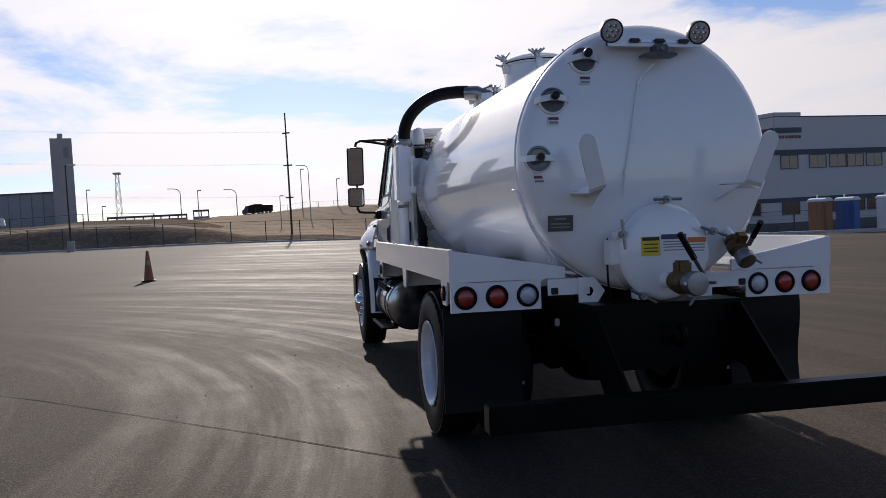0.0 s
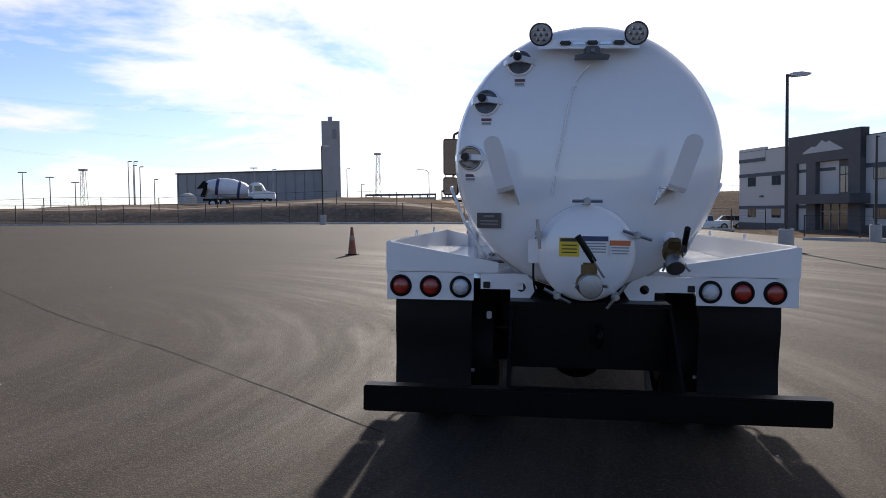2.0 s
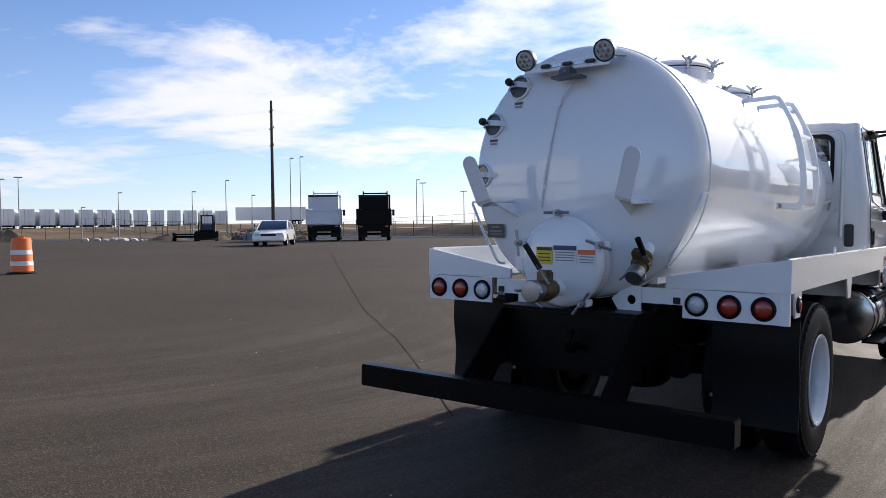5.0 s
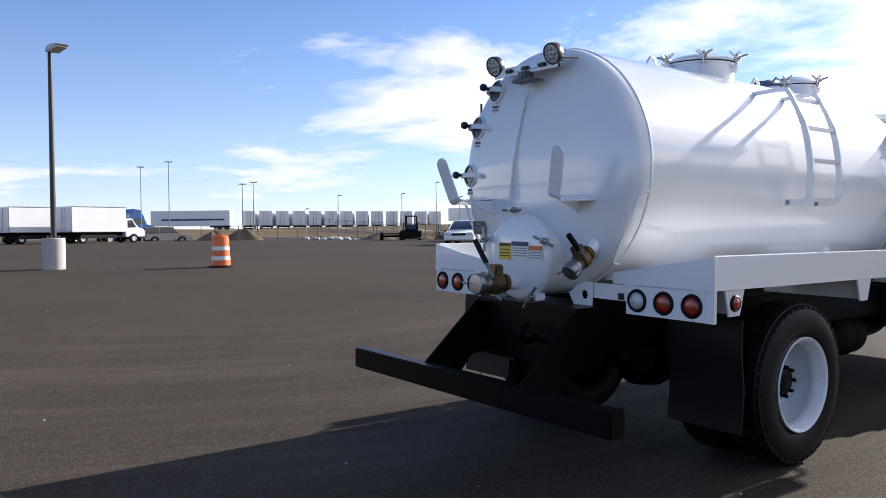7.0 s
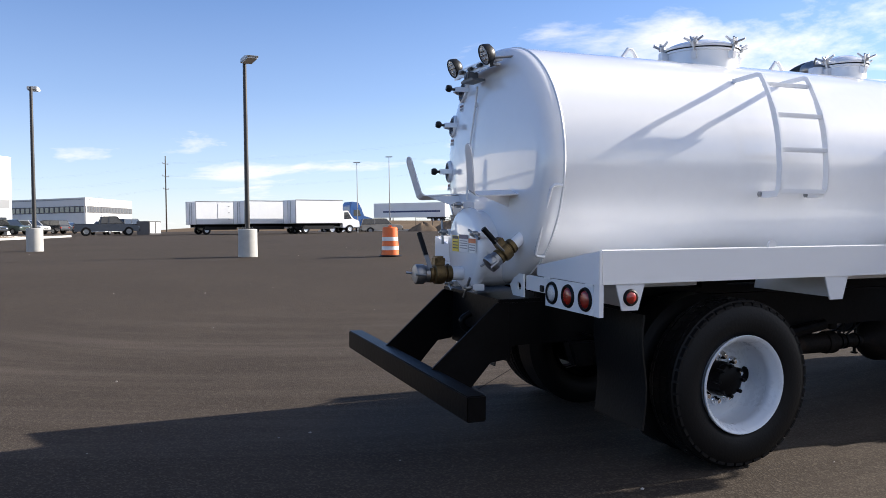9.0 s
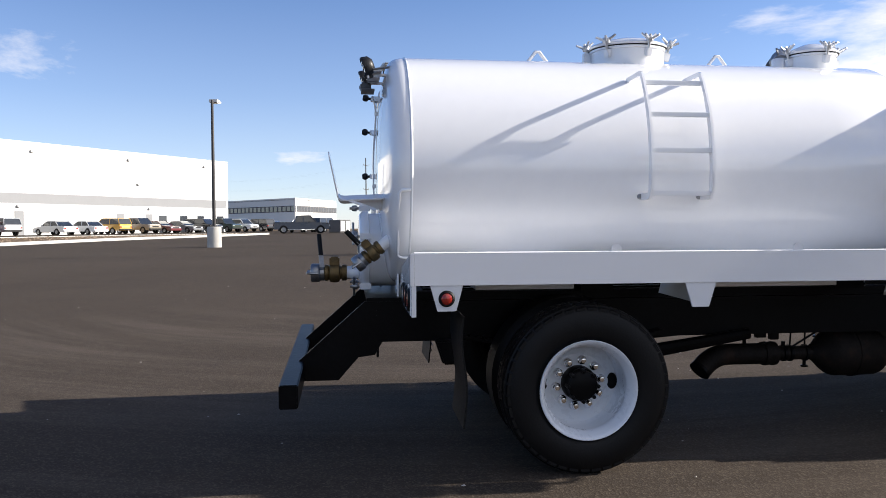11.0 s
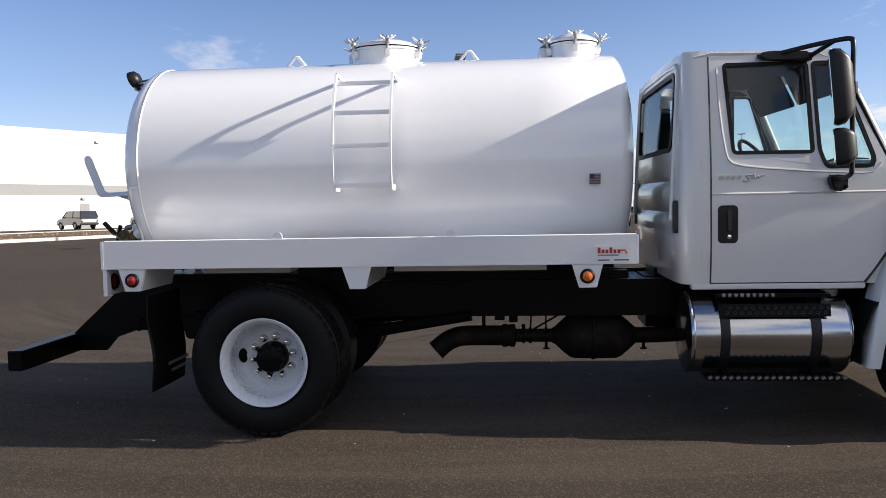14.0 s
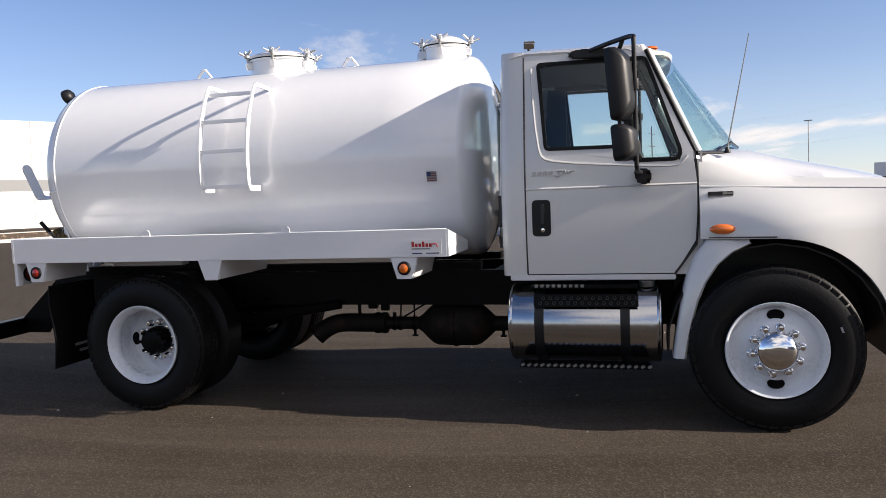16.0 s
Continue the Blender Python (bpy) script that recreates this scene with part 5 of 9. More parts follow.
        belt = [(2.758, 2.20), (2.766, 2.0), (2.782, 1.82), (2.800, 1.70), (2.812, 1.660), (2.836, 1.636), (2.89, 1.620), (3.03, 1.602), (3.30, 1.580), (3.575, 1.564), (3.635, 1.572), (3.675, 1.62)]
        part("belt_crease", tube(B(), [(s * (side_x(b) - 0.001), a, b) for a, b in belt], 0.0075, 6), CABWHITE, shell, smooth=60)
        # chrome-edged trim lines, handle, badge lettering
        bm = B()
        prism(bm, rounded(0.115, 0.225, 0.025, 4, 2.807, 1.275), "x", s * 0.943 - 0.004, s * 0.943 + 0.004)
        hp = part("door_handle", bm, PLASTIC, shell, "black recessed door handle")
        bm = B()
        prism(bm, rounded(0.022, 0.125, 0.009, 3, 2.815, 1.30), "x", s * 0.952 - 0.008, s * 0.952 + 0.008)
        part("pull", bm, BLACKINK, shell)
        part("lock", lathe(B(), [(0.014, 0), (0.013, s * 0.004), (0, s * 0.005)], "x", (s * 0.947, 2.815, 1.20), 14), CHROME, shell)
        # shadow gaps round the door
        part("door_gap", tube(B(), [(s * (side_x(z) - 0.001), 2.711, z) for z in (0.925, 1.12, 1.58, 1.62, 2.272)], 0.0055, 6), BLACKINK, shell)
        bm = B()
        prism(bm, [(3.592, 0.925), (3.717, 1.10), (3.729, 1.25), (3.729, 1.48), (3.715, 1.645), (3.723, 1.645), (3.737, 1.48), (3.737, 1.25), (3.726, 1.095), (3.602, 0.918)], "x", min(s * 0.90, s * 0.933), max(s * 0.90, s * 0.933))
        part("door_gap", bm, BLACKINK, shell)
        # sill under the door
        bm = B()
        box(bm, min(s * 0.87, s * 0.93), max(s * 0.87, s * 0.93), 2.60, 3.60, 0.885, 0.918, 0.005)
        part("sill", bm, CABWHITE, shell)
        # cowl side panel ahead of the door
        bm = B()
        prism(bm, [(3.603, 0.915), (3.727, 1.09), (3.738, 1.25), (3.738, 1.48), (3.726, 1.64), (3.76, 1.64), (3.76, 0.915)], "x", min(s * 0.88, s * 0.908), max(s * 0.88, s * 0.908))
        part("cowl_side", bm, CABWHITE, shell)
    # roof: crowned, rounded into the sides
    bm = B()
    rows = []
    for j in range(9):
        v = j / 8
        row = []
        for k in range(17):
            u = -1 + k / 8
            xx = u * 0.852
            yr = 2.575 + 0.05 * abs(u) ** 8
            yf = 3.44 + 0.18 * (1 - abs(u) ** 4)
            e = (abs(u) ** 10) * 0.045
            ends = (max(0, 0.12 - v) / 0.12) ** 2 * 0.022 + (max(0, v - 0.85) / 0.15) ** 2 * 0.048
            row.append((xx, yr + (yf - yr) * v, 2.342 - 0.018 * v - e - ends + 0.010 * (1 - u * u)))
        rows.append(row)
    loft(bm, rows)
    part("roof", thicken(bm, 0.025), CABWHITE, shell, smooth=60)
    # windscreen, its rubber and pillars
    def ws(u, v):
        zb, zt = 1.64, 2.265
        yb = 3.722 + 0.345 * (1 - abs(u) ** 2.2)
        yt = 3.450 + 0.175 * (1 - abs(u) ** 2.2)
        z = zb + (zt - zb) * v
        xw = 0.917 + (0.846 - 0.917) * v
        return (u * xw, yb + (yt - yb) * v, z)
    bm = loft(B(), [[ws(-0.97 + 1.94 * k / 12, 0.02 + 0.95 * j / 6) for k in range(13)] for j in range(7)])
    part("windscreen", thicken(bm, 0.005), SHIELDGLASS, shell, smooth=60)
    for s in (-1, 1):
        part("windscreen_pillar", tube(B(), [ws(s * 0.975, v) for v in (0.0, 0.25, 0.5, 0.75, 1.0)], 0.022, 10), CABWHITE, shell, smooth=60)
        # broad pillar skin between door frame and windscreen
        sk = B()
        loft(sk, [[(s * (side_x(z) - 0.003), y, z), tuple(Vector((s * (side_x(z) - 0.003), y, z)).lerp(Vector(ws(s * 0.985, (z - 1.64) / 0.625)), 0.5) + Vector((s * 0.004, 0, 0))), ws(s * 0.985, (z - 1.64) / 0.625)] for y, z in ((3.712, 1.60), (3.706, 1.645), (3.63, 1.80), (3.545, 1.98), (3.466, 2.14), (3.445, 2.225), (3.43, 2.27), (3.415, 2.30))])
        part("pillar_skin", thicken(sk, 0.012), CABWHITE, shell, smooth=60)
        part("pillar_rubber", tube(B(), [ws(s * 1.0, v) for v in (0.0, 0.5, 1.0)], 0.013, 8), RUBBER, shell, smooth=60)
        part("wiper", tube(B(), [ws(s * 0.8, 0.0), ws(s * 0.45, 0.10), ws(s * 0.1, 0.06)], 0.010, 6), PLASTIC, shell)
    part("cowl", tube(B(), [ws(-1 + 2 * k / 12, -0.015) for k in range(13)], 0.015, 8), PLASTIC, shell, smooth=60)
    # roof marker lamps
    for x in (-0.62, -0.28, 0, 0.28, 0.62):
        m = Matrix.Translation((x * 1.13, 3.44 + 0.18 * (1 - abs(x / 0.76) ** 4) - 0.06, 2.296 - 0.03 * abs(x / 0.76) ** 6))
        bm = lathe(B(), [(0.030, 0), (0.026, 0.010), (0.014, 0.017), (0, 0.018)], "z", (0, 0, 0), 16)
        part("roof_marker", bm, AMBERLENS, shell, "amber roof marker", m @ Matrix.Diagonal((1, 1.5, 1, 1)), 60)
    return shell


cab = cab_shell()


def cab_inside():
    bm = B()
    box(bm, -0.88, 0.88, 2.62, 3.78, 0.93, 0.97), box(bm, -0.88, 0.88, 3.70, 3.78, 0.95, 1.60)
    box(bm, -0.86, 0.86, 3.52, 3.84, 1.30, 1.62, 0.05)
    part("dashboard", bm, SEAT, cab)
    for x in (-0.45, 0.45):
        bm = B()
        box(bm, x - 0.27, x + 0.27, 2.80, 3.28, 1.12, 1.28, 0.05)
        box(bm, x - 0.26, x + 0.26, 2.70, 2.84, 1.24, 1.74, 0.05)
        part("seat", bm, SEAT, cab)
    m = Matrix.Translation((-0.45, 3.40, 1.66)) @ Matrix.Rotation(radians(-55), 4, "X")
    ring = [(0.23 + 0.014 * math.cos(2 * math.pi * k / 8), 0.014 * math.sin(2 * math.pi * k / 8)) for k in range(9)]
    bm = lathe(B(), ring, "z", (0, 0, 0), 32)
    for a in (90, 210, 330):
        tube(bm, [(0, 0, -0.03), (0.22 * math.cos(radians(a)), 0.22 * math.sin(radians(a)), 0)], 0.012, 6)
    part("steering_wheel", bm, PLASTIC, cab, "", m, 60)
    bm = B()
    box(bm, -0.85, 0.85, 2.64, 2.66, 0.95, 1.66)
    part("back_trim", bm, SEAT, cab)
    bm = B()
    box(bm, -0.80, 0.80, 2.62, 3.45, 2.272, 2.285)
    part("headliner", bm, LINING, cab)
    for x in (-0.42, 0.42):
        bm = B()
        prism(bm, [(3.40, 2.27), (3.425, 2.27), (3.53, 2.06), (3.505, 2.05)], "x", x - 0.37, x + 0.37, 0.008)
        part("sun_visor", bm, LINING, cab)
    for s in (-1, 1):
        bm = B()
        prism(bm, [(2.60, 0.95), (2.715, 0.95), (2.80, 1.66), (2.80, 2.25), (2.66, 2.25), (2.60, 1.66)], "x", min(s * 0.80, s * 0.83), max(s * 0.80, s * 0.83))
        part("pillar_trim", bm, LINING, cab)
        bm = B()
        box(bm, min(s * 0.885, s * 0.90), max(s * 0.885, s * 0.90), 2.76, 3.68, 0.97, 1.62, 0.004)
        part("door_card", bm, LINING, cab)


cab_inside()


# ---- bonnet and front wings, one tilting piece ----
def bonnet():
    def arch(y):
        d = y - 4.14
        if y < 4.14:
            return 1.13
        if abs(d) < 0.60:
            return max(0.62, HUB_F + math.sqrt(0.63 ** 2 - d * d))
        return max(0.62, HUB_F + math.sqrt(max(0.63 ** 2 - d * d, 0.0)))
    ys = [3.738, 3.77, 3.80, 3.85, 3.90, 3.96, 4.03, 4.09, 4.15, 4.21, 4.27, 4.33, 4.38, 4.43, 4.48, 4.53, 4.57, 4.61, 4.64, 4.67, 4.69, 4.71, 4.73, 4.745, 4.76, 4.77, 4.80, 4.88, 4.96, 5.02]
    rows = []
    for y in ys:
        u = max(0.0, y - 3.765) / (5.02 - 3.765)
        zc = 1.66 - 0.24 * u ** 1.5 + 0.03 * math.exp(-((y - 4.02) / 0.2) ** 2)
        zs = 1.595 - 0.25 * u ** 1.35
        crease = 1.435 - 0.05 * u
        flare = 0.5 + 0.5 * math.cos(math.pi * min(1, abs(y - 4.22) / 0.62))
        zl = arch(y)
        front = max(0, (y - 4.80) / 0.22)
        wn = 1 - 0.07 * front ** 2
        drop = 0.10 * front ** 2
        k = math.exp(-((y - 3.735) / 0.30) ** 2)  # the shoulder fills out to the cab's width at the cowl
        xs_ = [(0.0, zc), (0.30, zc - 0.006), (0.55, zc - 0.028 + 0.016 * k), (0.72, zs + 0.01 + 0.038 * k), (0.82 + 0.03 * k, zs - 0.045 + 0.080 * k), (0.885 + 0.028 * k, crease + 0.05 + 0.09 * k), (0.925 + 0.007 * k, crease + 0.035 * k), (0.94 + 0.01 * flare, crease - 0.02), (0.965 + 0.055 * flare, crease - 0.09), (0.99 + 0.09 * flare, max(zl + 0.10, 1.25)), (1.0 + 0.10 * flare, max(zl + 0.03, 1.17)), (1.0 + 0.10 * flare, zl)]
        half = [(x * wn, y + 0.0, z - drop * (0.4 + 0.6 * (x > 0.5))) for x, z in xs_]
        rows.append([(-x, y_, z) for x, y_, z in half[:0:-1]] + half)
    bm = loft(B(), rows)
    hood = part("bonnet", thicken(bm, 0.02), CABWHITE, truck, "white sloped bonnet with front wings", smooth=40)
    # raised bead along the side and the joint above the wing
    for s in (-1, 1):
        pts = []
        for y in [3.742 + 0.103 * k for k in range(11)]:
            u = (y - 3.765) / 1.255
            pts.append((s * (0.932 - 0.004 * u), y, 1.432 - 0.05 * u))
        part("crease_bead", tube(B(), pts, [0.010 - 0.0006 * k for k in range(11)], 8), CABWHITE, hood, smooth=60)
        part("wing_joint", tube(B(), [(s * 1.075, 4.14 - 0.36, 1.142), (s * 1.1, 4.14, 1.140)], 0.004, 6), BLACKINK, hood)
    # front face with grille
    bm = B()
    prism(bm, [(-0.50, 0.78), (0.50, 0.78), (0.56, 1.38), (-0.56, 1.38)], "y", 4.98, 5.03, 0.01)
    grille = part("grille", bm, PLASTIC, truck, "dark radiator grille")
    for k in range(6):
        bm = B()
        box(bm, -0.5, 0.5, 5.03, 5.045, 0.83 + 0.095 * k, 0.85 + 0.095 * k, 0.003)
        part("grille_bar", bm, CHROME, grille)
    for s in (-1, 1):
        bm = B()
        box(bm, s * 0.76 - 0.17, s * 0.76 + 0.17, 4.94, 5.03, 0.90, 1.12, 0.03)
        part("headlamp", bm, CLEARLENS, truck)
        # trailing edge of the wing, down behind the tyre
        bm = B()
        outer = [(4.00, 1.135), (3.88, 1.135), (3.775, 1.125), (3.705, 1.03), (3.655, 0.90), (3.62, 0.75), (3.592, 0.58), (3.572, 0.43)]
        inner = [(4.00, 1.105), (3.90, 1.055), (3.82, 0.985), (3.755, 0.885), (3.71, 0.775), (3.68, 0.665), (3.655, 0.55), (3.635, 0.43)]
        rowsf = []
        for (ya, za), (yb, zb) in zip(outer, inner):
            rowsf.append([(s * 0.84, ya, za), (s * 1.015, ya, za), (s * 1.045, ya * 0.75 + yb * 0.25, za * 0.75 + zb * 0.25), (s * 1.06, yb, zb), (s * 1.04, yb + 0.012, zb - 0.004)])
        loft(bm, rowsf)
        part("wing_tail", thicken(bm, 0.012), CABWHITE, hood, smooth=50)
        # dark wheel-arch liner
        bm = B()
        ring = []
        for k in range(13):
            a = radians(-5 + 190 * k / 12)
            ring.append([(s * x, 4.14 + 0.60 * math.cos(a), HUB_F + 0.60 * math.sin(a)) for x in (0.50, 0.75, 1.02)])
        loft(bm, ring)
        part("arch_liner", thicken(bm, 0.01), PLASTIC, hood, smooth=60)
        bm = B()
        box(bm, s * 0.5 - 0.01, s * 0.5 + 0.01, 3.6, 4.9, 0.5, 1.45)
        part("inner_wing", bm, PLASTIC, hood)
        # amber side marker and engine badge
        bm = lathe(B(), [(0.072, 0.0), (0.066, 0.012), (0.04, 0.022), (0, 0.024)], "x", (0, 0, 0), 20)
        part("side_marker", bm, AMBERLENS, hood, "amber side marker", Matrix.Translation((s * 1.045, 3.858, 1.187)) @ (Matrix.Identity(4) if s > 0 else FLIP) @ Matrix.Diagonal((1, 1, 0.42, 1)), 60)
        bm = B()
        box(bm, s * 0.962 - 0.008, s * 0.962 + 0.008, 3.785, 3.925, 1.372, 1.402, 0.002)
        bdg = part("badge", bm, BLACKINK, hood, "small black and silver badge")
        bm = B()
        box(bm, s * 0.971 - 0.001, s * 0.971 + 0.001, 3.79, 3.92, 1.373, 1.378), box(bm, s * 0.971 - 0.001, s * 0.971 + 0.001, 3.865, 3.92, 1.384, 1.399)
        part("badge_print", bm, POLISHED, bdg)
    # black bumper
    bm = B()
    prof = [(-1.12, 4.72), (-1.12, 5.02), (-0.95, 5.13), (-0.4, 5.17), (0.4, 5.17), (0.95, 5.13), (1.12, 5.02), (1.12, 4.72), (1.09, 4.72), (1.09, 5.0), (0.93, 5.10), (-0.93, 5.10), (-1.09, 5.0), (-1.09, 4.72)]
    prism(bm, prof, "z", 0.50, 0.80, 0.004)
    part("front_bumper", bm, BLACKPAINT, truck, "black steel front bumper")
    # aerial
    part("aerial", tube(B(), [(0.845, 3.905, 1.64), (0.847, 3.910, 1.68), (0.88, 4.026, 2.305)], [0.006, 0.0045, 0.0028], 6), GALVPOLE, truck)
    part("aerial_base", lathe(B(), [(0.022, 0), (0.014, 0.018), (0.008, 0.036), (0, 0.036)], "z", (0.845, 3.905, 1.625), 12), PLASTIC, truck)
    return hood


hood = bonnet()

# model lettering on the doors, a raised chrome script: readable words
for s in (-1, 1):
    m = Matrix.Translation((s * 0.938, 2.885, 1.550)) @ (SIDE_R if s > 0 else FLIP @ SIDE_R)
    flat = B()
    for k in range(4):
        x0 = -0.130 + 0.034 * k
        prism(flat, [(x0, -0.013), (x0 + 0.007, -0.013), (x0 + 0.011, 0.006), (x0 + 0.018, 0.006), (x0 + 0.013, -0.013), (x0 + 0.021, -0.013), (x0 + 0.030, 0.013), (x0 + 0.006, 0.013)], "z", 0.0, 0.006)
    tube(flat, smooth_path([(0.060, 0.014, 0.004), (0.030, 0.012, 0.004), (0.034, 0.0, 0.004), (0.048, -0.008, 0.004), (0.034, -0.022, 0.004), (0.010, -0.018, 0.004)], 5), 0.0055, 6)
    tube(flat, smooth_path([(0.058, -0.010, 0.004), (0.072, 0.018, 0.004), (0.078, -0.008, 0.004), (0.094, 0.008, 0.004), (0.100, -0.008, 0.004), (0.112, 0.009, 0.004), (0.132, 0.010, 0.004)], 5), 0.0045, 6)
    part("model_script", flat, LAMPHEAD, cab, "chrome model script", m)
    bm = B()
    box(bm, min(s * 0.938, s * 0.944), max(s * 0.938, s * 0.944), 2.84, 3.15, 1.449, 1.457)
    part("crease_trim", bm, CABWHITE, cab)


def mirror_set(s, xo, lift, swing):
    """Tall mirror with a convex one below, on a bent tube bracket."""
    pole = tube(B(), smooth_path([(s * 0.87, 3.10, 2.272), (s * 1.0, 3.215, 2.286), (s * 1.12, 3.32, 2.293), (s * (xo - 0.03), 3.38, 2.288), (s * xo, 3.386, 2.255), (s * xo, 3.387, 2.1), (s * xo, 3.388, 1.8), (s * xo, 3.389, 1.60), (s * (xo - 0.012), 3.39, 1.558), (s * 1.15, 3.395, 1.538), (s * 0.98, 3.41, 1.530)], 5), 0.0135, 10)
    arm = part("mirror_bracket", pole, PLASTIC, truck, "black tube mirror bracket", smooth=60)
    # roof arm
    bm = B()
    prism(bm, [(2.985, 2.262), (3.0, 2.246), (3.04, 2.238), (3.285, 2.224), (3.31, 2.236), (3.305, 2.262), (3.28, 2.282), (3.06, 2.291), (3.0, 2.280)], "x", min(s * 0.815, s * 0.905), max(s * 0.815, s * 0.905), 0.014)
    part("roof_foot", bm, PLASTIC, arm, smooth=40)
    part("stay", tube(B(), [(s * 0.89, 3.285, 2.25), (s * 1.02, 3.31, 2.275), (s * 1.125, 3.325, 2.29)], 0.0135, 8), PLASTIC, arm, smooth=60)
    bm = B()
    prism(bm, [(3.368, 1.552), (3.40, 1.556), (3.455, 1.552), (3.470, 1.535), (3.468, 1.475), (3.448, 1.458), (3.40, 1.462), (3.378, 1.485)], "x", min(s * 0.932, s * 1.0), max(s * 0.932, s * 1.0), 0.012)
    foot = part("door_foot", bm, PLASTIC, arm, smooth=40)
    for z in (1.485, 1.53):
        part("foot_bolt", lathe(B(), [(0.012, 0), (0.012, s * 0.008), (0, s * 0.010)], "x", (s * 1.0, 3.452, z), 8), BLACKPAINT, foot)
    for z0, z1, w, nm in ((1.845, 2.250, 0.175, "tall_mirror"), (1.622, 1.828, 0.175, "convex_mirror")):
        bm = B()
        out = rounded(w, z1 - z0, 0.03, 4)
        rows = []
        for y, k in ((0.0, 0.97), (0.02, 1.0), (0.055, 0.97), (0.09, 0.78), (0.108, 0.42)):
            rows.append([(a * k, y, b * (k if k > 0.6 else 0.55)) for a, b in out])
        loft(bm, rows, closed=True, cap=True)
        m = Matrix.Translation((s * (xo + 0.02), 3.268 if nm == "tall_mirror" else 3.288, (z0 + z1) / 2 + lift)) @ Matrix.Rotation(radians(swing), 4, "Z") @ Matrix.Rotation(radians(5), 4, "X")
        mr = part(nm, bm, PLASTIC, truck, "black-backed truck mirror", m, 40)
        bm = B()
        prism(bm, rounded(w - 0.03, z1 - z0 - 0.03, 0.02, 4), "y", -0.004, -0.001)
        part("mirror_glass", bm, MIRROR, mr)
    for z in (2.02, 1.68):
        part("clamp", lathe(B(), [(0.024, -0.03), (0.026, 0), (0.024, 0.03), (0, 0.03)], "z", (s * xo, 3.387, z), 12), PLASTIC, arm, smooth=60)
    return arm


mirror_set(1, 1.235, -0.03, -19)
mirror_set(-1, 1.19, -0.03, -3)


STEPHOLE = mat("dark_punched_edge", (0.028, 0.028, 0.03), 0.5, 0.4, var=0.2)


def fuel_tank(s):
    cz, R = 0.602, 0.246
    bm = tube(B(), [(s * 0.765, y, cz) for y in (2.575, 2.587, 2.605, 3.49, 3.51, 3.52)], [R - 0.05, R - 0.007, R, R, R - 0.007, R - 0.05], 48)
    t = part("fuel_tank", bm, POLISHED, truck, "polished aluminium round fuel tank with straps", smooth=40)
    for y in (2.78, 3.30):
        part("strap", lathe(B(), [(R + 0.001, -0.028), (R + 0.006, -0.028), (R + 0.006, 0.028), (R + 0.001, 0.028)], "y", (s * 0.765, y, cz), 48), PLASTIC, t, smooth=40)
    for r in (2.602, 3.495):
        part("end_seam", lathe(B(), [(R, -0.008), (R + 0.005, 0), (R, 0.008)], "y", (s * 0.765, r, cz), 48), POLISHED, t, smooth=60)
    part("filler_cap", lathe(B(), [(0.045, 0.0), (0.05, 0.01), (0.05, 0.04), (0.03, 0.046), (0, 0.046)], "z", (s * 0.83, 3.43, 0.832), 18), STEEL, t, smooth=40)
    # perforated upper step and its bright edge
    bm = B()
    box(bm, min(s * 0.70, s * 1.0), max(s * 0.70, s * 1.0), 2.73, 3.38, 0.842, 0.862, 0.003)
    st = part("upper_step", bm, BLACKPAINT, t, "black perforated step plate")
    bm = B()
    loft(bm, [[(s * 0.985, 2.75, 0.805), (s * 0.985, 3.38, 0.805)], [(s * 1.0, 2.75, 0.73), (s * 1.0, 3.38, 0.73)]])
    st2 = part("step_riser", thicken(bm, 0.004), BLACKPAINT, t)
    for k in range(14):
        for j in range(2):
            part("tread_hole", lathe(B(), [(0.012, 0.002), (0.012, s * 0.005), (0.006, s * 0.004)], "x", (s * 1.0 - s * 0.006 * j, 2.79 + 0.043 * k + 0.02 * j, 0.755 + 0.028 * j), 8), STEPHOLE, t)
    for k in range(9):
        bm = B()
        box(bm, min(s * 0.99, s * 1.004), max(s * 0.99, s * 1.004), 2.76 + 0.035 * k, 2.78 + 0.035 * k, 0.850, 0.868, 0.002)
        part("grip_tooth", bm, STEEL, t)
    # lower step: toothed strip hung under the tank
    bm = B()
    box(bm, min(s * 0.90, s * 1.06), max(s * 0.90, s * 1.06), 2.66, 3.44, 0.362, 0.378, 0.003)
    part("lower_step", bm, BLACKPAINT, t)
    for k in range(20):
        bm = B()
        m = Matrix.Translation((s * 1.05, 2.68 + 0.04 * k, 0.380)) @ Matrix.Rotation(radians(25), 4, "X")
        box(bm, -0.014, 0.014, -0.012, 0.012, -0.008, 0.006, 0.002)
        part("step_tooth", bm, STEEL, t, "", m)
    for y in (2.80, 3.32):
        bm = B()
        box(bm, min(s * 0.88, s * 0.93), max(s * 0.88, s * 0.93), y - 0.02, y + 0.02, 0.36, 0.62, 0.003)
        part("step_hanger", bm, BLACKPAINT, t)
    for y in (2.78, 3.30):
        bm = B()
        box(bm, min(s * 0.43, s * 0.60), max(s * 0.43, s * 0.60), y - 0.03, y + 0.03, 0.42, 0.86, 0.004)
        part("tank_bracket", bm, BLACKPAINT, t)
    return t


fuel_tank(1)
fuel_tank(-1)


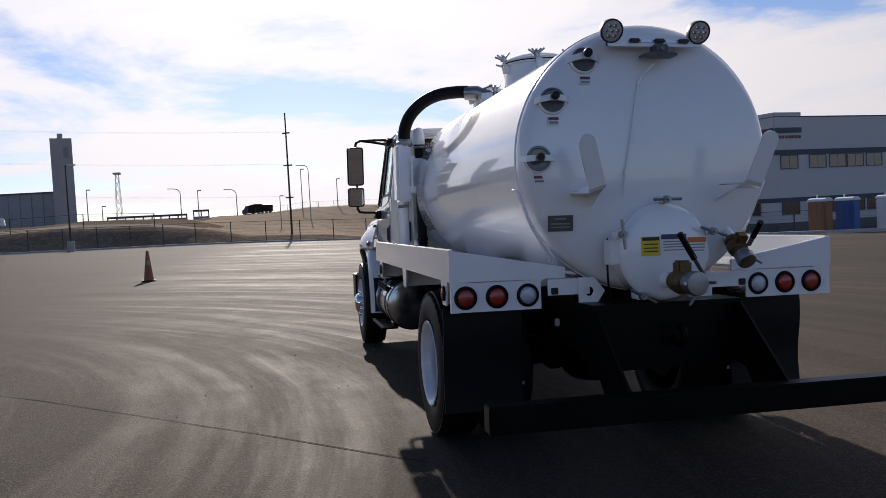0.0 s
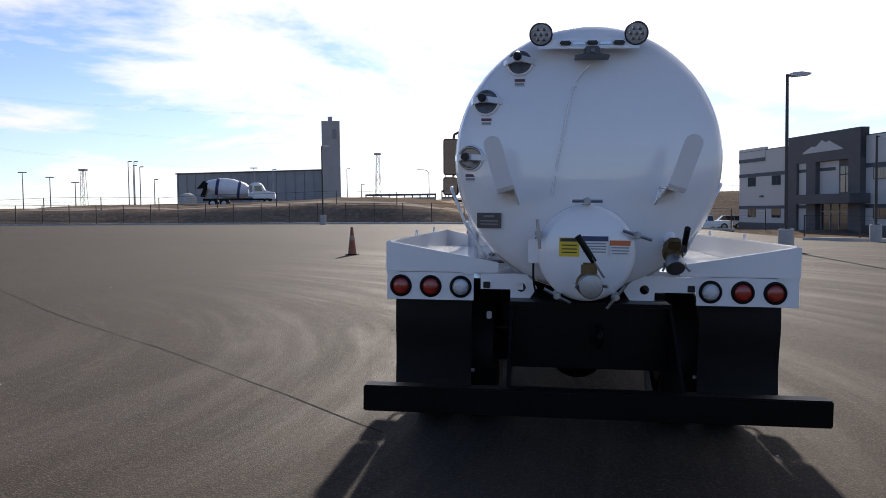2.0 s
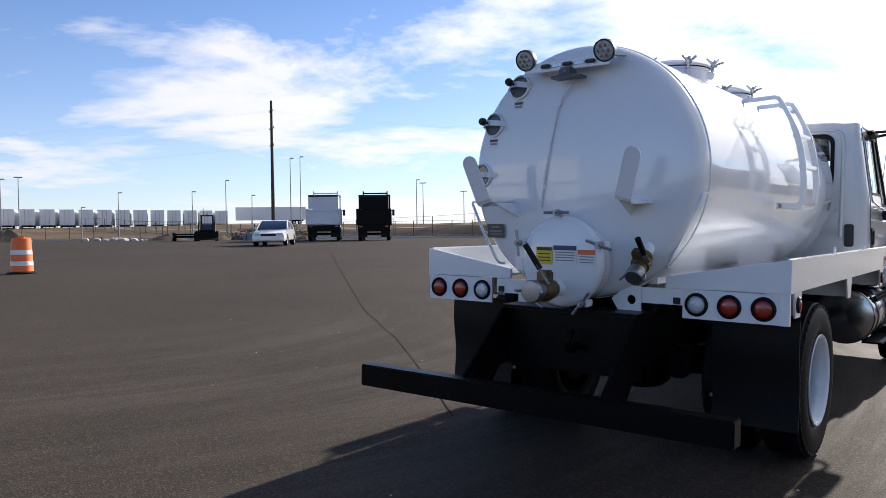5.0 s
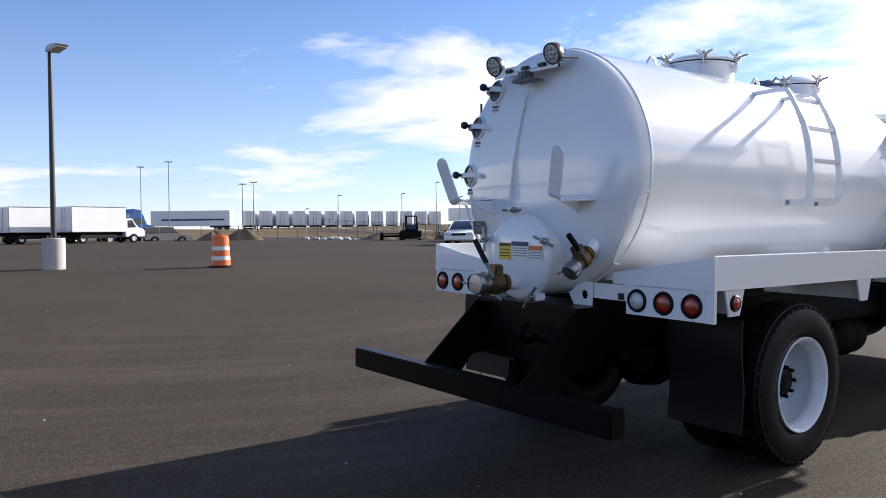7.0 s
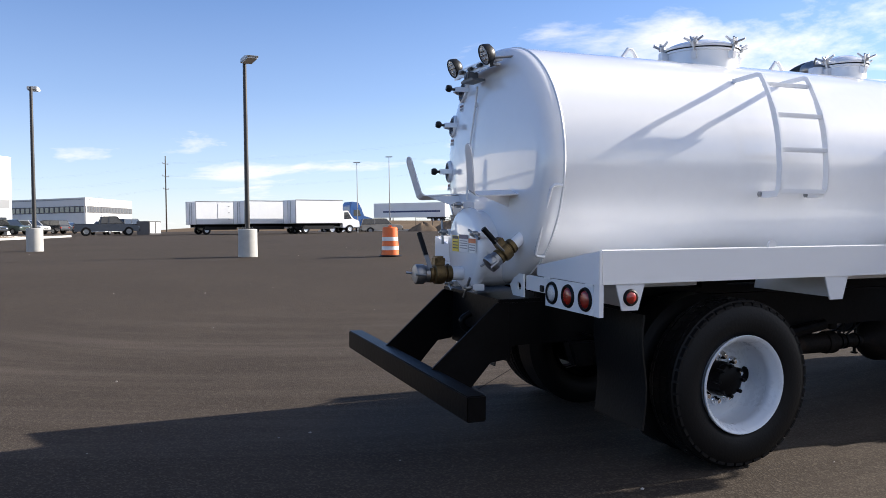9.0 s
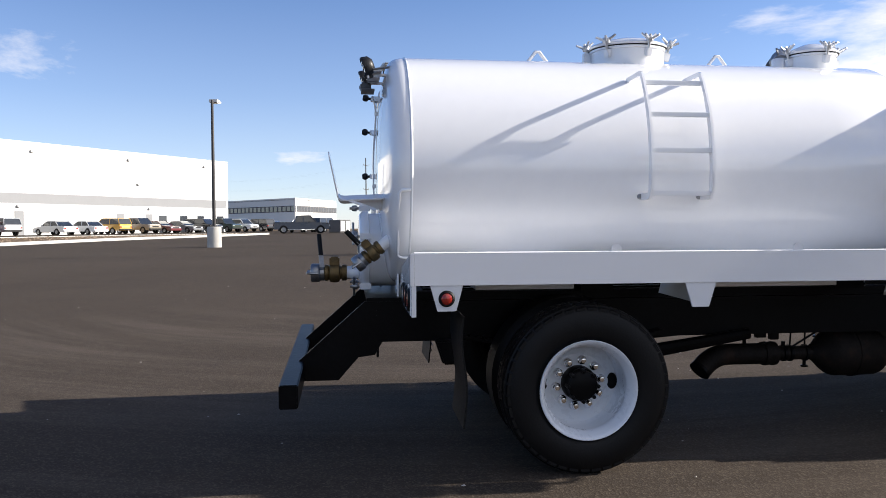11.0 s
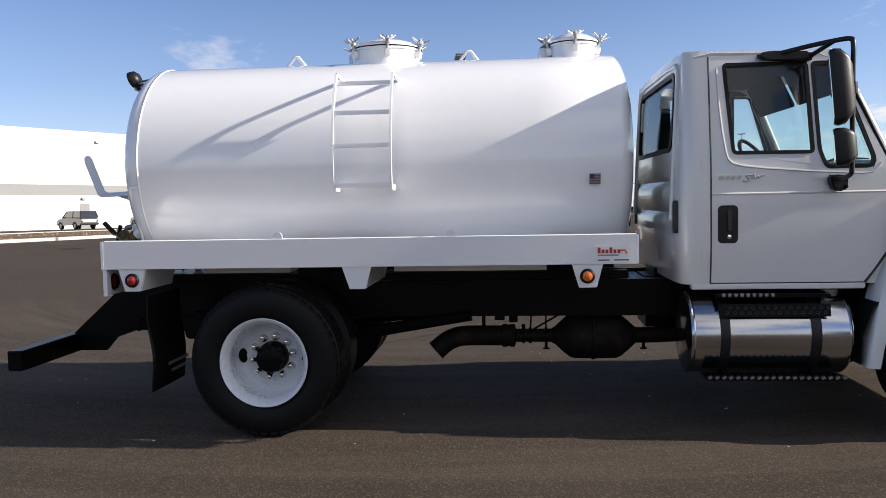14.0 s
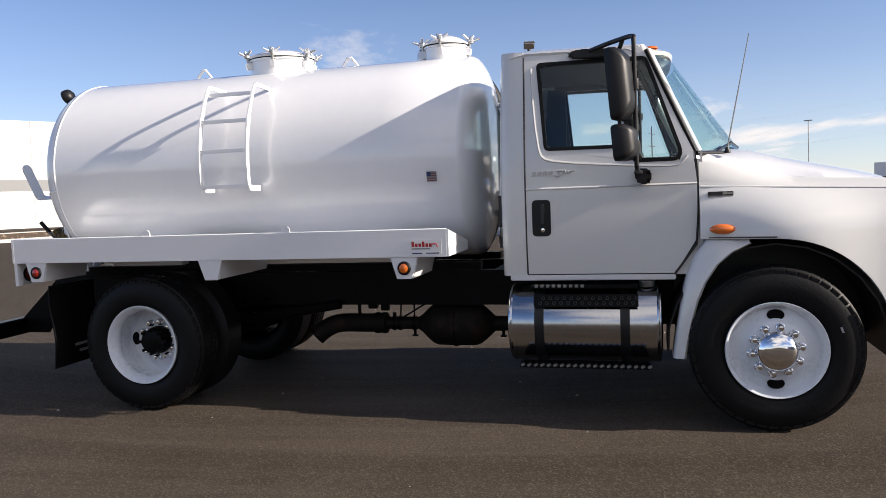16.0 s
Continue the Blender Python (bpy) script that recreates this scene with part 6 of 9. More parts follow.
# ---- pump gear between tank and cab ----
def pump_gear():
    # tall white separator box on the left, black vacuum hose up and over to the tank's valve
    bm = B()
    box(bm, -0.945, -0.805, 2.13, 2.33, 1.60, 2.125, 0.02)
    trap = part("moisture_trap", bm, WHITE, truck, "tall white moisture trap behind the cab")
    bm = B()
    prism(bm, [(-0.80, 1.70), (-0.80, 2.01), (-0.64, 2.01), (-0.58, 1.94), (-0.56, 1.80), (-0.59, 1.67), (-0.77, 1.67)], "y", 2.25, 2.30, 0.012)
    part("trap_side", bm, WHITE, trap)
    part("trap_foot", tube(B(), [(-0.875, 2.24, 0.95), (-0.875, 2.24, 1.62)], 0.05, 14), WHITE, trap, smooth=60)
    part("trap_collar", lathe(B(), [(0.072, 0), (0.078, 0.01), (0.078, 0.04), (0.062, 0.05)], "z", (-0.85, 2.22, 2.115), 20), STEEL, trap, smooth=40)
    part("hinge_rod", tube(B(), [(-0.80, 2.12, 1.70), (-0.80, 2.12, 2.00)], 0.012, 8), WHITE, trap)
    for z in (1.71, 1.99):
        bm = B()
        box(bm, -0.835, -0.77, 2.11, 2.14, z - 0.03, z + 0.03, 0.006)
        part("latch", bm, WHITE, trap)
    part("drain_cock", tube(B(), [(-0.93, 2.20, 1.555), (-0.84, 2.16, 1.56)], 0.014, 8), STEEL, trap)
    pts = [(-0.85, 2.22, 2.09), (-0.85, 2.215, 2.18), (-0.845, 2.18, 2.28), (-0.80, 2.11, 2.39), (-0.70, 2.04, 2.49), (-0.57, 1.97, 2.548), (-0.42, 1.92, 2.566), (-0.31, 1.87, 2.561)]
    part("vacuum_hose", tube(B(), smooth_path(pts, 7), 0.056, 18), RUBBER, truck, "black ribbed vacuum hose", smooth=60)
    bm = tube(B(), [(-0.335, 1.88, 2.551), (-0.23, 1.83, 2.545), (-0.21, 1.82, 2.54), (-0.15, 1.79, 2.51)], [0.062, 0.064, 0.052, 0.056], 18)
    el = part("valve_elbow", bm, STEEL, truck, "steel elbow valve on the tank's top", smooth=40)
    part("neck", tube(B(), [(-0.165, 1.795, 2.53), (-0.15, 1.785, 2.39)], 0.06, 16), TANKWHITE, el, smooth=60)
    part("lever", tube(B(), [(-0.20, 1.80, 2.57), (-0.12, 1.74, 2.60)], 0.008, 6), STEEL, el)
    part("hose_clamp", lathe(B(), [(0.060, -0.015), (0.064, 0), (0.060, 0.015)], "z", (-0.85, 2.22, 2.165), 20), STEEL, el)
    # black riser hose with a white capped elbow, beside the trap
    part("riser_hose", tube(B(), smooth_path([(-0.69, 2.365, 2.17), (-0.685, 2.375, 1.85), (-0.68, 2.372, 1.45), (-0.68, 2.35, 1.15), (-0.68, 2.325, 0.93)], 5), 0.045, 14), RUBBER, truck, "black riser hose behind the tank", smooth=60)
    part("riser_cap", lathe(B(), [(0.05, -0.03), (0.062, -0.025), (0.062, 0.06), (0.055, 0.10), (0.035, 0.13), (0, 0.14)], "z", (-0.69, 2.365, 2.17), 20), WHITE, truck, smooth=50)
    part("riser_band", lathe(B(), [(0.048, -0.012), (0.052, 0), (0.048, 0.012)], "z", (-0.69, 2.368, 2.12), 18), STEEL, truck)
    bm = tube(B(), [(-0.68, 2.26, 1.25), (-0.68, 2.36, 1.245), (-0.68, 2.47, 1.24)], 0.035, 12)
    lathe(bm, [(0.05, -0.03), (0.055, -0.02), (0.055, 0.02), (0.05, 0.03)], "x", (-0.68, 2.355, 1.245), 14)
    part("cross_fitting", bm, BLACKPAINT, truck, smooth=50)


pump_gear()


# ---- ground ----
def lerp_table(x, xs, zs):
    return float(np.interp(x, xs, zs))


def ease(a, b, v):
    u = min(1.0, max(0.0, (v - a) / (b - a)))
    return u * u * (3 - 2 * u)


def lot_z(x, y):
    """Height of the paved lot: it falls from the left to the right."""
    near = lerp_table(x, [-140, -106, -64, -40, -32, -21, -15, -8.5, -3.2, 3.2, 8.5, 32, 140], [1.18, 1.12, 0.98, 0.90, 0.81, 0.68, 0.57, 0.38, 0.215, 0.034, -0.105, -0.53, -0.64])
    far = lerp_table(x, [-140, -64, -32, -18, -8.5, -3.2, 8.5, 20, 32, 140], [0.96, 0.80, 0.61, 0.49, 0.40, 0.30, -0.06, -0.55, -0.75, -0.85])
    w = ease(37, 66, y)
    z = near * (1 - w) + far * w
    # level with the tyres round the truck
    lx, ly = x - 2.05, y - 5.38
    flat = 0.0586 - 0.02445 * lx
    k = 1 - ease(3.7, 9.5, math.hypot(lx, (ly - 1.0) * 0.6))
    return z * (1 - k) + flat * k


def sheet(bm, xs, ys, zf):
    V = [[bm.verts.new((x, y, zf(x, y))) for x in xs] for y in ys]
    for i in range(len(ys) - 1):
        for k in range(len(xs) - 1):
            bm.faces.new((V[i][k], V[i][k + 1], V[i + 1][k + 1], V[i + 1][k]))
    return bm


LOT_FRONT = lambda x: 71 + 0.05 * x


def land_z(x, y):
    """The open land: just under the lot, rising to the berm ahead and to the yards on the far left."""
    z = lot_z(max(-120, min(x, 120)), max(-120, min(y, 120))) - 0.25
    ahead = y - LOT_FRONT(x)
    side = ease(26, 14, x)
    if ahead > 0:
        z += 0.27 * ease(0, 0.6, ahead)
        bump = 0.16 * math.sin(x * 0.23) + 0.1 * math.sin(x * 0.61 + 1)
        edge = -4 - 10 * min(1.0, ahead / 85)
        tan = ease(edge - 5, edge, x)
        z += side * (0.70 * ease(0.8, 5.0, ahead) + 0.30 * ease(4.5, 15, ahead)) * ((2.55 + bump - 0.022 * abs(x + 15)) * (1 - tan) + 0.7 * tan * ease(10, 2, x))
        z += side * ease(14, 40, ahead) * 0.35 * (1 - tan)
        z += ease(4 + 28 * ease(-2, 9, x), 85, ahead) * tan * ease(120, 70, x) * (3.0 + 2.3 * ease(-8, 14, x))
        z -= 0.6 * ease(2, 14, ahead) * ease(62, 42, ahead) * ease(6, 16, x)
    if x < -80:
        z += ease(-80, -135, x) * 1.9 * ease(10, 40, y)
    return z


xs = [-3000, -1500, -800, -500, -350, -250, -200, -160] + [-140 + 4 * k for k in range(66)] + [130, 160, 200, 300, 500, 900, 1800, 3000]
ysg = [-3000, -1500, -700, -350, -200, -140] + [-100 + 5 * k for k in range(32)] + [62 + 1.5 * k for k in range(64)] + [165, 180, 220, 300, 450, 800, 1500, 3000]
bm = sheet(B(), xs, ysg, land_z)
for f in bm.faces:
    c = f.calc_center_median()
    ahead = c.y - LOT_FRONT(c.x)
    if 7.5 < ahead < 85 and -6 - 10 * ahead / 85 < c.x < 9 + 0.12 * ahead:
        f.material_index = 1
    elif 6.0 < ahead < 9.6 and -130 < c.x < -8:
        f.material_index = 3
    elif (-0.5 < ahead < 14 and -130 < c.x < 40) or (14 <= ahead < 90 and 9 < c.x < 80):
        f.material_index = 2
ground = part("ground", bm, [DIRT, DRYGRASS, BERMSOIL, ROADDIRT], smooth=180)
tagged(ground, "bare brown earth, dry grass bank and low berm running to the horizon", "ground", kind="structure")
lxs = [-130, -110, -90, -75, -60, -50] + [-42 + 3 * k for k in range(10)] + [-13 + 1.0 * k for k in range(25)] + [14, 17, 20, 23, 26, 30, 36, 44, 54]
lys = [-110, -80, -60, -45, -35, -28] + [-22 + 3 * k for k in range(5)] + [-8 + 1.0 * k for k in range(26)] + [20, 23, 26, 30, 34, 38, 42, 47, 52, 57, 62, 71]


def lot_sheet():
    bm = B()
    V = {}
    for j, y in enumerate(lys):
        for i, x in enumerate(lxs):
            yy = y if y < 71 else LOT_FRONT(x)
            V[i, j] = bm.verts.new((x, yy, lot_z(x, yy)))
    for j in range(len(lys) - 1):
        for i in range(len(lxs) - 1):
            cx, cy = (lxs[i] + lxs[i + 1]) / 2, (lys[j] + lys[j + 1]) / 2
            # the lot ends at the office's frontage on the right
            if cx > 16 and cy > 44 - (cx - 16) * 0.30:
                continue
            bm.faces.new((V[i, j], V[i + 1, j], V[i + 1, j + 1], V[i, j + 1]))
    return bm


lot = part("pavement", lot_sheet(), ASPHALT, smooth=180)
tagged(lot, "dark asphalt lot with faint tyre marks and loose grit", "asphalt", kind="structure")

# paving seam and other long joints in the asphalt
def seam(pts, w, name="paving_seam"):
    bm = B()
    rng = random.Random(5)
    P = []
    for (x0, y0), (x1, y1) in zip(pts, pts[1:]):
        n = max(2, int(math.hypot(x1 - x0, y1 - y0) / 0.35))
        P += [(x0 + (x1 - x0) * k / n, y0 + (y1 - y0) * k / n) for k in range(n)]
    rows = []
    for k, (x, y) in enumerate(P):
        a, b = P[min(k + 1, len(P) - 1)], P[max(k - 1, 0)]
        d = Vector((a[0] - b[0], a[1] - b[1])).normalized()
        jx, ww = rng.uniform(-0.007, 0.007), w * rng.uniform(0.6, 1.25)
        c = Vector((x - d.y * jx, y + d.x * jx))
        l, r = c + Vector((-d.y, d.x)) * ww, c - Vector((-d.y, d.x)) * ww
        rows.append([(l.x, l.y, lot_z(l.x, l.y) + 0.004), (r.x, r.y, lot_z(r.x, r.y) + 0.004)])
    ob = part(name, loft(bm, rows), SEAMTAR)
    return tagged(ob, "dark open joint in the asphalt", "paving joint", kind="structure")


SEAMTAR = mat("seam_tar", (0.006, 0.005, 0.0045), 0.95, var=0.5, scale=3, fine=40, spec=0.08)
seam([(0.75, 4.75), (0.02, 5.45), (-1.0, 6.39), (-2.3, 7.55), (-4.33, 9.18), (-5.15, 9.9), (-14.06, 18.1), (-30, 33)], 0.005)
seam([(10.1, 30), (10.52, 21.6), (10.77, 17.2), (11.1, 12)], 0.010)


def grit():
    """Loose pale stones on the lot."""
    bm = B()
    rng = random.Random(11)
    for k in range(230):
        r = 2.0 + 26 * rng.random() ** 1.6
        a = rng.uniform(0, 2 * math.pi)
        x, y = 0.5 + r * math.cos(a), 5 + r * math.sin(a)
        s = rng.uniform(0.004, 0.013) * (1 + r * 0.03)
        z = lot_z(x, y)
        v = [bm.verts.new((x + s * rng.uniform(0.6, 1.3) * dx, y + s * rng.uniform(0.6, 1.3) * dy, z + h)) for dx, dy, h in ((1, 0, 0), (0, 1, 0), (-1, 0, 0), (0, -1, 0), (0.1, 0.1, s * 0.8))]
        for i in range(4):
            bm.faces.new((v[i], v[(i + 1) % 4], v[4]))
    return tagged(part("grit", bm, GRITSTONE), "loose pale stones scattered on the asphalt", "gravel", kind="stuff")


GRITSTONE = mat("pale_stone", (0.38, 0.35, 0.31), 0.8, var=0.25)
grit()


# ---- small things on the lot ----
def on_lot(x, y, turn=0.0):
    return pose(x, y, lot_z(x, y), 0, 0, turn)


def on_land(x, y, turn=0.0):
    return pose(x, y, land_z(x, y), 0, 0, turn)


def traffic_cone(x, y):
    c = thing("traffic_cone", on_lot(x, y), "orange traffic cone on a square black base", "traffic cone")
    bm = B()
    box(bm, -0.18, 0.18, -0.18, 0.18, 0, 0.035, 0.01)
    part("base", bm, RUBBER, c)
    part("cone", lathe(B(), [(0.145, 0.035), (0.135, 0.06), (0.038, 0.86), (0.032, 0.88), (0.02, 0.88)], "z", (0, 0, 0), 28), CONEORANGE, c, smooth=40)
    part("collar", lathe(B(), [(0.088, 0.46), (0.089, 0.463), (0.072, 0.60), (0.0705, 0.597)], "z", (0, 0, 0), 28), CONEBAND, c, smooth=40)


# cone colours are darkened to carry the shade of its backlit side
CONEORANGE = mat("shaded_orange_plastic", (0.27, 0.085, 0.04), 0.6, var=0.2, scale=5, fine=40)
CONEBAND = mat("shaded_cone_collar", (0.34, 0.25, 0.19), 0.6, var=0.2)
traffic_cone(-4.0, 23.66)


def barrel(x, y, group=""):
    b = thing("traffic_barrel", on_lot(x, y), "orange and white banded traffic barrel with a rubber base", "traffic barrel", group)
    part("base", lathe(B(), [(0.36, 0), (0.36, 0.03), (0.27, 0.06), (0, 0.06)], "z", (0, 0, 0), 32), RUBBER, b, smooth=40)
    hs = [(0.05, 0.20, ORANGE), (0.20, 0.32, REFLECT), (0.32, 0.48, ORANGE), (0.48, 0.60, REFLECT), (0.60, 0.88, ORANGE)]
    for k, (h0, h1, mt) in enumerate(hs):
        r0, r1 = 0.275 - 0.055 * h0, 0.275 - 0.055 * h1
        part("band", lathe(B(), [(r0 - 0.012, h0), (r0, h0 + 0.006), (r1, h1 - 0.006), (r1 - 0.012, h1)], "z", (0, 0, 0), 32), mt, b, smooth=40)
    bm = lathe(B(), [(0.226, 0.88), (0.20, 0.905), (0.0, 0.91)], "z", (0, 0, 0), 32)
    part("top", bm, ORANGE, b, smooth=40)
    bm = B()
    box(bm, -0.13, 0.13, -0.02, 0.02, 0.90, 0.96, 0.012)
    part("grip", bm, ORANGE, b)


barrel(-16.17, 9.15)


def lamp_post(x, y, height, turn=0.0, base=True, twin=False, arm=0.5, material=None, z=None, thick=1.0):
    m = on_lot(x, y, turn) if z is None else pose(x, y, z, 0, 0, turn)
    p = thing("lamp_post", m, "dark square-headed lot lamp on a tall pole" + (" with concrete foot" if base else ""), "street lamp")
    mt = material or POLE
    z0 = 0.0
    if base:
        part("concrete_foot", lathe(B(), [(0.29, 0), (0.29, 0.84), (0.27, 0.86), (0, 0.86)], "z", (0, 0, 0), 32), CONCRETE, p, "pale concrete foot", smooth=40)
        bm = B()
        box(bm, -0.14, 0.14, -0.14, 0.14, 0.86, 0.885, 0.004)
        part("base_plate", bm, mt, p)
        for sx in (-1, 1):
            for sy in (-1, 1):
                part("anchor_bolt", tube(B(), [(sx * 0.11, sy * 0.11, 0.86), (sx * 0.11, sy * 0.11, 0.93)], 0.012, 6), STEEL, p)
        z0 = 0.885
    part("pole", tube(B(), [(0, 0, z0), (0, 0, height)], [0.075 * thick, 0.055 * thick], 12), mt, p, smooth=60)
    for s in ((-1, 1) if twin else (1,)):
        part("arm", tube(B(), [(0, 0, height - 0.07), (s * arm * 0.6, 0, height - 0.03)], 0.03 * thick, 8), mt, p)
        bm = B()
        prism(bm, [(s * 0.12, height - 0.08), (s * (arm + 0.35), height - 0.015), (s * (arm + 0.38), height + 0.03), (s * 0.5, height + 0.085), (s * 0.15, height + 0.05)], "y", -0.17 * thick, 0.17 * thick, 0.012)
        hd = part("lamp_head", bm, LAMPHEAD, p)
        bm = B()
        prism(bm, [(s * 0.22, height - 0.098), (s * (arm + 0.33), height - 0.042), (s * (arm + 0.33), height - 0.014), (s * 0.22, height - 0.068)], "y", -0.15 * thick, 0.15 * thick)
        part("lens", bm, LAMPLENS, p)
    return p


lamp_post(-17.9, 5.1, 5.98, 10)
lamp_post(-25.87, -1.69, 6.1, 175)
lamp_post(11.25, 31.2, 6.75, 10)
lamp_post(18.92, 42.19, 5.4, 10, z=-0.3, arm=0.3)
lamp_post(-17.07, 67.2, 6.9, 0, arm=0.4)
lamp_post(12.03, 94.2, 5.6, 0, base=False, twin=True, z=land_z(12.03, 94.2))


def skyline_pole(bearing, cx, cy, d, top, twin=False, curved=False, material=None):
    """A far pole: from a place (cx, cy), at a bearing and a distance, its top at a height above that place."""
    x, y = cx + d * math.sin(radians(bearing)), cy + d * math.cos(radians(bearing))
    z = land_z(x, y)
    k = d / 110
    p = thing("far_lamp_post", pose(x, y, z - 0.2, 0, 0, -bearing), "thin grey lamp post far off", "street lamp", "far lamp posts")
    H = top - z + 0.2
    mt = material or GALVPOLE
    part("pole", tube(B(), [(0, 0, 0), (0, 0, H)], [0.075 * k, 0.045 * k], 8), mt, p)
    if curved:
        part("arm", tube(B(), smooth_path([(0, 0, H), (-0.4 * k, 0, H + 0.5 * k), (-1.6 * k, 0, H + 0.6 * k)]), 0.05 * k, 6), mt, p)
    else:
        for s in ((-1, 1) if twin else (1,)):
            bm = B()
            box(bm, min(0, s * 0.48 * k), max(0, s * 0.48 * k), -0.15 * k, 0.15 * k, H - 0.05 * k, H + 0.07 * k, 0.02 * k)
            part("lamp_head", bm, mt, p)


RAD = lambda e: math.tan(radians(e))
for b, e, d, tw, cv in ((-13.1, 3.1, 130, 0, 0), (-7.2, 2.68, 140, 0, 1), (-6.05, 2.8, 150, 0, 0), (-3.46, 2.48, 150, 0, 1), (-0.47, 2.17, 92, 0, 0), (1.63, 3.97, 120, 0, 1), (3.6, 3.19, 150, 0, 0)):
    skyline_pole(b, 0, 0, d, 1.6 + d * RAD(e), tw, cv)
for b, e, d, tw, cv in ((-28.1, 3.58, 130, 0, 0), (-27.75, 3.23, 135, 0, 0), (-20.2, 3.17, 140, 1, 0), (-18.9, 3.07, 145, 0, 0), (-12.66, 1.97, 160, 0, 0)):
    skyline_pole(b, 1.36, -0.33, d, 1.6 + d * RAD(e), tw, cv)
for b, e, d, tw, cv in ((-47.9, 5.28, 95, 0, 0), (-47.2, 5.38, 96, 0, 0), (-50.7, 2.65, 110, 0, 0), (-38.9, 3.67, 110, 0, 0), (-38.4, 3.43, 105, 1, 0), (-35.5, 2.79, 120, 1, 0), (-33.9, 2.49, 130, 1, 0), (-32.4, 2.16, 135, 1, 0), (-29.2, 3.57, 120, 0, 0), (-28.9, 3.31, 118, 0, 0), (-27.5, 2.37, 140, 0, 0), (-0.2, 3.99, 140, 0, 0)):
    skyline_pole(b, 3.14, -0.35, d, 1.57 + d * RAD(e), tw, cv)
for b, e, d, tw, cv in ((-74.2, 4.72, 80, 1, 0), (-72.4, 5.1, 150, 1, 0), (-67.5, 3.62, 130, 1, 0), (-66.75, 3.75, 90, 1, 0), (-63.1, 1.86, 95, 0, 0), (-60.8, 2.82, 100, 0, 0), (-56.2, 2.91, 88, 0, 0), (-53.7, 3.7, 120, 0, 0)):
    skyline_pole(b, 5.76, 0.75, d, 1.49 + d * RAD(e), tw, cv)


def lattice_tower(bearing, cx, cy, d, top):
    x, y = cx + d * math.sin(radians(bearing)), cy + d * math.cos(radians(bearing))
    z = land_z(x, y)
    t = thing("lattice_tower", pose(x, y, z - 0.3), "thin steel lattice tower with a lit head far off", "tower")
    H = top - z + 0.3
    w = 0.8
    for sx in (-1, 1):
        for sy in (-1, 1):
            part("leg", tube(B(), [(sx * w, sy * w, 0), (sx * w * 0.45, sy * w * 0.45, H)], 0.06, 6), GALVPOLE, t)
    for k in range(7):
        h0, h1 = H * k / 7, H * (k + 1) / 7
        f0, f1 = w * (1 - 0.55 * k / 7), w * (1 - 0.55 * (k + 1) / 7)
        part("brace", tube(B(), [(-f0, -f0, h0), (f1, -f1, h1)], 0.05, 5), GALVPOLE, t)
        part("brace", tube(B(), [(f0, -f0, h0), (-f1, -f1, h1)], 0.05, 5), GALVPOLE, t)
    bm = B()
    box(bm, -0.9, 0.9, -0.8, 0.8, H - 0.5, H, 0.08)
    part("head", bm, GALVPOLE, t)


lattice_tower(-11.3, 0.6, -0.2, 220, 1.6 + 220 * RAD(4.2))
lattice_tower(-31.7, 3.14, -0.35, 230, 1.57 + 230 * RAD(3.05))


def power_pole(x, y, z, top, reach=1.0, r=0.2):
    p = thing("power_pole", pose(x, y, z), "tall dark wooden power pole with cross arms", "utility pole", "power poles")
    part("pole", tube(B(), [(0, 0, 0), (0, 0, top - z)], [r, r * 0.6], 10), WOODPOLE, p, smooth=60)
    if reach:
        for k, w in enumerate((reach, 1.2 * reach, reach)):
            h = top - z - 2.0 - 3.2 * k
            part("cross_arm", tube(B(), [(-w, 0.4 * w, h), (w, -0.4 * w, h)], 0.07, 6), WOODPOLE, p)
            for s in (-1, 1) if reach > 0.5 else ():
                part("insulator", lathe(B(), [(0.06, 0), (0.09, 0.1), (0.06, 0.2), (0.09, 0.3), (0, 0.35)], "z", (s * w * 0.95, -s * w * 0.38, h), 8), GALVPOLE, p)
    return p


PP = [(0.32, 80.0, 1.6 + 80 * RAD(7.99)), (-110.7, 97.3, 1.57 + 150 * RAD(9.3)), (-205.0, 7.6, 1.49 + 212 * RAD(5.05)), (-290.0, -60.0, 22.0)]
for k, (x, y, top) in enumerate(PP):
    power_pole(x, y, land_z(x, y) - 0.3, top, (0.35, 1.0, 1.7, 1.0)[k], 0.11 if k == 0 else 0.36 if k == 1 else 0.2)


def wires():
    order = list(zip(PP, (0.35, 1.0, 1.7, 1.0)))
    for k, w in enumerate((1.0, 1.2, 1.0)):
        for s in (-1, 1):
            bm = B()
            for (a, ra), (b, rb) in zip(order, order[1:]):
                pa = Vector((a[0] + s * ra * w * 0.95, a[1] - s * ra * w * 0.38, a[2] - 2.0 - 3.2 * k + 0.1))
                pb = Vector((b[0] + s * rb * w * 0.95, b[1] - s * rb * w * 0.38, b[2] - 2.0 - 3.2 * k + 0.1))
                pts = [pa.lerp(pb, u / 12) - Vector((0, 0, 2.4 * 4 * (u / 12) * (1 - u / 12))) for u in range(13)]
                tube(bm, pts, 0.004, 4)
            tagged(part("power_line", bm, WIRE), "thin sagging power line between wooden poles", "power line", "power lines")


wires()


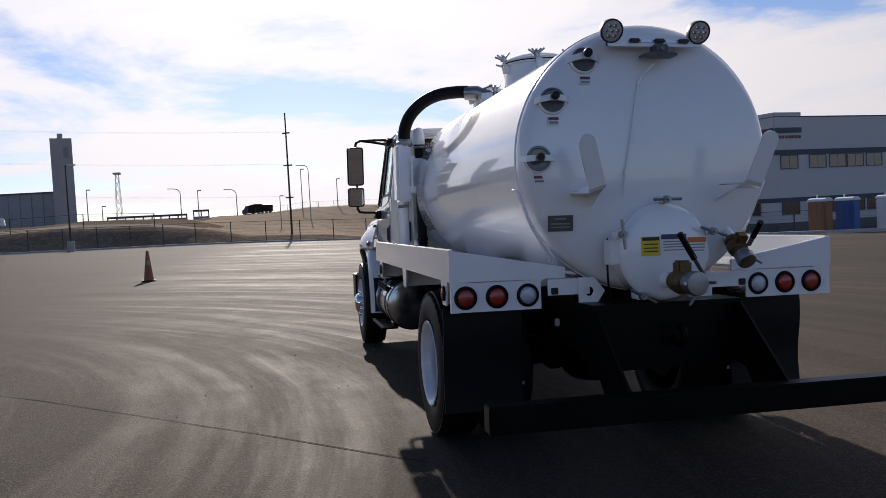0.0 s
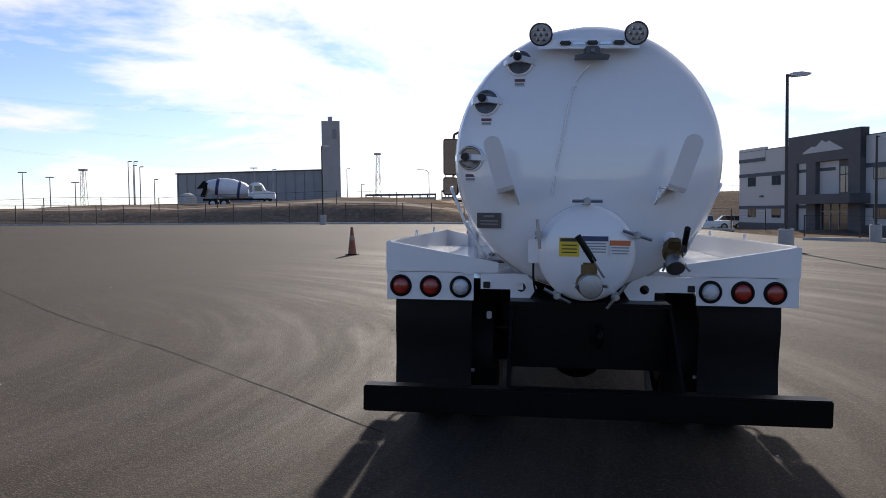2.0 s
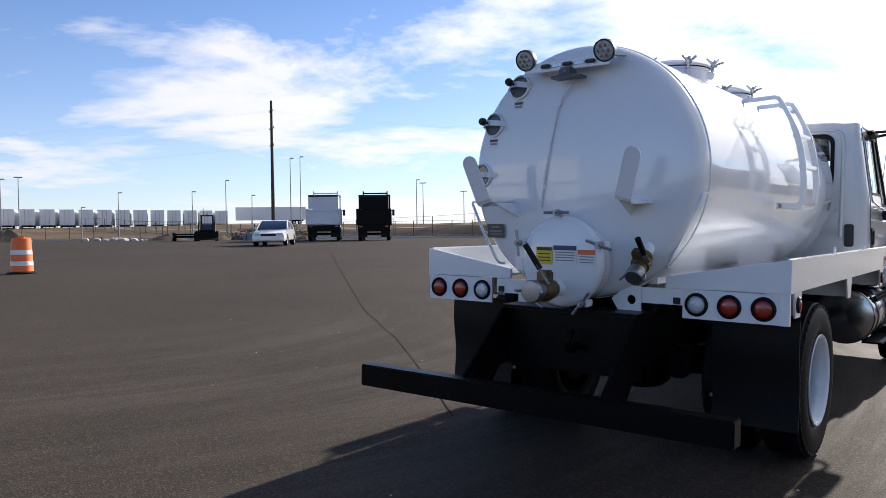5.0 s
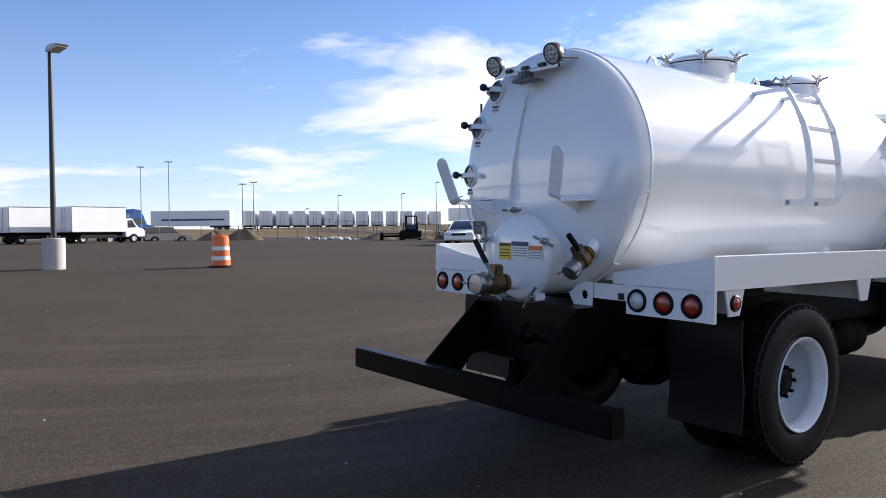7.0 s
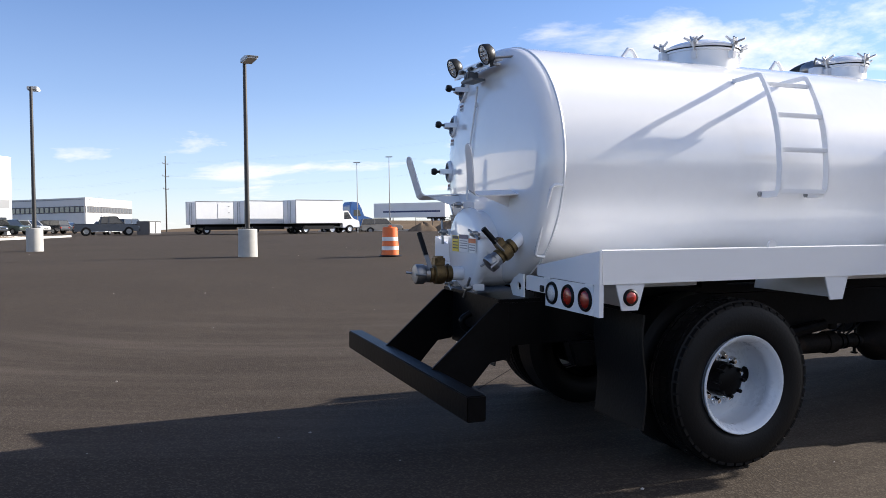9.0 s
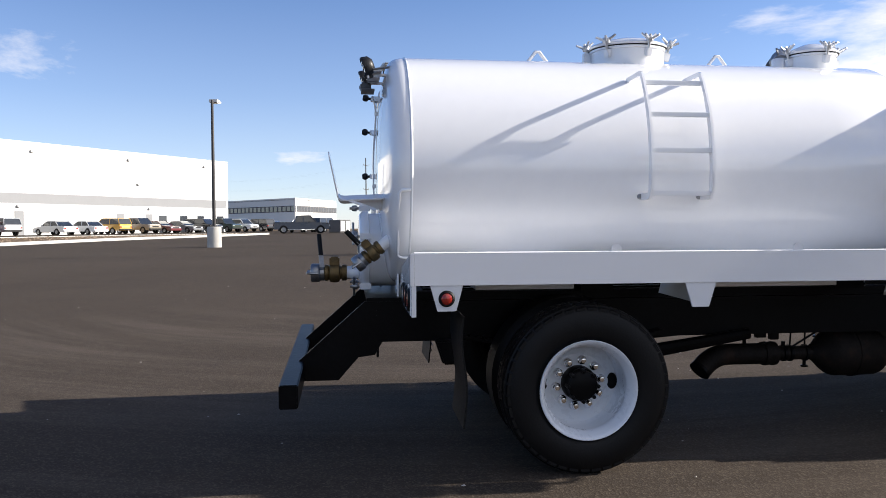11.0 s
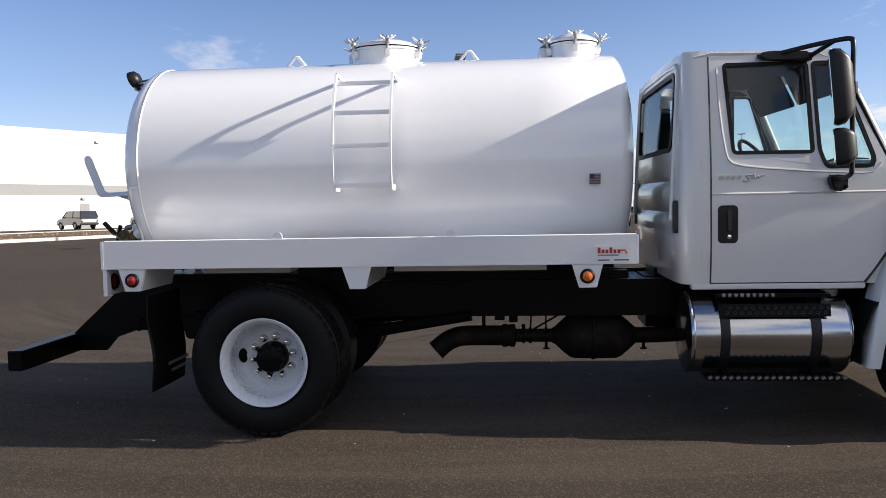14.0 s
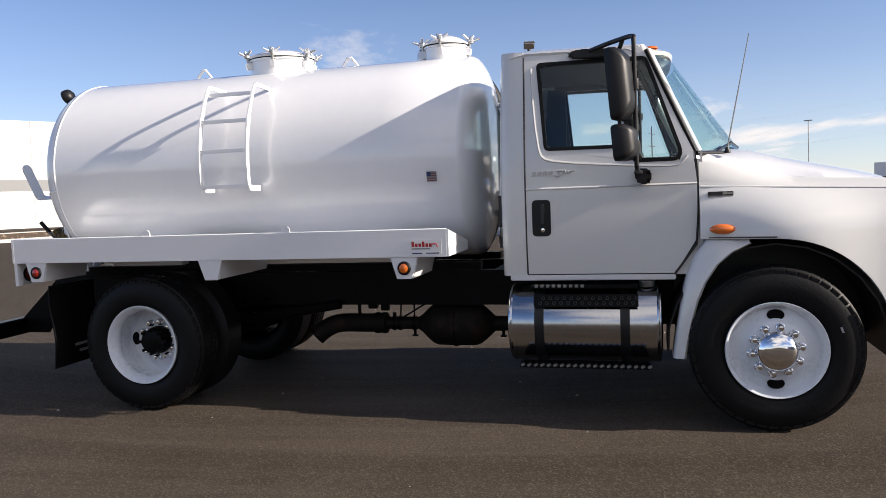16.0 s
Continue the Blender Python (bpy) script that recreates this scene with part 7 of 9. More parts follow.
# ---- vehicles ----
def road_wheel(parent, x, y, r=0.34, w=0.22, rim=0.6, mt=None):
    s = 1 if x > 0 else -1
    wh = part("wheel", lathe(B(), [(r * rim, -w / 2), (r * 0.93, -w / 2), (r, -w * 0.35), (r, w * 0.35), (r * 0.93, w / 2), (r * rim, w / 2)], "x", (x, y, r), 24), RUBBER, parent, smooth=40)
    part("rim", lathe(B(), [(r * rim, s * w * 0.5), (r * rim * 0.92, s * w * 0.38), (r * 0.35, s * w * 0.30), (r * 0.2, s * w * 0.42), (0, s * w * 0.42)], "x", (x, y, r), 20), mt or STEEL, wh, smooth=40)
    return wh


def paint(name, c):
    return mat(name, c, 0.2, coat=0.8, var=0.04, scale=2)


CARS = {"white": (0.75, 0.75, 0.74), "silver": (0.42, 0.43, 0.44), "yellow": (0.62, 0.33, 0.04), "dark red": (0.12, 0.018, 0.02), "black": (0.012, 0.012, 0.014), "grey": (0.16, 0.165, 0.17), "dark blue": (0.02, 0.03, 0.06), "green": (0.05, 0.075, 0.06), "tan": (0.30, 0.26, 0.20)}
CARPAINT = {k: paint(k.replace(" ", "_") + "_car_paint", v) for k, v in CARS.items()}


def round_edges(bm, x, z, r):
    """Rounds the shoulder edges of a car body outside x and above z."""
    es = [e for e in bm.edges if all(abs(v.co.x) > x and v.co.z > z for v in e.verts) and e.verts[0].co.x * e.verts[1].co.x > 0]
    bmesh.ops.bevel(bm, geom=es, offset=r, segments=3, affect="EDGES", clamp_overlap=True)


def car(kind, colour, m, label, group=""):
    """A parked car, nose along +y."""
    c = thing({"sedan": "sedan", "suv": "sport_utility", "pickup": "pickup_truck"}[kind], m, label, {"sedan": "car", "suv": "car", "pickup": "pickup truck"}[kind], group)
    L, W, r = {"sedan": (4.9, 1.84, 0.33), "suv": (4.75, 1.86, 0.37), "pickup": (5.6, 1.98, 0.40)}[kind]
    h, w = L / 2, W / 2
    ax = (h - 0.95, -h + 1.05)
    low, waist = (0.26, 0.92) if kind == "sedan" else (0.38, 1.08)
    if kind == "sedan":
        body = [(-h, 0.45), (-h + 0.03, 0.78), (-h + 0.12, 0.88), (-h + 1.1, 0.93), (0.9, 0.93), (h - 0.25, 0.76), (h - 0.04, 0.66), (h, 0.45), (h - 0.12, low), (-h + 0.15, low)]
        cab_p = [(-h + 0.85, 0.92), (-h + 1.45, 1.40), (0.0, 1.43), (0.25, 1.40), (1.05, 0.92)]
    elif kind == "suv":
        body = [(-h, 0.55), (-h + 0.03, 1.0), (-h + 0.1, 1.08), (1.0, 1.08), (h - 0.25, 0.98), (h - 0.03, 0.88), (h, 0.55), (h - 0.15, low), (-h + 0.15, low)]
        cab_p = [(-h + 0.08, 1.07), (-h + 0.30, 1.68), (0.2, 1.72), (0.5, 1.68), (1.12, 1.07)]
    else:
        body = [(-h, 0.6), (-h + 0.02, 1.08), (-0.55, 1.10), (1.3, 1.10), (h - 0.3, 1.03), (h - 0.03, 0.95), (h, 0.6), (h - 0.15, low), (-h + 0.15, low)]
        cab_p = [(-0.6, 1.09), (-0.45, 1.75), (0.7, 1.79), (0.85, 1.76), (1.45, 1.09)]
    # wheel arches are cut into the lower edge
    lowpts = []
    for a in ax:
        pts = [(a + (r + 0.07) * math.cos(t), max(low, r + (r + 0.07) * math.sin(t))) for t in [math.pi * q / 8 for q in range(9)]]
        lowpts += pts
    arched = body[:-1] + lowpts + body[-1:]
    bm = B()
    prism(bm, arched, "x", -w, w)
    for v in bm.verts:
        if v.co.z > 0.7:
            v.co.x *= 0.955
        if abs(v.co.y) > h - 0.3:
            v.co.x *= 0.93
    round_edges(bm, w * 0.8, 0.55, 0.08)
    part("body", bm, CARPAINT[colour], c, smooth=40)
    bm = B()
    prism(bm, cab_p, "x", -w * 0.93, w * 0.93)
    for v in bm.verts:
        if v.co.z > waist + 0.2:
            v.co.x *= 0.84
    round_edges(bm, w * 0.5, waist - 0.3, 0.05)
    part("window_glass", bm, CARGLASS, c, smooth=40)
    top = [p for p in cab_p if p[1] > waist + 0.2]
    bm = B()
    prism(bm, [(y, z + 0.004) for y, z in top] + [(top[-1][0] + 0.03, top[-1][1] - 0.06), (top[0][0] - 0.03, top[0][1] - 0.06)], "x", -w * 0.80, w * 0.80, 0.012)
    part("roof", bm, CARPAINT[colour], c)
    for s in (-1, 1):
        def edge(p, q):
            f = lambda t: w * 0.935 if t[1] < waist + 0.2 else w * 0.79
            part("pillar", tube(B(), [(s * f(p), p[0], p[1]), (s * f(q), q[0], q[1])], 0.035, 6), CARPAINT[colour], c)
        edge(cab_p[0], cab_p[1]), edge(cab_p[-1], cab_p[-2])
        mid = ((cab_p[1][0] + cab_p[-2][0]) / 2)
        edge((mid - 0.05, cab_p[0][1]), (mid, cab_p[1][1] + 0.01))
        bm = B()
        box(bm, s * w * 0.68 - 0.17, s * w * 0.68 + 0.17, h - 0.10, h - 0.015, body[0][1] + 0.12, body[0][1] + 0.27, 0.02)
        part("headlamp", bm, CLEARLENS, c)
        bm = B()
        box(bm, s * w * 0.74 - 0.12, s * w * 0.74 + 0.12, -h + 0.0, -h + 0.08, body[0][1] + 0.12, body[0][1] + 0.30, 0.02)
        part("tail_lamp", bm, REDLENS, c)
        bm = B()
        box(bm, s * (w + 0.02) - 0.08, s * (w + 0.02) + 0.08, 0.72, 0.82, waist, waist + 0.13, 0.02)
        part("door_mirror", bm, CARPAINT[colour], c)
        for a in ax:
            road_wheel(c, s * (w - 0.11), a, r)
    bm = B()
    box(bm, -w * 0.45, w * 0.45, h - 0.06, h + 0.005, body[0][1] + 0.10, body[0][1] + 0.24, 0.015)
    part("grille", bm, PLASTIC, c)
    for y0, y1 in ((h - 0.1, h + 0.04), (-h - 0.04, -h + 0.1)):
        bm = B()
        box(bm, -w * 0.92, w * 0.92, y0, y1, low + 0.04, low + 0.20, 0.03)
        part("bumper", bm, PLASTIC if kind != "sedan" else CARPAINT[colour], c)
    if kind == "pickup":
        bm = B()
        box(bm, -w * 0.82, w * 0.82, -h + 0.1, -0.65, 1.095, 1.115)
        part("bed_cover", bm, PLASTIC, c)
    return c


car("sedan", "white", on_lot(-30.8, 29.8, 221), "white four-door sedan parked on the lot")
for k, (kind, colour, dx, dy, turn) in enumerate((("sedan", "grey", 15.4, 98.0, 96), ("pickup", "white", 21.9, 97.0, 88), ("suv", "white", 28.6, 97.5, 84), ("sedan", "black", 18.6, 102.5, 92), ("suv", "silver", 25.2, 102.0, 86))):
    car(kind, colour, on_land(dx, dy, turn), colour + " " + {"sedan": "sedan", "suv": "sport utility", "pickup": "pickup"}[kind] + " parked beyond the lot's far corner", "cars beyond the far corner")
car("suv", "tan", on_land(-78.2, 27.0, -5), "pale sport utility parked beyond the box trucks")


def heavy_axles(parent, ys, w=2.4, r=0.5, dual=True):
    for y in ys:
        for s in (-1, 1):
            road_wheel(parent, s * (w / 2 - 0.15), y, r, 0.28, 0.55, WHEELWHITE)
        part("axle", tube(B(), [(-w / 2 + 0.2, y, r), (w / 2 - 0.2, y, r)], 0.08, 8), BLACKPAINT, parent)


def dump_truck(m, body_mat, cab_mat, label, ribs):
    """Nose along +y; its tailgate shows."""
    t = thing("dump_truck", m, label, "dump truck", "dump trucks at the lot's edge")
    for s in (-1, 1):
        bm = B()
        box(bm, s * 0.45 - 0.05, s * 0.45 + 0.05, -2.6, 4.6, 0.75, 1.0)
        part("frame_rail", bm, BLACKPAINT, t)
    bm = B()
    box(bm, -1.22, 1.22, -2.9, 2.2, 1.15, 1.25, 0.01)
    part("bed_floor", bm, body_mat, t)
    for s in (-1, 1):
        bm = B()
        box(bm, s * 1.19 - 0.04, s * 1.19 + 0.04, -2.9, 2.2, 1.2, 2.35, 0.01)
        part("bed_side", bm, body_mat, t)
        bm = B()
        box(bm, s * 1.05 - 0.04, s * 1.05 + 0.04, -2.9, 2.2, 2.35, 3.35, 0.01)
        part("side_board", bm, body_mat, t)
        bm = B()
        box(bm, min(s * 1.05, s * 1.21), max(s * 1.05, s * 1.21), -2.9, 2.2, 2.33, 2.37, 0.005)
        part("side_ledge", bm, body_mat, t)
        for k in range(6):
            bm = B()
            box(bm, s * 1.25 - 0.04, s * 1.25 + 0.04, -2.8 + 0.95 * k, -2.68 + 0.95 * k, 1.15, 2.35, 0.01)
            part("side_rib", bm, body_mat, t)
    bm = B()
    box(bm, -1.2, 1.2, -2.98, -2.90, 1.2, 2.30, 0.015)
    tg = part("tailgate", bm, body_mat, t)
    bm = B()
    box(bm, -1.06, 1.06, -2.95, -2.90, 2.34, 3.22, 0.015)
    part("upper_gate", bm, body_mat, t)
    bm = B()
    box(bm, -1.10, 1.10, -2.99, -2.86, 3.23, 3.38, 0.03)
    part("tarp_roll", bm, PLASTIC, t)
    for s in (-1, 1):
        part("tarp_arm", tube(B(), [(s * 0.95, 2.3, 3.5), (s * 0.95, 2.3, 3.9)], 0.05, 6), body_mat, t)
    part("tarp_bar", tube(B(), [(-1.0, 2.3, 3.72), (1.0, 2.3, 3.72)], 0.06, 6), body_mat, t)
    for k in range(ribs):
        z = 1.28 + 0.96 * k / max(1, ribs - 1)
        bm = B()
        box(bm, -1.22, 1.22, -3.04, -2.98, z - 0.05, z + 0.05, 0.01)
        part("gate_rib", bm, body_mat, tg)
    bm = B()
    box(bm, -1.2, 1.2, 2.15, 2.23, 1.2, 3.6, 0.01)
    box(bm, -1.2, 1.2, 2.2, 3.6, 3.53, 3.61, 0.01)
    part("cab_shield", bm, body_mat, t)
    bm = B()
    prism(bm, [(2.35, 1.0), (2.35, 2.75), (3.5, 2.75), (3.9, 1.85), (5.1, 1.65), (5.2, 1.0)], "x", -1.1, 1.1, 0.06)
    part("cab", bm, cab_mat, t)
    bm = B()
    prism(bm, [(2.6, 1.9), (2.6, 2.55), (3.35, 2.55), (3.6, 1.9)], "x", -1.12, 1.12)
    part("cab_window", bm, CARGLASS, t)
    for s in (-1, 1):
        part("mirror", tube(B(), [(s * 1.1, 3.5, 2.4), (s * 1.42, 3.5, 2.4)], 0.03, 6), PLASTIC, t)
        bm = B()
        box(bm, s * 1.42 - 0.1, s * 1.42 + 0.1, 3.45, 3.55, 1.95, 2.45, 0.02)
        part("mirror_head", bm, PLASTIC, t)
        bm = B()
        box(bm, s * 0.82 - 0.32, s * 0.82 + 0.32, -2.35, -2.33, 0.25, 0.95)
        part("mud_flap", bm, RUBBER, t)
        bm = B()
        box(bm, s * 0.95 - 0.12, s * 0.95 + 0.12, -2.93, -2.88, 1.0, 1.1, 0.01)
        part("tail_lamp", bm, REDLENS, t)
    bm = B()
    box(bm, -1.2, 1.2, -2.75, -2.6, 0.68, 1.14, 0.02)
    part("rear_beam", bm, BLACKPAINT, t)
    heavy_axles(t, (-1.7, -0.4, 4.2))
    return t


dump_truck(on_lot(-40.0, 42.6, 44), DUMPWHITE, DUMPWHITE, "dump truck with a pale blue-white body", 2)
dump_truck(on_lot(-36.8, 44.8, 41), BLACKPAINT, BLACKPAINT, "dump truck with a black body", 2)


def mixer_truck(m):
    t = thing("concrete_mixer_truck", m, "white concrete mixer truck with a striped drum up on the berm", "mixer truck")
    for s in (-1, 1):
        bm = B()
        box(bm, s * 0.45 - 0.05, s * 0.45 + 0.05, -3.6, 4.4, 0.8, 1.05)
        part("frame_rail", bm, BLACKPAINT, t)
    bm = lathe(B(), [(0.35, -3.3), (0.55, -3.2), (0.85, -2.4), (1.15, -1.2), (1.18, -0.2), (0.9, 1.2), (0.55, 1.7), (0.0, 1.75)], "y", (0, 0, 0), 32)
    part("drum", bm, DUMPWHITE, t, "", pose(0, 0, 2.15, -9, 0, 0), 40)
    for y0, r in ((-1.9, 1.03), (0.6, 1.04)):
        part("drum_stripe", lathe(B(), [(r, -0.18), (r + 0.03, -0.1), (r + 0.03, 0.1), (r, 0.18)], "y", (0, y0, 0), 32), BLUEINK, t, "", pose(0, 0, 2.15, -9, 0, 0), 40)
    bm = B()
    prism(bm, [(-3.9, 1.3), (-3.2, 2.9), (-2.9, 2.9), (-3.3, 1.2)], "x", -0.6, 0.6, 0.03)
    prism(bm, [(-4.3, 2.2), (-3.5, 3.15), (-3.2, 3.1), (-3.4, 2.3)], "x", -0.5, 0.5, 0.03)
    part("chute", bm, BLACKPAINT, t)
    bm = B()
    prism(bm, [(2.2, 1.0), (2.2, 2.7), (3.3, 2.7), (3.65, 1.9), (4.8, 1.7), (4.9, 0.95)], "x", -1.1, 1.1, 0.06)
    part("cab", bm, TRAILWHITE, t)
    bm = B()
    prism(bm, [(2.45, 1.85), (2.45, 2.5), (3.2, 2.5), (3.42, 1.85)], "x", -1.12, 1.12)
    part("cab_window", bm, CARGLASS, t)
    bm = B()
    prism(bm, [(1.7, 2.6), (2.3, 2.9), (3.0, 2.9), (3.2, 2.7), (2.2, 2.65)], "x", -0.9, 0.9, 0.03)
    part("wind_deflector", bm, TRAILWHITE, t)
    part("water_tank", tube(B(), [(-0.9, 1.95, 1.5), (0.9, 1.95, 1.5)], 0.3, 14), TRAILWHITE, t, smooth=50)
    heavy_axles(t, (-2.4, -1.1, 3.9))


mixer_truck(pose(-34.4, 90.4, land_z(-34.4, 90.4) - 0.25, 0, 0, -74))


def box_truck(m, label, side_door=False):
    t = thing("box_truck", m, label, "box truck", "white box trucks")
    L = 4.9
    bm = B()
    box(bm, -1.2, 1.2, -L / 2, L / 2, 0.95, 3.08, 0.03)
    part("cargo_box", bm, TRAILWHITE, t)
    for z in (0.96, 3.07):
        for s in (-1, 1):
            part("edge_rail", tube(B(), [(s * 1.21, -L / 2, z), (s * 1.21, L / 2, z)], 0.035, 6), STEEL, t)
    for s in (-1, 1):
        bm = B()
        box(bm, min(s * 0.02, s * 1.15), max(s * 0.02, s * 1.15), -L / 2 - 0.035, -L / 2 - 0.004, 1.02, 2.98, 0.008)
        part("rear_door", bm, TRAILWHITE, t)
        part("lock_rod", tube(B(), [(s * 0.25, -L / 2 - 0.05, 1.0), (s * 0.25, -L / 2 - 0.05, 2.98)], 0.02, 6), GALVPOLE, t)
        part("corner_post", tube(B(), [(s * 1.2, -L / 2 - 0.01, 0.95), (s * 1.2, -L / 2 - 0.01, 3.08)], 0.04, 6), STEEL, t)
        bm = B()
        box(bm, s * 0.45 - 0.05, s * 0.45 + 0.05, -L / 2 + 0.1, L / 2 + 1.0, 0.65, 0.94)
        part("frame_rail", bm, BLACKPAINT, t)
    bm = B()
    prism(bm, [(L / 2 + 0.08, 0.5), (L / 2 + 0.08, 2.1), (L / 2 + 0.75, 2.12), (L / 2 + 1.25, 1.35), (L / 2 + 1.95, 1.15), (L / 2 + 2.05, 0.5)], "x", -0.98, 0.98, 0.05)
    part("cab", bm, TRAILWHITE, t)
    bm = B()
    prism(bm, [(L / 2 + 0.28, 1.32), (L / 2 + 0.28, 1.95), (L / 2 + 0.7, 1.98), (L / 2 + 1.1, 1.36)], "x", -0.995, 0.995)
    part("cab_window", bm, CARGLASS, t)
    bm = B()
    box(bm, -1.0, 1.0, L / 2 + 1.98, L / 2 + 2.1, 0.45, 0.68, 0.03)
    part("bumper", bm, PLASTIC, t)
    bm = B()
    box(bm, -1.1, 1.1, -L / 2 + 0.9, L / 2 - 0.9, 0.42, 0.72)
    part("skirt", bm, PLASTIC, t)
    if side_door:
        bm = B()
        box(bm, 1.204, 1.222, -0.35, 0.75, 1.02, 2.86, 0.006)
        sd = part("side_door", bm, TRAILWHITE, t)
        for z in (1.4, 2.0, 2.6):
            bm = B()
            box(bm, 1.222, 1.245, 0.66, 0.80, z, z + 0.06)
            part("hinge", bm, STEEL, sd)
    heavy_axles(t, (-1.4, 3.3), 2.2, 0.39)
    return t


box_truck(on_lot(-65.8, 16.9, 18), "white box truck parked beside others")
box_truck(on_lot(-68.3, 12.7, 18), "white box truck parked beside others")
box_truck(on_lot(-70.8, 8.6, 18), "white box truck with a side door, parked beside others", True)


def semi_trailer(m, stripe=False):
    t = thing("semi_trailer", m, "white semi-trailer" + (" with a blue stripe along its side" if stripe else " showing its rear doors"), "trailer", "row of white semi-trailers")
    bm = B()
    box(bm, -1.3, 1.3, 0, 15.6, 1.1, 4.05, 0.03)
    part("cargo_box", bm, TRAILWHITE, t)
    for s in (-1, 1):
        bm = B()
        box(bm, min(s * 0.03, s * 1.2), max(s * 0.03, s * 1.2), -0.05, -0.004, 1.2, 3.95, 0.01)
        part("rear_door", bm, TRAILWHITE, t)
        part("lock_rod", tube(B(), [(s * 0.35, -0.07, 1.15), (s * 0.35, -0.07, 3.95)], 0.03, 6), GALVPOLE, t)
        if stripe:
            bm = B()
            box(bm, s * 1.305 - 0.003, s * 1.305 + 0.003, 1.0, 13.5, 2.1, 2.45)
            part("stripe", bm, BLUEINK, t)
    bm = B()
    box(bm, -1.28, 1.28, -0.02, 0.12, 0.5, 0.62), box(bm, -0.9, 0.9, 0.5, 4.0, 0.75, 1.1)
    part("bogie", bm, BLACKPAINT, t)
    for s in (-0.7, 0.7):
        bm = B()
        box(bm, s - 0.06, s + 0.06, 12.0, 12.15, 0.0, 1.1)
        part("landing_leg", bm, BLACKPAINT, t)
    heavy_axles(t, (1.3, 2.6), 2.5, 0.5)
    return t


first = semi_trailer(pose(-142.9, 60.0, 2.4, 0, 0, 141), True)
semi_trailer(pose(-132.2, 125.0, 3.3, 0, 0, 140))
plain = semi_trailer(pose(-144.5, 64.2, 2.42, 0, 0, 62))
for k in range(12):
    u = (k + 1) / 12
    x, y = -144.5 + 9.0 * u, 64.2 + 39.9 * u
    copy_thing(plain, pose(x, y, 2.42 - 0.1 * u, 0, 0, 60 - 4 * u))


def tractor_unit(m):
    """A short-nosed road tractor without a trailer; nose along +y."""
    t = thing("tractor_unit", m, "bright blue road tractor without its trailer", "lorry")
    for s in (-1, 1):
        bm = B()
        box(bm, s * 0.45 - 0.05, s * 0.45 + 0.05, -3.2, 2.6, 0.75, 1.0)
        part("frame_rail", bm, BLACKPAINT, t)
    bm = B()
    prism(bm, [(-0.4, 0.7), (-0.4, 3.2), (-0.1, 3.7), (0.7, 3.6), (1.1, 2.9), (1.35, 2.0), (2.5, 1.75), (2.7, 1.4), (2.7, 0.6)], "x", -1.15, 1.15, 0.06)
    part("cab", bm, BLUEPAINT, t)
    bm = B()
    prism(bm, [(0.80, 2.86), (1.13, 2.84), (1.36, 2.08), (1.05, 2.05)], "x", -1.0, 1.0, 0.02)
    part("windscreen", bm, CARGLASS, t)
    for s in (-1, 1):
        bm = B()
        prism(bm, [(0.1, 2.05), (0.1, 2.75), (0.75, 2.75), (1.0, 2.05)], "x", s * 1.16 - 0.01, s * 1.16 + 0.01)
        part("side_window", bm, CARGLASS, t)
        bm = B()
        box(bm, s * 0.85 - 0.17, s * 0.85 + 0.17, 2.66, 2.72, 1.0, 1.25, 0.02)
        part("headlamp", bm, CLEARLENS, t)
    bm = B()
    box(bm, -1.15, 1.15, 2.65, 2.85, 0.5, 0.8, 0.04)
    part("bumper", bm, CHROME, t)
    heavy_axles(t, (-2.6, -1.3, 1.8))


BLUEPAINT = paint("bright_blue_paint", (0.01, 0.09, 0.30))
tractor_unit(on_land(-83.0, 24.6, 10))


def rubble(cx, cy, n, spread):
    """Broken concrete lumps, each with its own facets."""
    bm = B()
    rng = random.Random(8)
    for k in range(n):
        x, y = cx + rng.gauss(0, spread), cy + rng.gauss(0, spread * 0.6)
        s = rng.uniform(0.12, 0.38)
        z = lot_z(x, y)
        res = bmesh.ops.create_icosphere(bm, subdivisions=1, radius=s)
        for v in res["verts"]:
            v.co = Vector((v.co.x * rng.uniform(0.8, 1.3) + x, v.co.y * rng.uniform(0.8, 1.3) + y, v.co.z * rng.uniform(0.5, 0.8) + z + s * 0.3))
    return tagged(part("rubble", bm, CONCRETE), "broken pale concrete lumps at the lot's edge", "rubble", kind="stuff")


rubble(-62.5, 38.5, 36, 1.3)


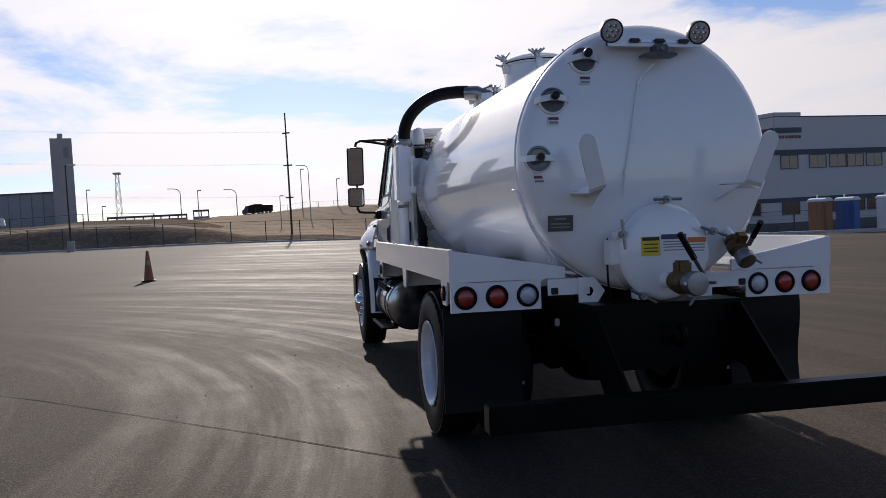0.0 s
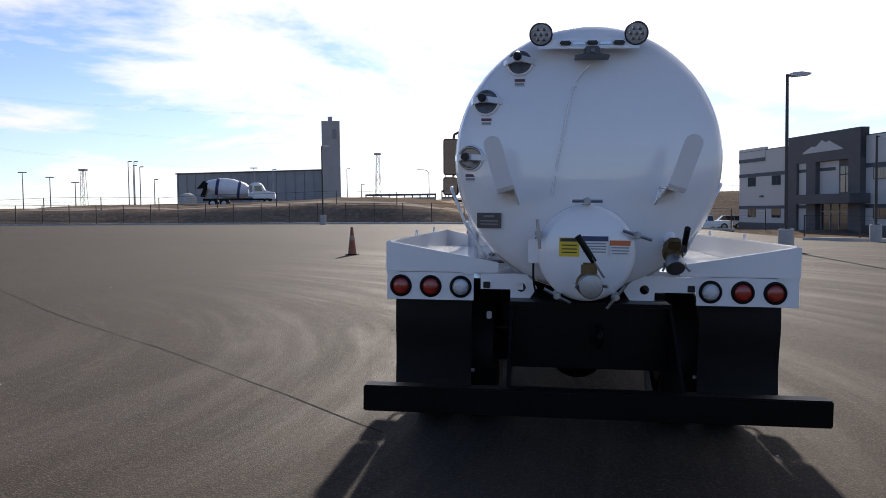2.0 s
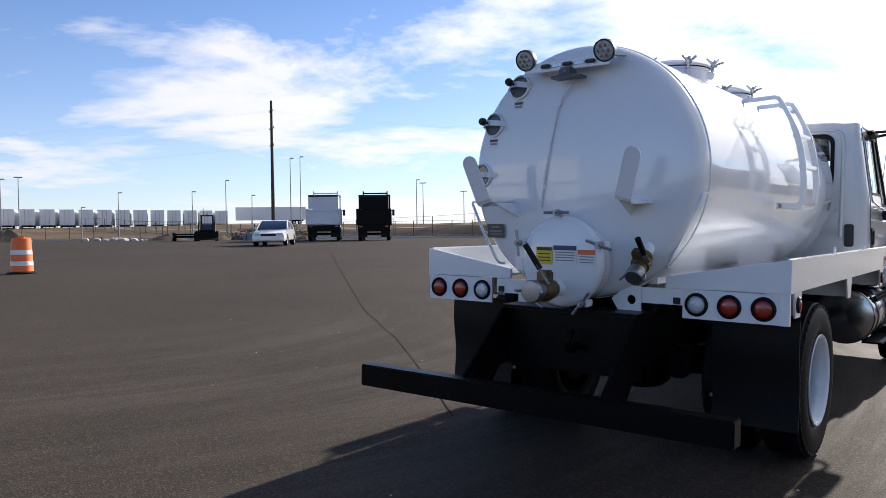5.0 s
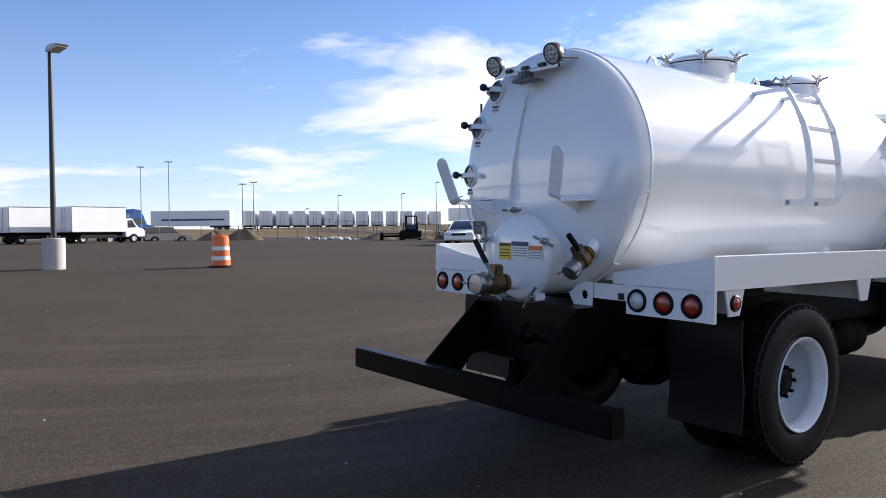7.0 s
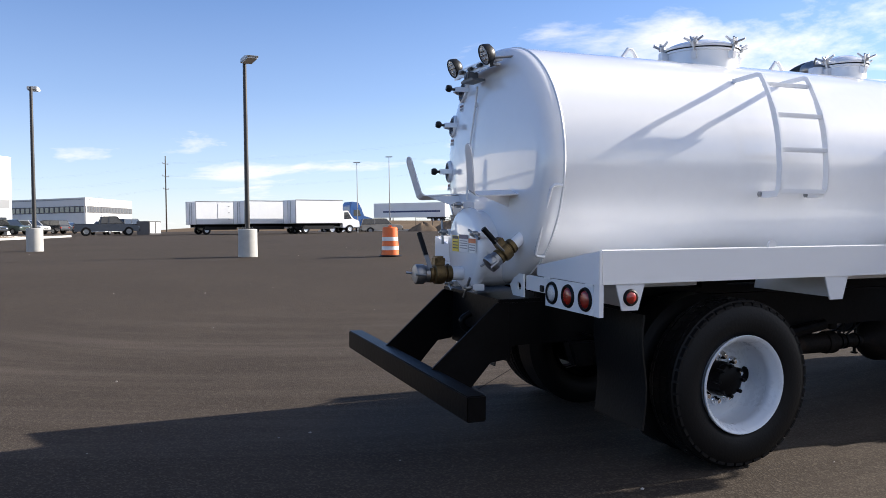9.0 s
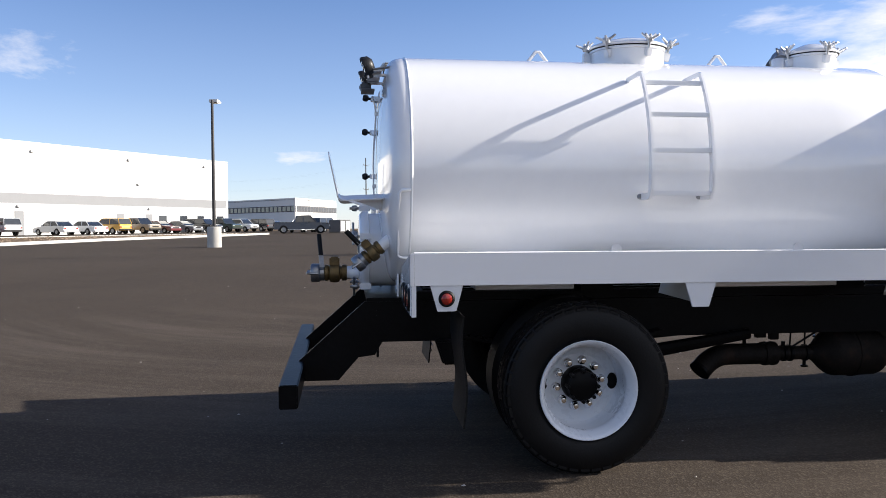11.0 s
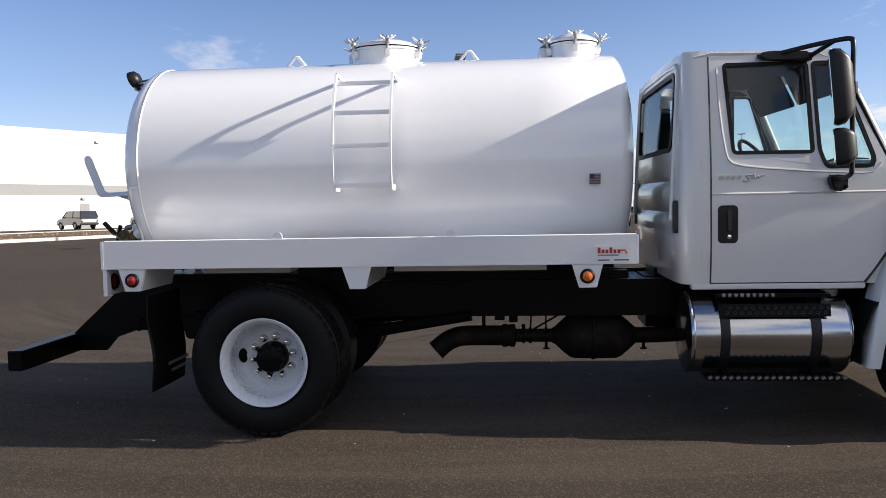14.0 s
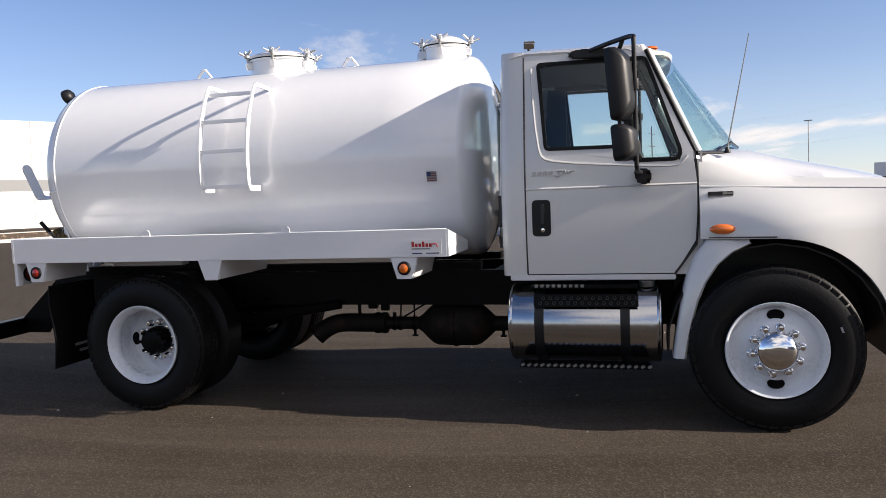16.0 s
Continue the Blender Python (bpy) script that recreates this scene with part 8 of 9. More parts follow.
def skid_steer(m):
    t = thing("skid_steer_loader", m, "dark skid steer loader with a raised cage and bucket", "loader")
    bm = B()
    prism(bm, [(-1.3, 0.45), (-1.3, 1.25), (-0.6, 1.35), (0.8, 0.9), (1.0, 0.45)], "x", -0.55, 0.55, 0.04)
    part("body", bm, BLACKPAINT, t)
    for s in (-1, 1):
        for y in (-0.75, 0.6):
            road_wheel(t, s * 0.75, y, 0.42, 0.3)
        for y in (-0.5, 0.65):
            part("cage_post", tube(B(), [(s * 0.45, y, 1.0), (s * 0.45, y, 2.05)], 0.045, 6), BLACKPAINT, t)
        part("lift_arm", tube(B(), [(s * 0.62, -1.1, 1.5), (s * 0.62, 0.4, 1.45), (s * 0.62, 1.4, 0.55)], 0.09, 6), BLACKPAINT, t)
    bm = B()
    box(bm, -0.5, 0.5, -0.6, 0.75, 2.02, 2.10, 0.02)
    part("cage_roof", bm, BLACKPAINT, t)
    bm = B()
    prism(bm, [(1.3, 0.1), (2.1, 0.08), (2.1, 0.12), (1.45, 0.25), (1.5, 0.75), (1.3, 0.75)], "x", -0.9, 0.9, 0.01)
    part("bucket", bm, DARKSTEEL, t)
    part("beacon", lathe(B(), [(0.06, 0), (0.06, 0.1), (0.03, 0.13), (0, 0.13)], "z", (0, -0.2, 2.1), 10), AMBERLENS, t)
    part("mast", tube(B(), [(0.3, -0.4, 2.1), (0.3, -0.4, 2.7)], 0.02, 6), BLACKPAINT, t)


skid_steer(on_lot(-50.25, 39.2, 232))
flat = thing("flatbed_trailer", on_lot(-51.5, 37.95, 60), "small dark flatbed trailer beside the loader", "trailer")
bm = B()
box(bm, -0.8, 0.8, -1.2, 1.2, 0.5, 0.60, 0.02)
part("deck", bm, BLACKPAINT, flat)
heavy_axles(flat, (-0.4, 0.4), 2.0, 0.35)


def earth_mound(x, y, r, h, seed):
    rng = random.Random(seed)
    bm = B()
    rings = []
    n = 36
    ph = [rng.uniform(0, 6.28) for _ in range(4)]
    for j in range(10):
        u = j / 9
        row = []
        for k in range(n):
            a = 2 * math.pi * k / n
            rr = r * (1 - u) * (1 + 0.15 * math.sin(2 * a + ph[0]) + 0.08 * math.sin(5 * a + ph[1]))
            hh = h * (1 - (1 - u) ** 1.6) * (1 + 0.1 * math.sin(3 * a + ph[2])) + rng.uniform(-0.05, 0.05) * h - 0.1
            row.append((rr * math.cos(a), rr * math.sin(a), hh))
        rings.append(row)
    loft(bm, rings, closed=True)
    ob = part("earth_mound", bm, DIRT, smooth=180)
    ob.matrix_basis = on_lot(x, y)
    tagged(ob, "heap of loose brown earth at the lot's edge", "dirt pile", "earth heaps")


for x, y, r, h, sd in ((-72.9, 30.2, 1.8, 1.05, 1), (-71.9, 33.0, 2.0, 1.15, 2), (-68, 40.0, 1.8, 0.4, 3), (-60, 42, 2.0, 0.6, 4), (-57, 46, 1.8, 0.5, 5)):
    earth_mound(x, y, r, h, sd)



def brush_heap(x, y, w, h, seed):
    """Cleared brush and soil pushed into a long low heap."""
    rng = random.Random(seed)
    o = thing("brush_heap", on_land(x, y, 40), "dark heap of cleared brush and soil at the lot's edge", "brush heap")
    bm = B()
    rows = []
    for i in range(25):
        u = -1 + i / 12
        hh = h * max(0.0, 1 - u * u) ** 0.3 * (0.75 + 0.25 * math.sin(5.3 * u + 1.2)) * rng.uniform(0.85, 1.1)
        rows.append([(u * w / 2, s * 1.1 * (1 - 0.5 * u * u) + rng.uniform(-0.1, 0.1), (hh * (1 - s * s) ** 0.7 if abs(s) < 1 else 0) - 0.1 + rng.uniform(-0.05, 0.05)) for s in (-1, -0.7, -0.35, 0, 0.35, 0.7, 1)])
    loft(bm, rows)
    part("soil", bm, BERMSOIL, o, "dark loose soil", smooth=180)
    bm = B()
    for k in range(240):
        u, s = rng.uniform(-0.95, 0.95), rng.uniform(-0.9, 0.9)
        z = h * (1 - u * u) ** 0.3 * (1 - s * s) ** 0.7 * 0.8
        a, t, L = rng.uniform(0, 6.28), rng.uniform(-0.2, 0.9), rng.uniform(0.3, 0.9)
        p = Vector((u * w / 2, s * 1.1, z))
        d = Vector((math.cos(a) * math.cos(t), math.sin(a) * math.cos(t), math.sin(t))) * L
        tube(bm, [p, p + d * 0.6, p + d + Vector((0, 0, -0.08))], [0.03, 0.022, 0.008], 4)
    part("branches", bm, BRUSHWOOD, o, "tangle of dark dry branches")


BRUSHWOOD = mat("dry_branches", (0.075, 0.055, 0.042), 0.9, var=0.3, scale=3, fine=20)
brush_heap(-51.5, 46.8, 7.4, 1.6, 3)
bale = thing("wrapped_bundle", on_land(-47.6, 41.6, 35), "pale wrapped bundle lying at the lot's edge, coloured grey for its shade", "bundle")
bm = B()
rng = random.Random(8)
loft(bm, [[(rx * math.cos(a) * rng.uniform(0.93, 1.05), 0.45 * rx * math.sin(a) * rng.uniform(0.9, 1.05), z) for a in [2 * math.pi * k / 16 for k in range(16)]] for rx, z in ((0.74, 0.0), (0.78, 0.2), (0.74, 0.45), (0.66, 0.7), (0.42, 0.86), (0.05, 0.9))], closed=True)
# grey puts the shade on the pale wrapping into its colour
part("wrapping", bm, WALLGREY, bale, smooth=40)
for dx in (-0.35, 0.3):
    part("strap", tube(B(), [(dx, -0.37, 0.0), (dx, -0.35, 0.45), (dx, -0.2, 0.8), (dx, 0.2, 0.8), (dx, 0.35, 0.45), (dx, 0.37, 0.0)], 0.02, 6), BLACKPAINT, bale)

# portable toilets near the office
def toilet(x, y, mt, colour):
    t = thing("portable_toilet", on_land(x, y, 205) @ Matrix.Scale(0.9, 4), colour + " portable toilet with a pale roof", "portable toilet", "portable toilets")
    bm = B()
    box(bm, -0.55, 0.55, -0.55, 0.55, 0.30, 2.30, 0.05)
    part("cabin", bm, mt, t)
    bm = B()
    box(bm, -0.42, 0.42, 0.55, 0.59, 0.40, 2.20, 0.02)
    part("door", bm, mt, t)
    bm = B()
    prism(bm, [(-0.6, 2.30), (0.6, 2.30), (0.5, 2.46), (0.2, 2.54), (-0.2, 2.54), (-0.5, 2.46)], "y", -0.6, 0.6, 0.03)
    part("roof", bm, TOILETWHITE, t)
    for s in (-1, 1):
        bm = B()
        box(bm, s * 0.45 - 0.07, s * 0.45 + 0.07, -0.6, 0.6, 0.0, 0.30, 0.01)
        part("skid", bm, BLACKPAINT, t)
        for k in range(3):
            bm = B()
            box(bm, s * 0.56 - 0.012, s * 0.56 + 0.012, -0.4 + 0.35 * k, -0.3 + 0.35 * k, 0.5, 2.1, 0.005)
            part("wall_rib", bm, mt, t)
    part("vent_pipe", tube(B(), [(-0.4, -0.4, 2.3), (-0.4, -0.4, 2.75)], 0.05, 8), TOILETWHITE, t)


toilet(30.75, 41.2, TOILETBROWN, "brown")
toilet(32.5, 41.1, TOILETBLUE, "blue")
toilet(34.95, 40.7, TOILETWHITE, "pale grey")


# ---- buildings ----
def window_unit(parent, w, h, m, mullions=1, sill=True):
    """A dark framed window, set into the wall; local x along the wall, z up, facing -y."""
    win = part("window", holed(B(), [(-w / 2 - 0.06, -h / 2 - 0.06), (w / 2 + 0.06, -h / 2 - 0.06), (w / 2 + 0.06, h / 2 + 0.06), (-w / 2 - 0.06, h / 2 + 0.06)], [[(-w / 2, -h / 2), (w / 2, -h / 2), (w / 2, h / 2), (-w / 2, h / 2)]], lambda a, b: (a, -0.03, b), Vector((0, 0.05, 0))), SLATE, parent, "", m)
    n = mullions + 1
    for k in range(n):
        bm = B()
        x0, x1 = -w / 2 + w * k / n + 0.02, -w / 2 + w * (k + 1) / n - 0.02
        box(bm, x0, x1, -0.008, 0.012, -h / 2, h / 2)
        part("pane", bm, WINDOWDARK, win)
    return win


def wall_along(parent, a, b, z0, z1, thick, material, name="wall"):
    a, b = Vector(a), Vector(b)
    d = (b - a)
    L = d.length
    m = Matrix.Translation((a.x, a.y, 0)) @ Matrix.Rotation(math.atan2(d.y, d.x), 4, "Z")
    bm = B()
    box(bm, 0, L, 0, thick, z0, z1)
    ob = part(name, bm, material, parent, "", m)
    return ob, m, L


def office():
    """Two-storey tilt-up office: a long front towards the lot with a slate entrance, and an end wall."""
    o = thing("office_building", Matrix.Identity(4), "white two-storey office with dark window bands and slate entrance", "building")
    z0, low, high = -1.2, 7.68, 8.02
    FAR, CORNER, END = (24.8, 93.9), (35.83, 52.86), (75.4, 58.4)

    def slab(m, x0, x1, za, zb, mt, name, out=0.04, back=-0.004):
        bm = B()
        box(bm, x0, x1, -out, back, za, zb, 0.006)
        return part(name, bm, mt, o, "", m)

    def front(a, b, raised, windows, skip=()):
        wl, m, L = wall_along(o, a, b, z0, low, 0.3, OFFICEWHITE)
        for x0, x1 in raised:
            bm = B()
            box(bm, x0, x1, -0.05, 0.3, low - 0.9, high, 0.008)
            part("raised_panel", bm, OFFICEWHITE, o, "", m)
            slab(m, x0, x1, 6.50, 6.88, NAVY, "band", 0.09, -0.054)
        stops = [0.0] + [v for pair in skip for v in pair] + [L]
        for x0, x1 in zip(stops[::2], stops[1::2]):
            for za, zb in ((4.84, 5.23), (1.31, 1.64)):
                slab(m, x0, x1, za, zb, NAVY, "band")
            # dark slab along the foot of the wall stands in for the shadow there
            slab(m, x0, x1, z0, -0.22, SLATE, "base_shade", 0.05)
            slab(m, x0, x1, low - 0.02, low + 0.06, SLATE, "coping", 0.05, 0.32)
        for x in windows:
            for z, h in ((4.31, 0.92), (0.87, 0.90)):
                window_unit(o, 1.55, h, m @ Matrix.Translation((x, -0.02, z)))
        return m, L

    m, L = front(FAR, CORNER, ((0.0, 5.5), (37.4, 42.5)), (2.75, 7.6, 23.5, 26.3, 29.1, 32.6, 35.3, 40.2), ((10.7, 21.65),))
    for x in (30.9, 37.35):
        slab(m, x, x + 0.05, z0, low, WALLGREY, "panel_joint", 0.012)
    for x in (4.6, 30.0):
        slab(m, x, x + 0.5, 2.55, 2.75, SLATE, "wall_lamp", 0.2)
    # slate entrance: a tall frame of piers round pale panels, glazing, a canopy and doors
    for x0, x1 in ((10.7, 12.1), (13.7, 15.2), (20.0, 21.65)):
        slab(m, x0, x1, z0, 8.45, SLATE, "entrance_pier", 0.55, 0.3)
    slab(m, 10.7, 21.65, 5.75, 8.45, SLATE, "entrance_head", 0.56, 0.3)
    slab(m, 12.1, 13.7, z0, 5.75, OFFICEWHITE, "entrance_panel", 0.30)
    for za, zb in ((4.84, 5.15), (1.31, 1.62)):
        slab(m, 12.1, 13.7, za, zb, NAVY, "band", 0.33, -0.304)
    slab(m, 15.2, 18.1, 2.6, 5.75, OFFICEWHITE, "entrance_panel", 0.10)
    slab(m, 15.2, 17.6, 4.84, 5.15, NAVY, "band", 0.13, -0.104)
    slab(m, 18.1, 20.0, 2.6, 5.75, SLATE, "entrance_panel", 0.10)
    for x0, x1 in ((18.35, 19.05), (19.15, 19.85)):
        for za, zb in ((2.75, 4.35), (4.45, 5.15)):
            slab(m, x0, x1, za, zb, WINDOWDARK, "pane", 0.13, -0.104)
    slab(m, 13.3, 22.3, 1.75, 2.62, SLATE, "canopy", 2.0, -0.004)
    slab(m, 15.4, 19.7, z0, 1.72, WINDOWDARK, "door_glass", 0.10)
    for x in (15.5, 16.9, 18.2, 19.6):
        slab(m, x - 0.06, x + 0.06, z0, 1.72, GALVPOLE, "door_mullion", 0.16, -0.104)
    slab(m, 15.5, 19.6, 0.95, 1.05, GALVPOLE, "door_mullion", 0.155, -0.104)
    bm = B()
    prism(bm, [(13.2, 6.75), (14.6, 7.25), (15.3, 7.2), (16.2, 7.75), (16.8, 7.5), (17.3, 7.62), (19.2, 6.80), (19.3, 6.68), (13.2, 6.62)], "y", -0.60, -0.564)
    part("sign_shape", bm, OFFICEWHITE, o, "white peak-shaped sign", m)
    m2, L2 = front(CORNER, END, ((0.0, 2.5),), (1.3, 4.0, 5.95, 7.7, 9.6, 13.4, 17.2, 21.0, 24.8, 28.6))
    for k in range(7):
        slab(m2, 0.35 + 0.31 * k, 0.60 + 0.31 * k, 6.08, 6.30, DARKRED, "sign_bar", 0.04)
    bm = B()
    prism(bm, [(FAR[0] + 0.35, FAR[1]), (CORNER[0] + 0.35, CORNER[1] + 0.35), (END[0], END[1] + 0.35), (84, 105), (40, 110)], "z", low - 0.5, low - 0.3)
    part("roof", bm, WALLGREY, o)
    bm = B()
    box(bm, 44, 47, 66, 69, low - 0.3, low + 0.9, 0.03)
    part("roof_unit", bm, WALLGREY, o)


OFFICEWHITE = mat("pale_office_wall", (0.51, 0.51, 0.495), 0.7, var=0.04, scale=0.3, fine=5)
office()


def big_warehouse():
    """Long white tilt-up warehouse on the far left, with a grey band, doors and small wall lamps."""
    o = thing("warehouse", Matrix.Identity(4), "long white tilt-up warehouse with a grey band and dock doors", "building")
    a, b = (-107.0, -13.6), (-30.0, -63.0)
    z0, z1 = 0.6, 10.9
    wl, m, L = wall_along(o, b, a, z0, 4.42, 0.4, WALLWHITE)
    wall_along(o, b, a, 5.5, z1, 0.4, WALLWHITE, "wall")
    wall_along(o, b, a, 4.42, 5.5, 0.41, WALLGREY, "band")
    bm = B()
    box(bm, 0, L, -0.05, 0.3, z1, z1 + 0.12, 0.01)
    part("parapet_cap", bm, WALLWHITE, o, "", m)
    # grey doors, dark glazed doors near the far end, lamps over the doors and under the parapet
    for x, w, top, mt in [(58.8, 1.05, 3.6, WALLGREY), (72.0, 1.05, 3.5, WALLGREY), (76.45, 1.05, 3.45, WALLGREY)] + [(x, 1.05, 3.6, WALLGREY) for x in (7.0, 20.0, 33.0, 45.9)] + [(x, 1.3, 3.3, WINDOWDARK) for x in (78.6, 82.25, 85.4, 89.2)]:
        bm = B()
        box(bm, x, x + w, -0.03, -0.002, z0 + 0.3, top, 0.005)
        part("door", bm, mt, o, "", m)
    for x, z in ((59.0, 4.0), (76.8, 4.0), (46.1, 4.0), (33.2, 4.0), (20.2, 4.0), (60.7, 9.9), (73.7, 9.9), (86.6, 9.9), (47.8, 9.9), (34.8, 9.9), (21.8, 9.9), (75.1, 7.0)):
        bm = B()
        box(bm, x, x + 0.4, -0.22, -0.002, z, z + 0.22, 0.02)
        part("wall_lamp", bm, GALVPOLE, o, "", m)
    x = 0
    while x < L:
        bm = B()
        box(bm, x, x + 0.05, -0.005, 0.0, z0, 4.41)
        part("panel_joint", bm, WALLGREY, o, "", m)
        bm = B()
        box(bm, x, x + 0.05, -0.005, 0.0, 5.51, z1)
        part("panel_joint", bm, WALLGREY, o, "", m)
        x += 9.3
    c = (-120.0, -34.0)
    wall_along(o, a, c, z0, z1, 0.4, WALLWHITE, "end_wall")
    bm = B()
    prism(bm, [(a[0], a[1] - 0.5), (b[0], b[1] - 0.5), (-60, -110), (-137, -60)], "z", z1 - 0.8, z1 - 0.6)
    part("roof", bm, WALLGREY, o)


big_warehouse()


def second_building():
    o = thing("industrial_building", Matrix.Identity(4), "white low industrial building with a dark window strip", "building")
    cx, cy = 7.64, 4.05
    def P(be, d):
        return (cx + d * math.sin(radians(be)), cy + d * math.cos(radians(be)))
    A, C, D = P(-98.9, 232), P(-94.1, 205), P(-91.2, 232)
    z0, z1 = 1.5, 1.5 + 205 * RAD(2.2)
    for a, b in ((A, C), (C, D)):
        wl, m, L = wall_along(o, a, b, z0, z1, 0.4, WALLWHITE)
        bm = B()
        box(bm, 0, L, -0.05, -0.002, z1 - 3.6, z1 - 2.0)
        part("window_strip", bm, SLATE, o, "", m)
        k = 0.6
        while k < L - 1.4:
            bm = B()
            box(bm, k, k + 1.3, -0.08, -0.052, z1 - 3.4, z1 - 2.2)
            part("pane", bm, WINDOWDARK, o, "", m)
            k += 1.9
    bm = B()
    prism(bm, [A, C, D, P(-95, 270)], "z", z1 - 0.5, z1 - 0.3)
    part("roof", bm, WALLGREY, o)


second_building()


def silo_plant():
    o = thing("silo_building", Matrix.Identity(4), "grey concrete industrial hall with a tall square tower", "building")
    cx, cy = 1.36, -0.33
    def P(be, d):
        return (cx + d * math.sin(radians(be)), cy + d * math.cos(radians(be)))
    a, b = P(-25.4, 205), P(-15.4, 187)
    z0 = 2.0
    wl, m, L = wall_along(o, a, b, z0, 1.6 + 205 * RAD(2.72), 8, DARKCONC)
    k = 0.0
    while k < L:
        bm = B()
        box(bm, k, k + 0.25, -0.25, 0.0, z0, 1.6 + 205 * RAD(2.72) - 0.2)
        part("rib", bm, DARKCONC, o, "", m)
        k += 2.4
    bm = B()
    box(bm, -0.3, L + 0.2, -0.4, 8.2, 1.6 + 205 * RAD(2.72), 1.6 + 205 * RAD(2.72) + 0.3)
    part("roof_edge", bm, SLATE, o, "", m)
    t0, t1 = P(-15.45, 184), P(-14.15, 184)
    top = 1.6 + 184 * RAD(6.5)
    wl, m, L = wall_along(o, t0, t1, z0, top, 4.5, DARKCONC, "tower")
    bm = B()
    box(bm, L * 0.35, L * 0.6, 1, 3, top, top + 1.1, 0.05)
    part("tower_cap", bm, DARKCONC, o, "", m)
    bm = B()
    prism(bm, rounded(1.0, 2.2, 0.3, 4, L * 0.7, top - 3.0), "y", -0.1, -0.005)
    part("tower_louvre", bm, WALLGREY, o, "", m)
    # pale round tank and stair beside the hall
    x, y = P(-24.75, 188)
    part("storage_tank", lathe(B(), [(2.0, -0.5), (2.0, 3.4), (1.7, 4.0), (0.7, 4.4), (0, 4.45)], "z", (x, y, land_z(x, y) - 0.6), 28), CONCRETE, o, "pale round storage tank", smooth=50)


silo_plant()


def lit_depot():
    """Low rows of stacked goods and stores on the skyline, and lorries on the road bank."""
    for be, d, w, h, e in ((-9.4, 170, 15, 0.8, 0.98), (-5.9, 172, 3.0, 1.4, 1.0)):
        x, y = d * math.sin(radians(be)), d * math.cos(radians(be))
        o = thing("storage_rack", pose(x, y, land_z(x, y), 0, 0, -be), "dark low storage rack on the skyline", "rack", "far storage racks")
        n = max(2, int(w / 1.6))
        top = 1.6 + d * RAD(e) - land_z(x, y)
        for k in range(n + 1):
            bm = B()
            box(bm, -w / 2 + w * k / n - 0.12, -w / 2 + w * k / n + 0.12, -0.4, 0.4, 0, top + h)
            part("upright", bm, SLATE, o)
        bm = B()
        box(bm, -w / 2, w / 2, -0.5, 0.5, top + h - 0.4, top + h)
        part("beam", bm, SLATE, o)
        bm = B()
        box(bm, -w / 2, w / 2, -0.5, 0.5, 0, max(0.5, top))
        part("base", bm, DARKCONC, o)


lit_depot()


def road_lorry(x, y, turn, group):
    t = thing("road_lorry", pose(x, y, land_z(x, y) - 0.2, 0, 0, turn) @ Matrix.Diagonal((0.9, 0.9, 0.78, 1)), "dark loaded lorry on the road bank", "lorry", group)
    bm = B()
    prism(bm, [(-3.5, 0.9), (-3.5, 2.5), (-2.5, 2.8), (0, 2.9), (2.4, 2.6), (2.4, 0.9)], "x", -1.2, 1.2, 0.05)
    part("load_bed", bm, DARKSTEEL, t)
    bm = B()
    prism(bm, [(2.6, 0.7), (2.6, 2.6), (3.6, 2.6), (4.1, 1.8), (5.0, 1.6), (5.0, 0.7)], "x", -1.1, 1.1, 0.05)
    part("cab", bm, SLATE, t)
    heavy_axles(t, (-2.6, -1.2, 4.0))


road_lorry(-5.4, 158, 36, "lorries on the road")


# ---- fences and kerbs ----
def fence(points, height, gap, label, zf, rails=2):
    f = thing("wire_fence", Matrix.Identity(4), label, "fence", "lot fences")
    P = []
    for (x0, y0), (x1, y1) in zip(points, points[1:]):
        n = max(1, round(math.hypot(x1 - x0, y1 - y0) / gap))
        P += [(x0 + (x1 - x0) * k / n, y0 + (y1 - y0) * k / n) for k in range(n)]
    P.append(points[-1])
    for x, y in P:
        z = zf(x, y)
        part("post", tube(B(), [(x, y, z - 0.1), (x, y, z + height)], 0.045, 6), POLE, f)
    for k in range(rails + 5):
        h = height * (0.08 + 0.9 * k / (rails + 4))
        r = 0.022 if k in (0, rails + 4) else 0.006
        part("rail" if r > 0.01 else "strand", tube(B(), [(x, y, zf(x, y) + h) for x, y in P], r, 4), POLE, f)


fence([(x, LOT_FRONT(x) + 1.0) for x in range(-120, -8, 8)] + [(x, LOT_FRONT(x) + 1.0) for x in range(-8, 23, 6)], 1.9, 3.0, "dark wire fence along the lot's far edge", land_z)
fence([(x, LOT_FRONT(x) + 5.4) for x in range(-120, -11, 6)], 1.3, 4.5, "dark wire fence along the dirt road on the bank", land_z, 1)
fence([(16.5, 45.5), (30, 42.6), (48, 38.5)], 1.6, 3.0, "low dark wire fence before the office", land_z)
fence([(-104, 40), (-86, 52), (-70, 60)], 1.8, 3.0, "wire fence before the trailer yard", lambda x, y: lot_z(x, y))
fence([(x, LOT_FRONT(x) + 84) for x in range(-6, 60, 6)], 1.1, 3.0, "guard rail along the road bank", land_z, 1)


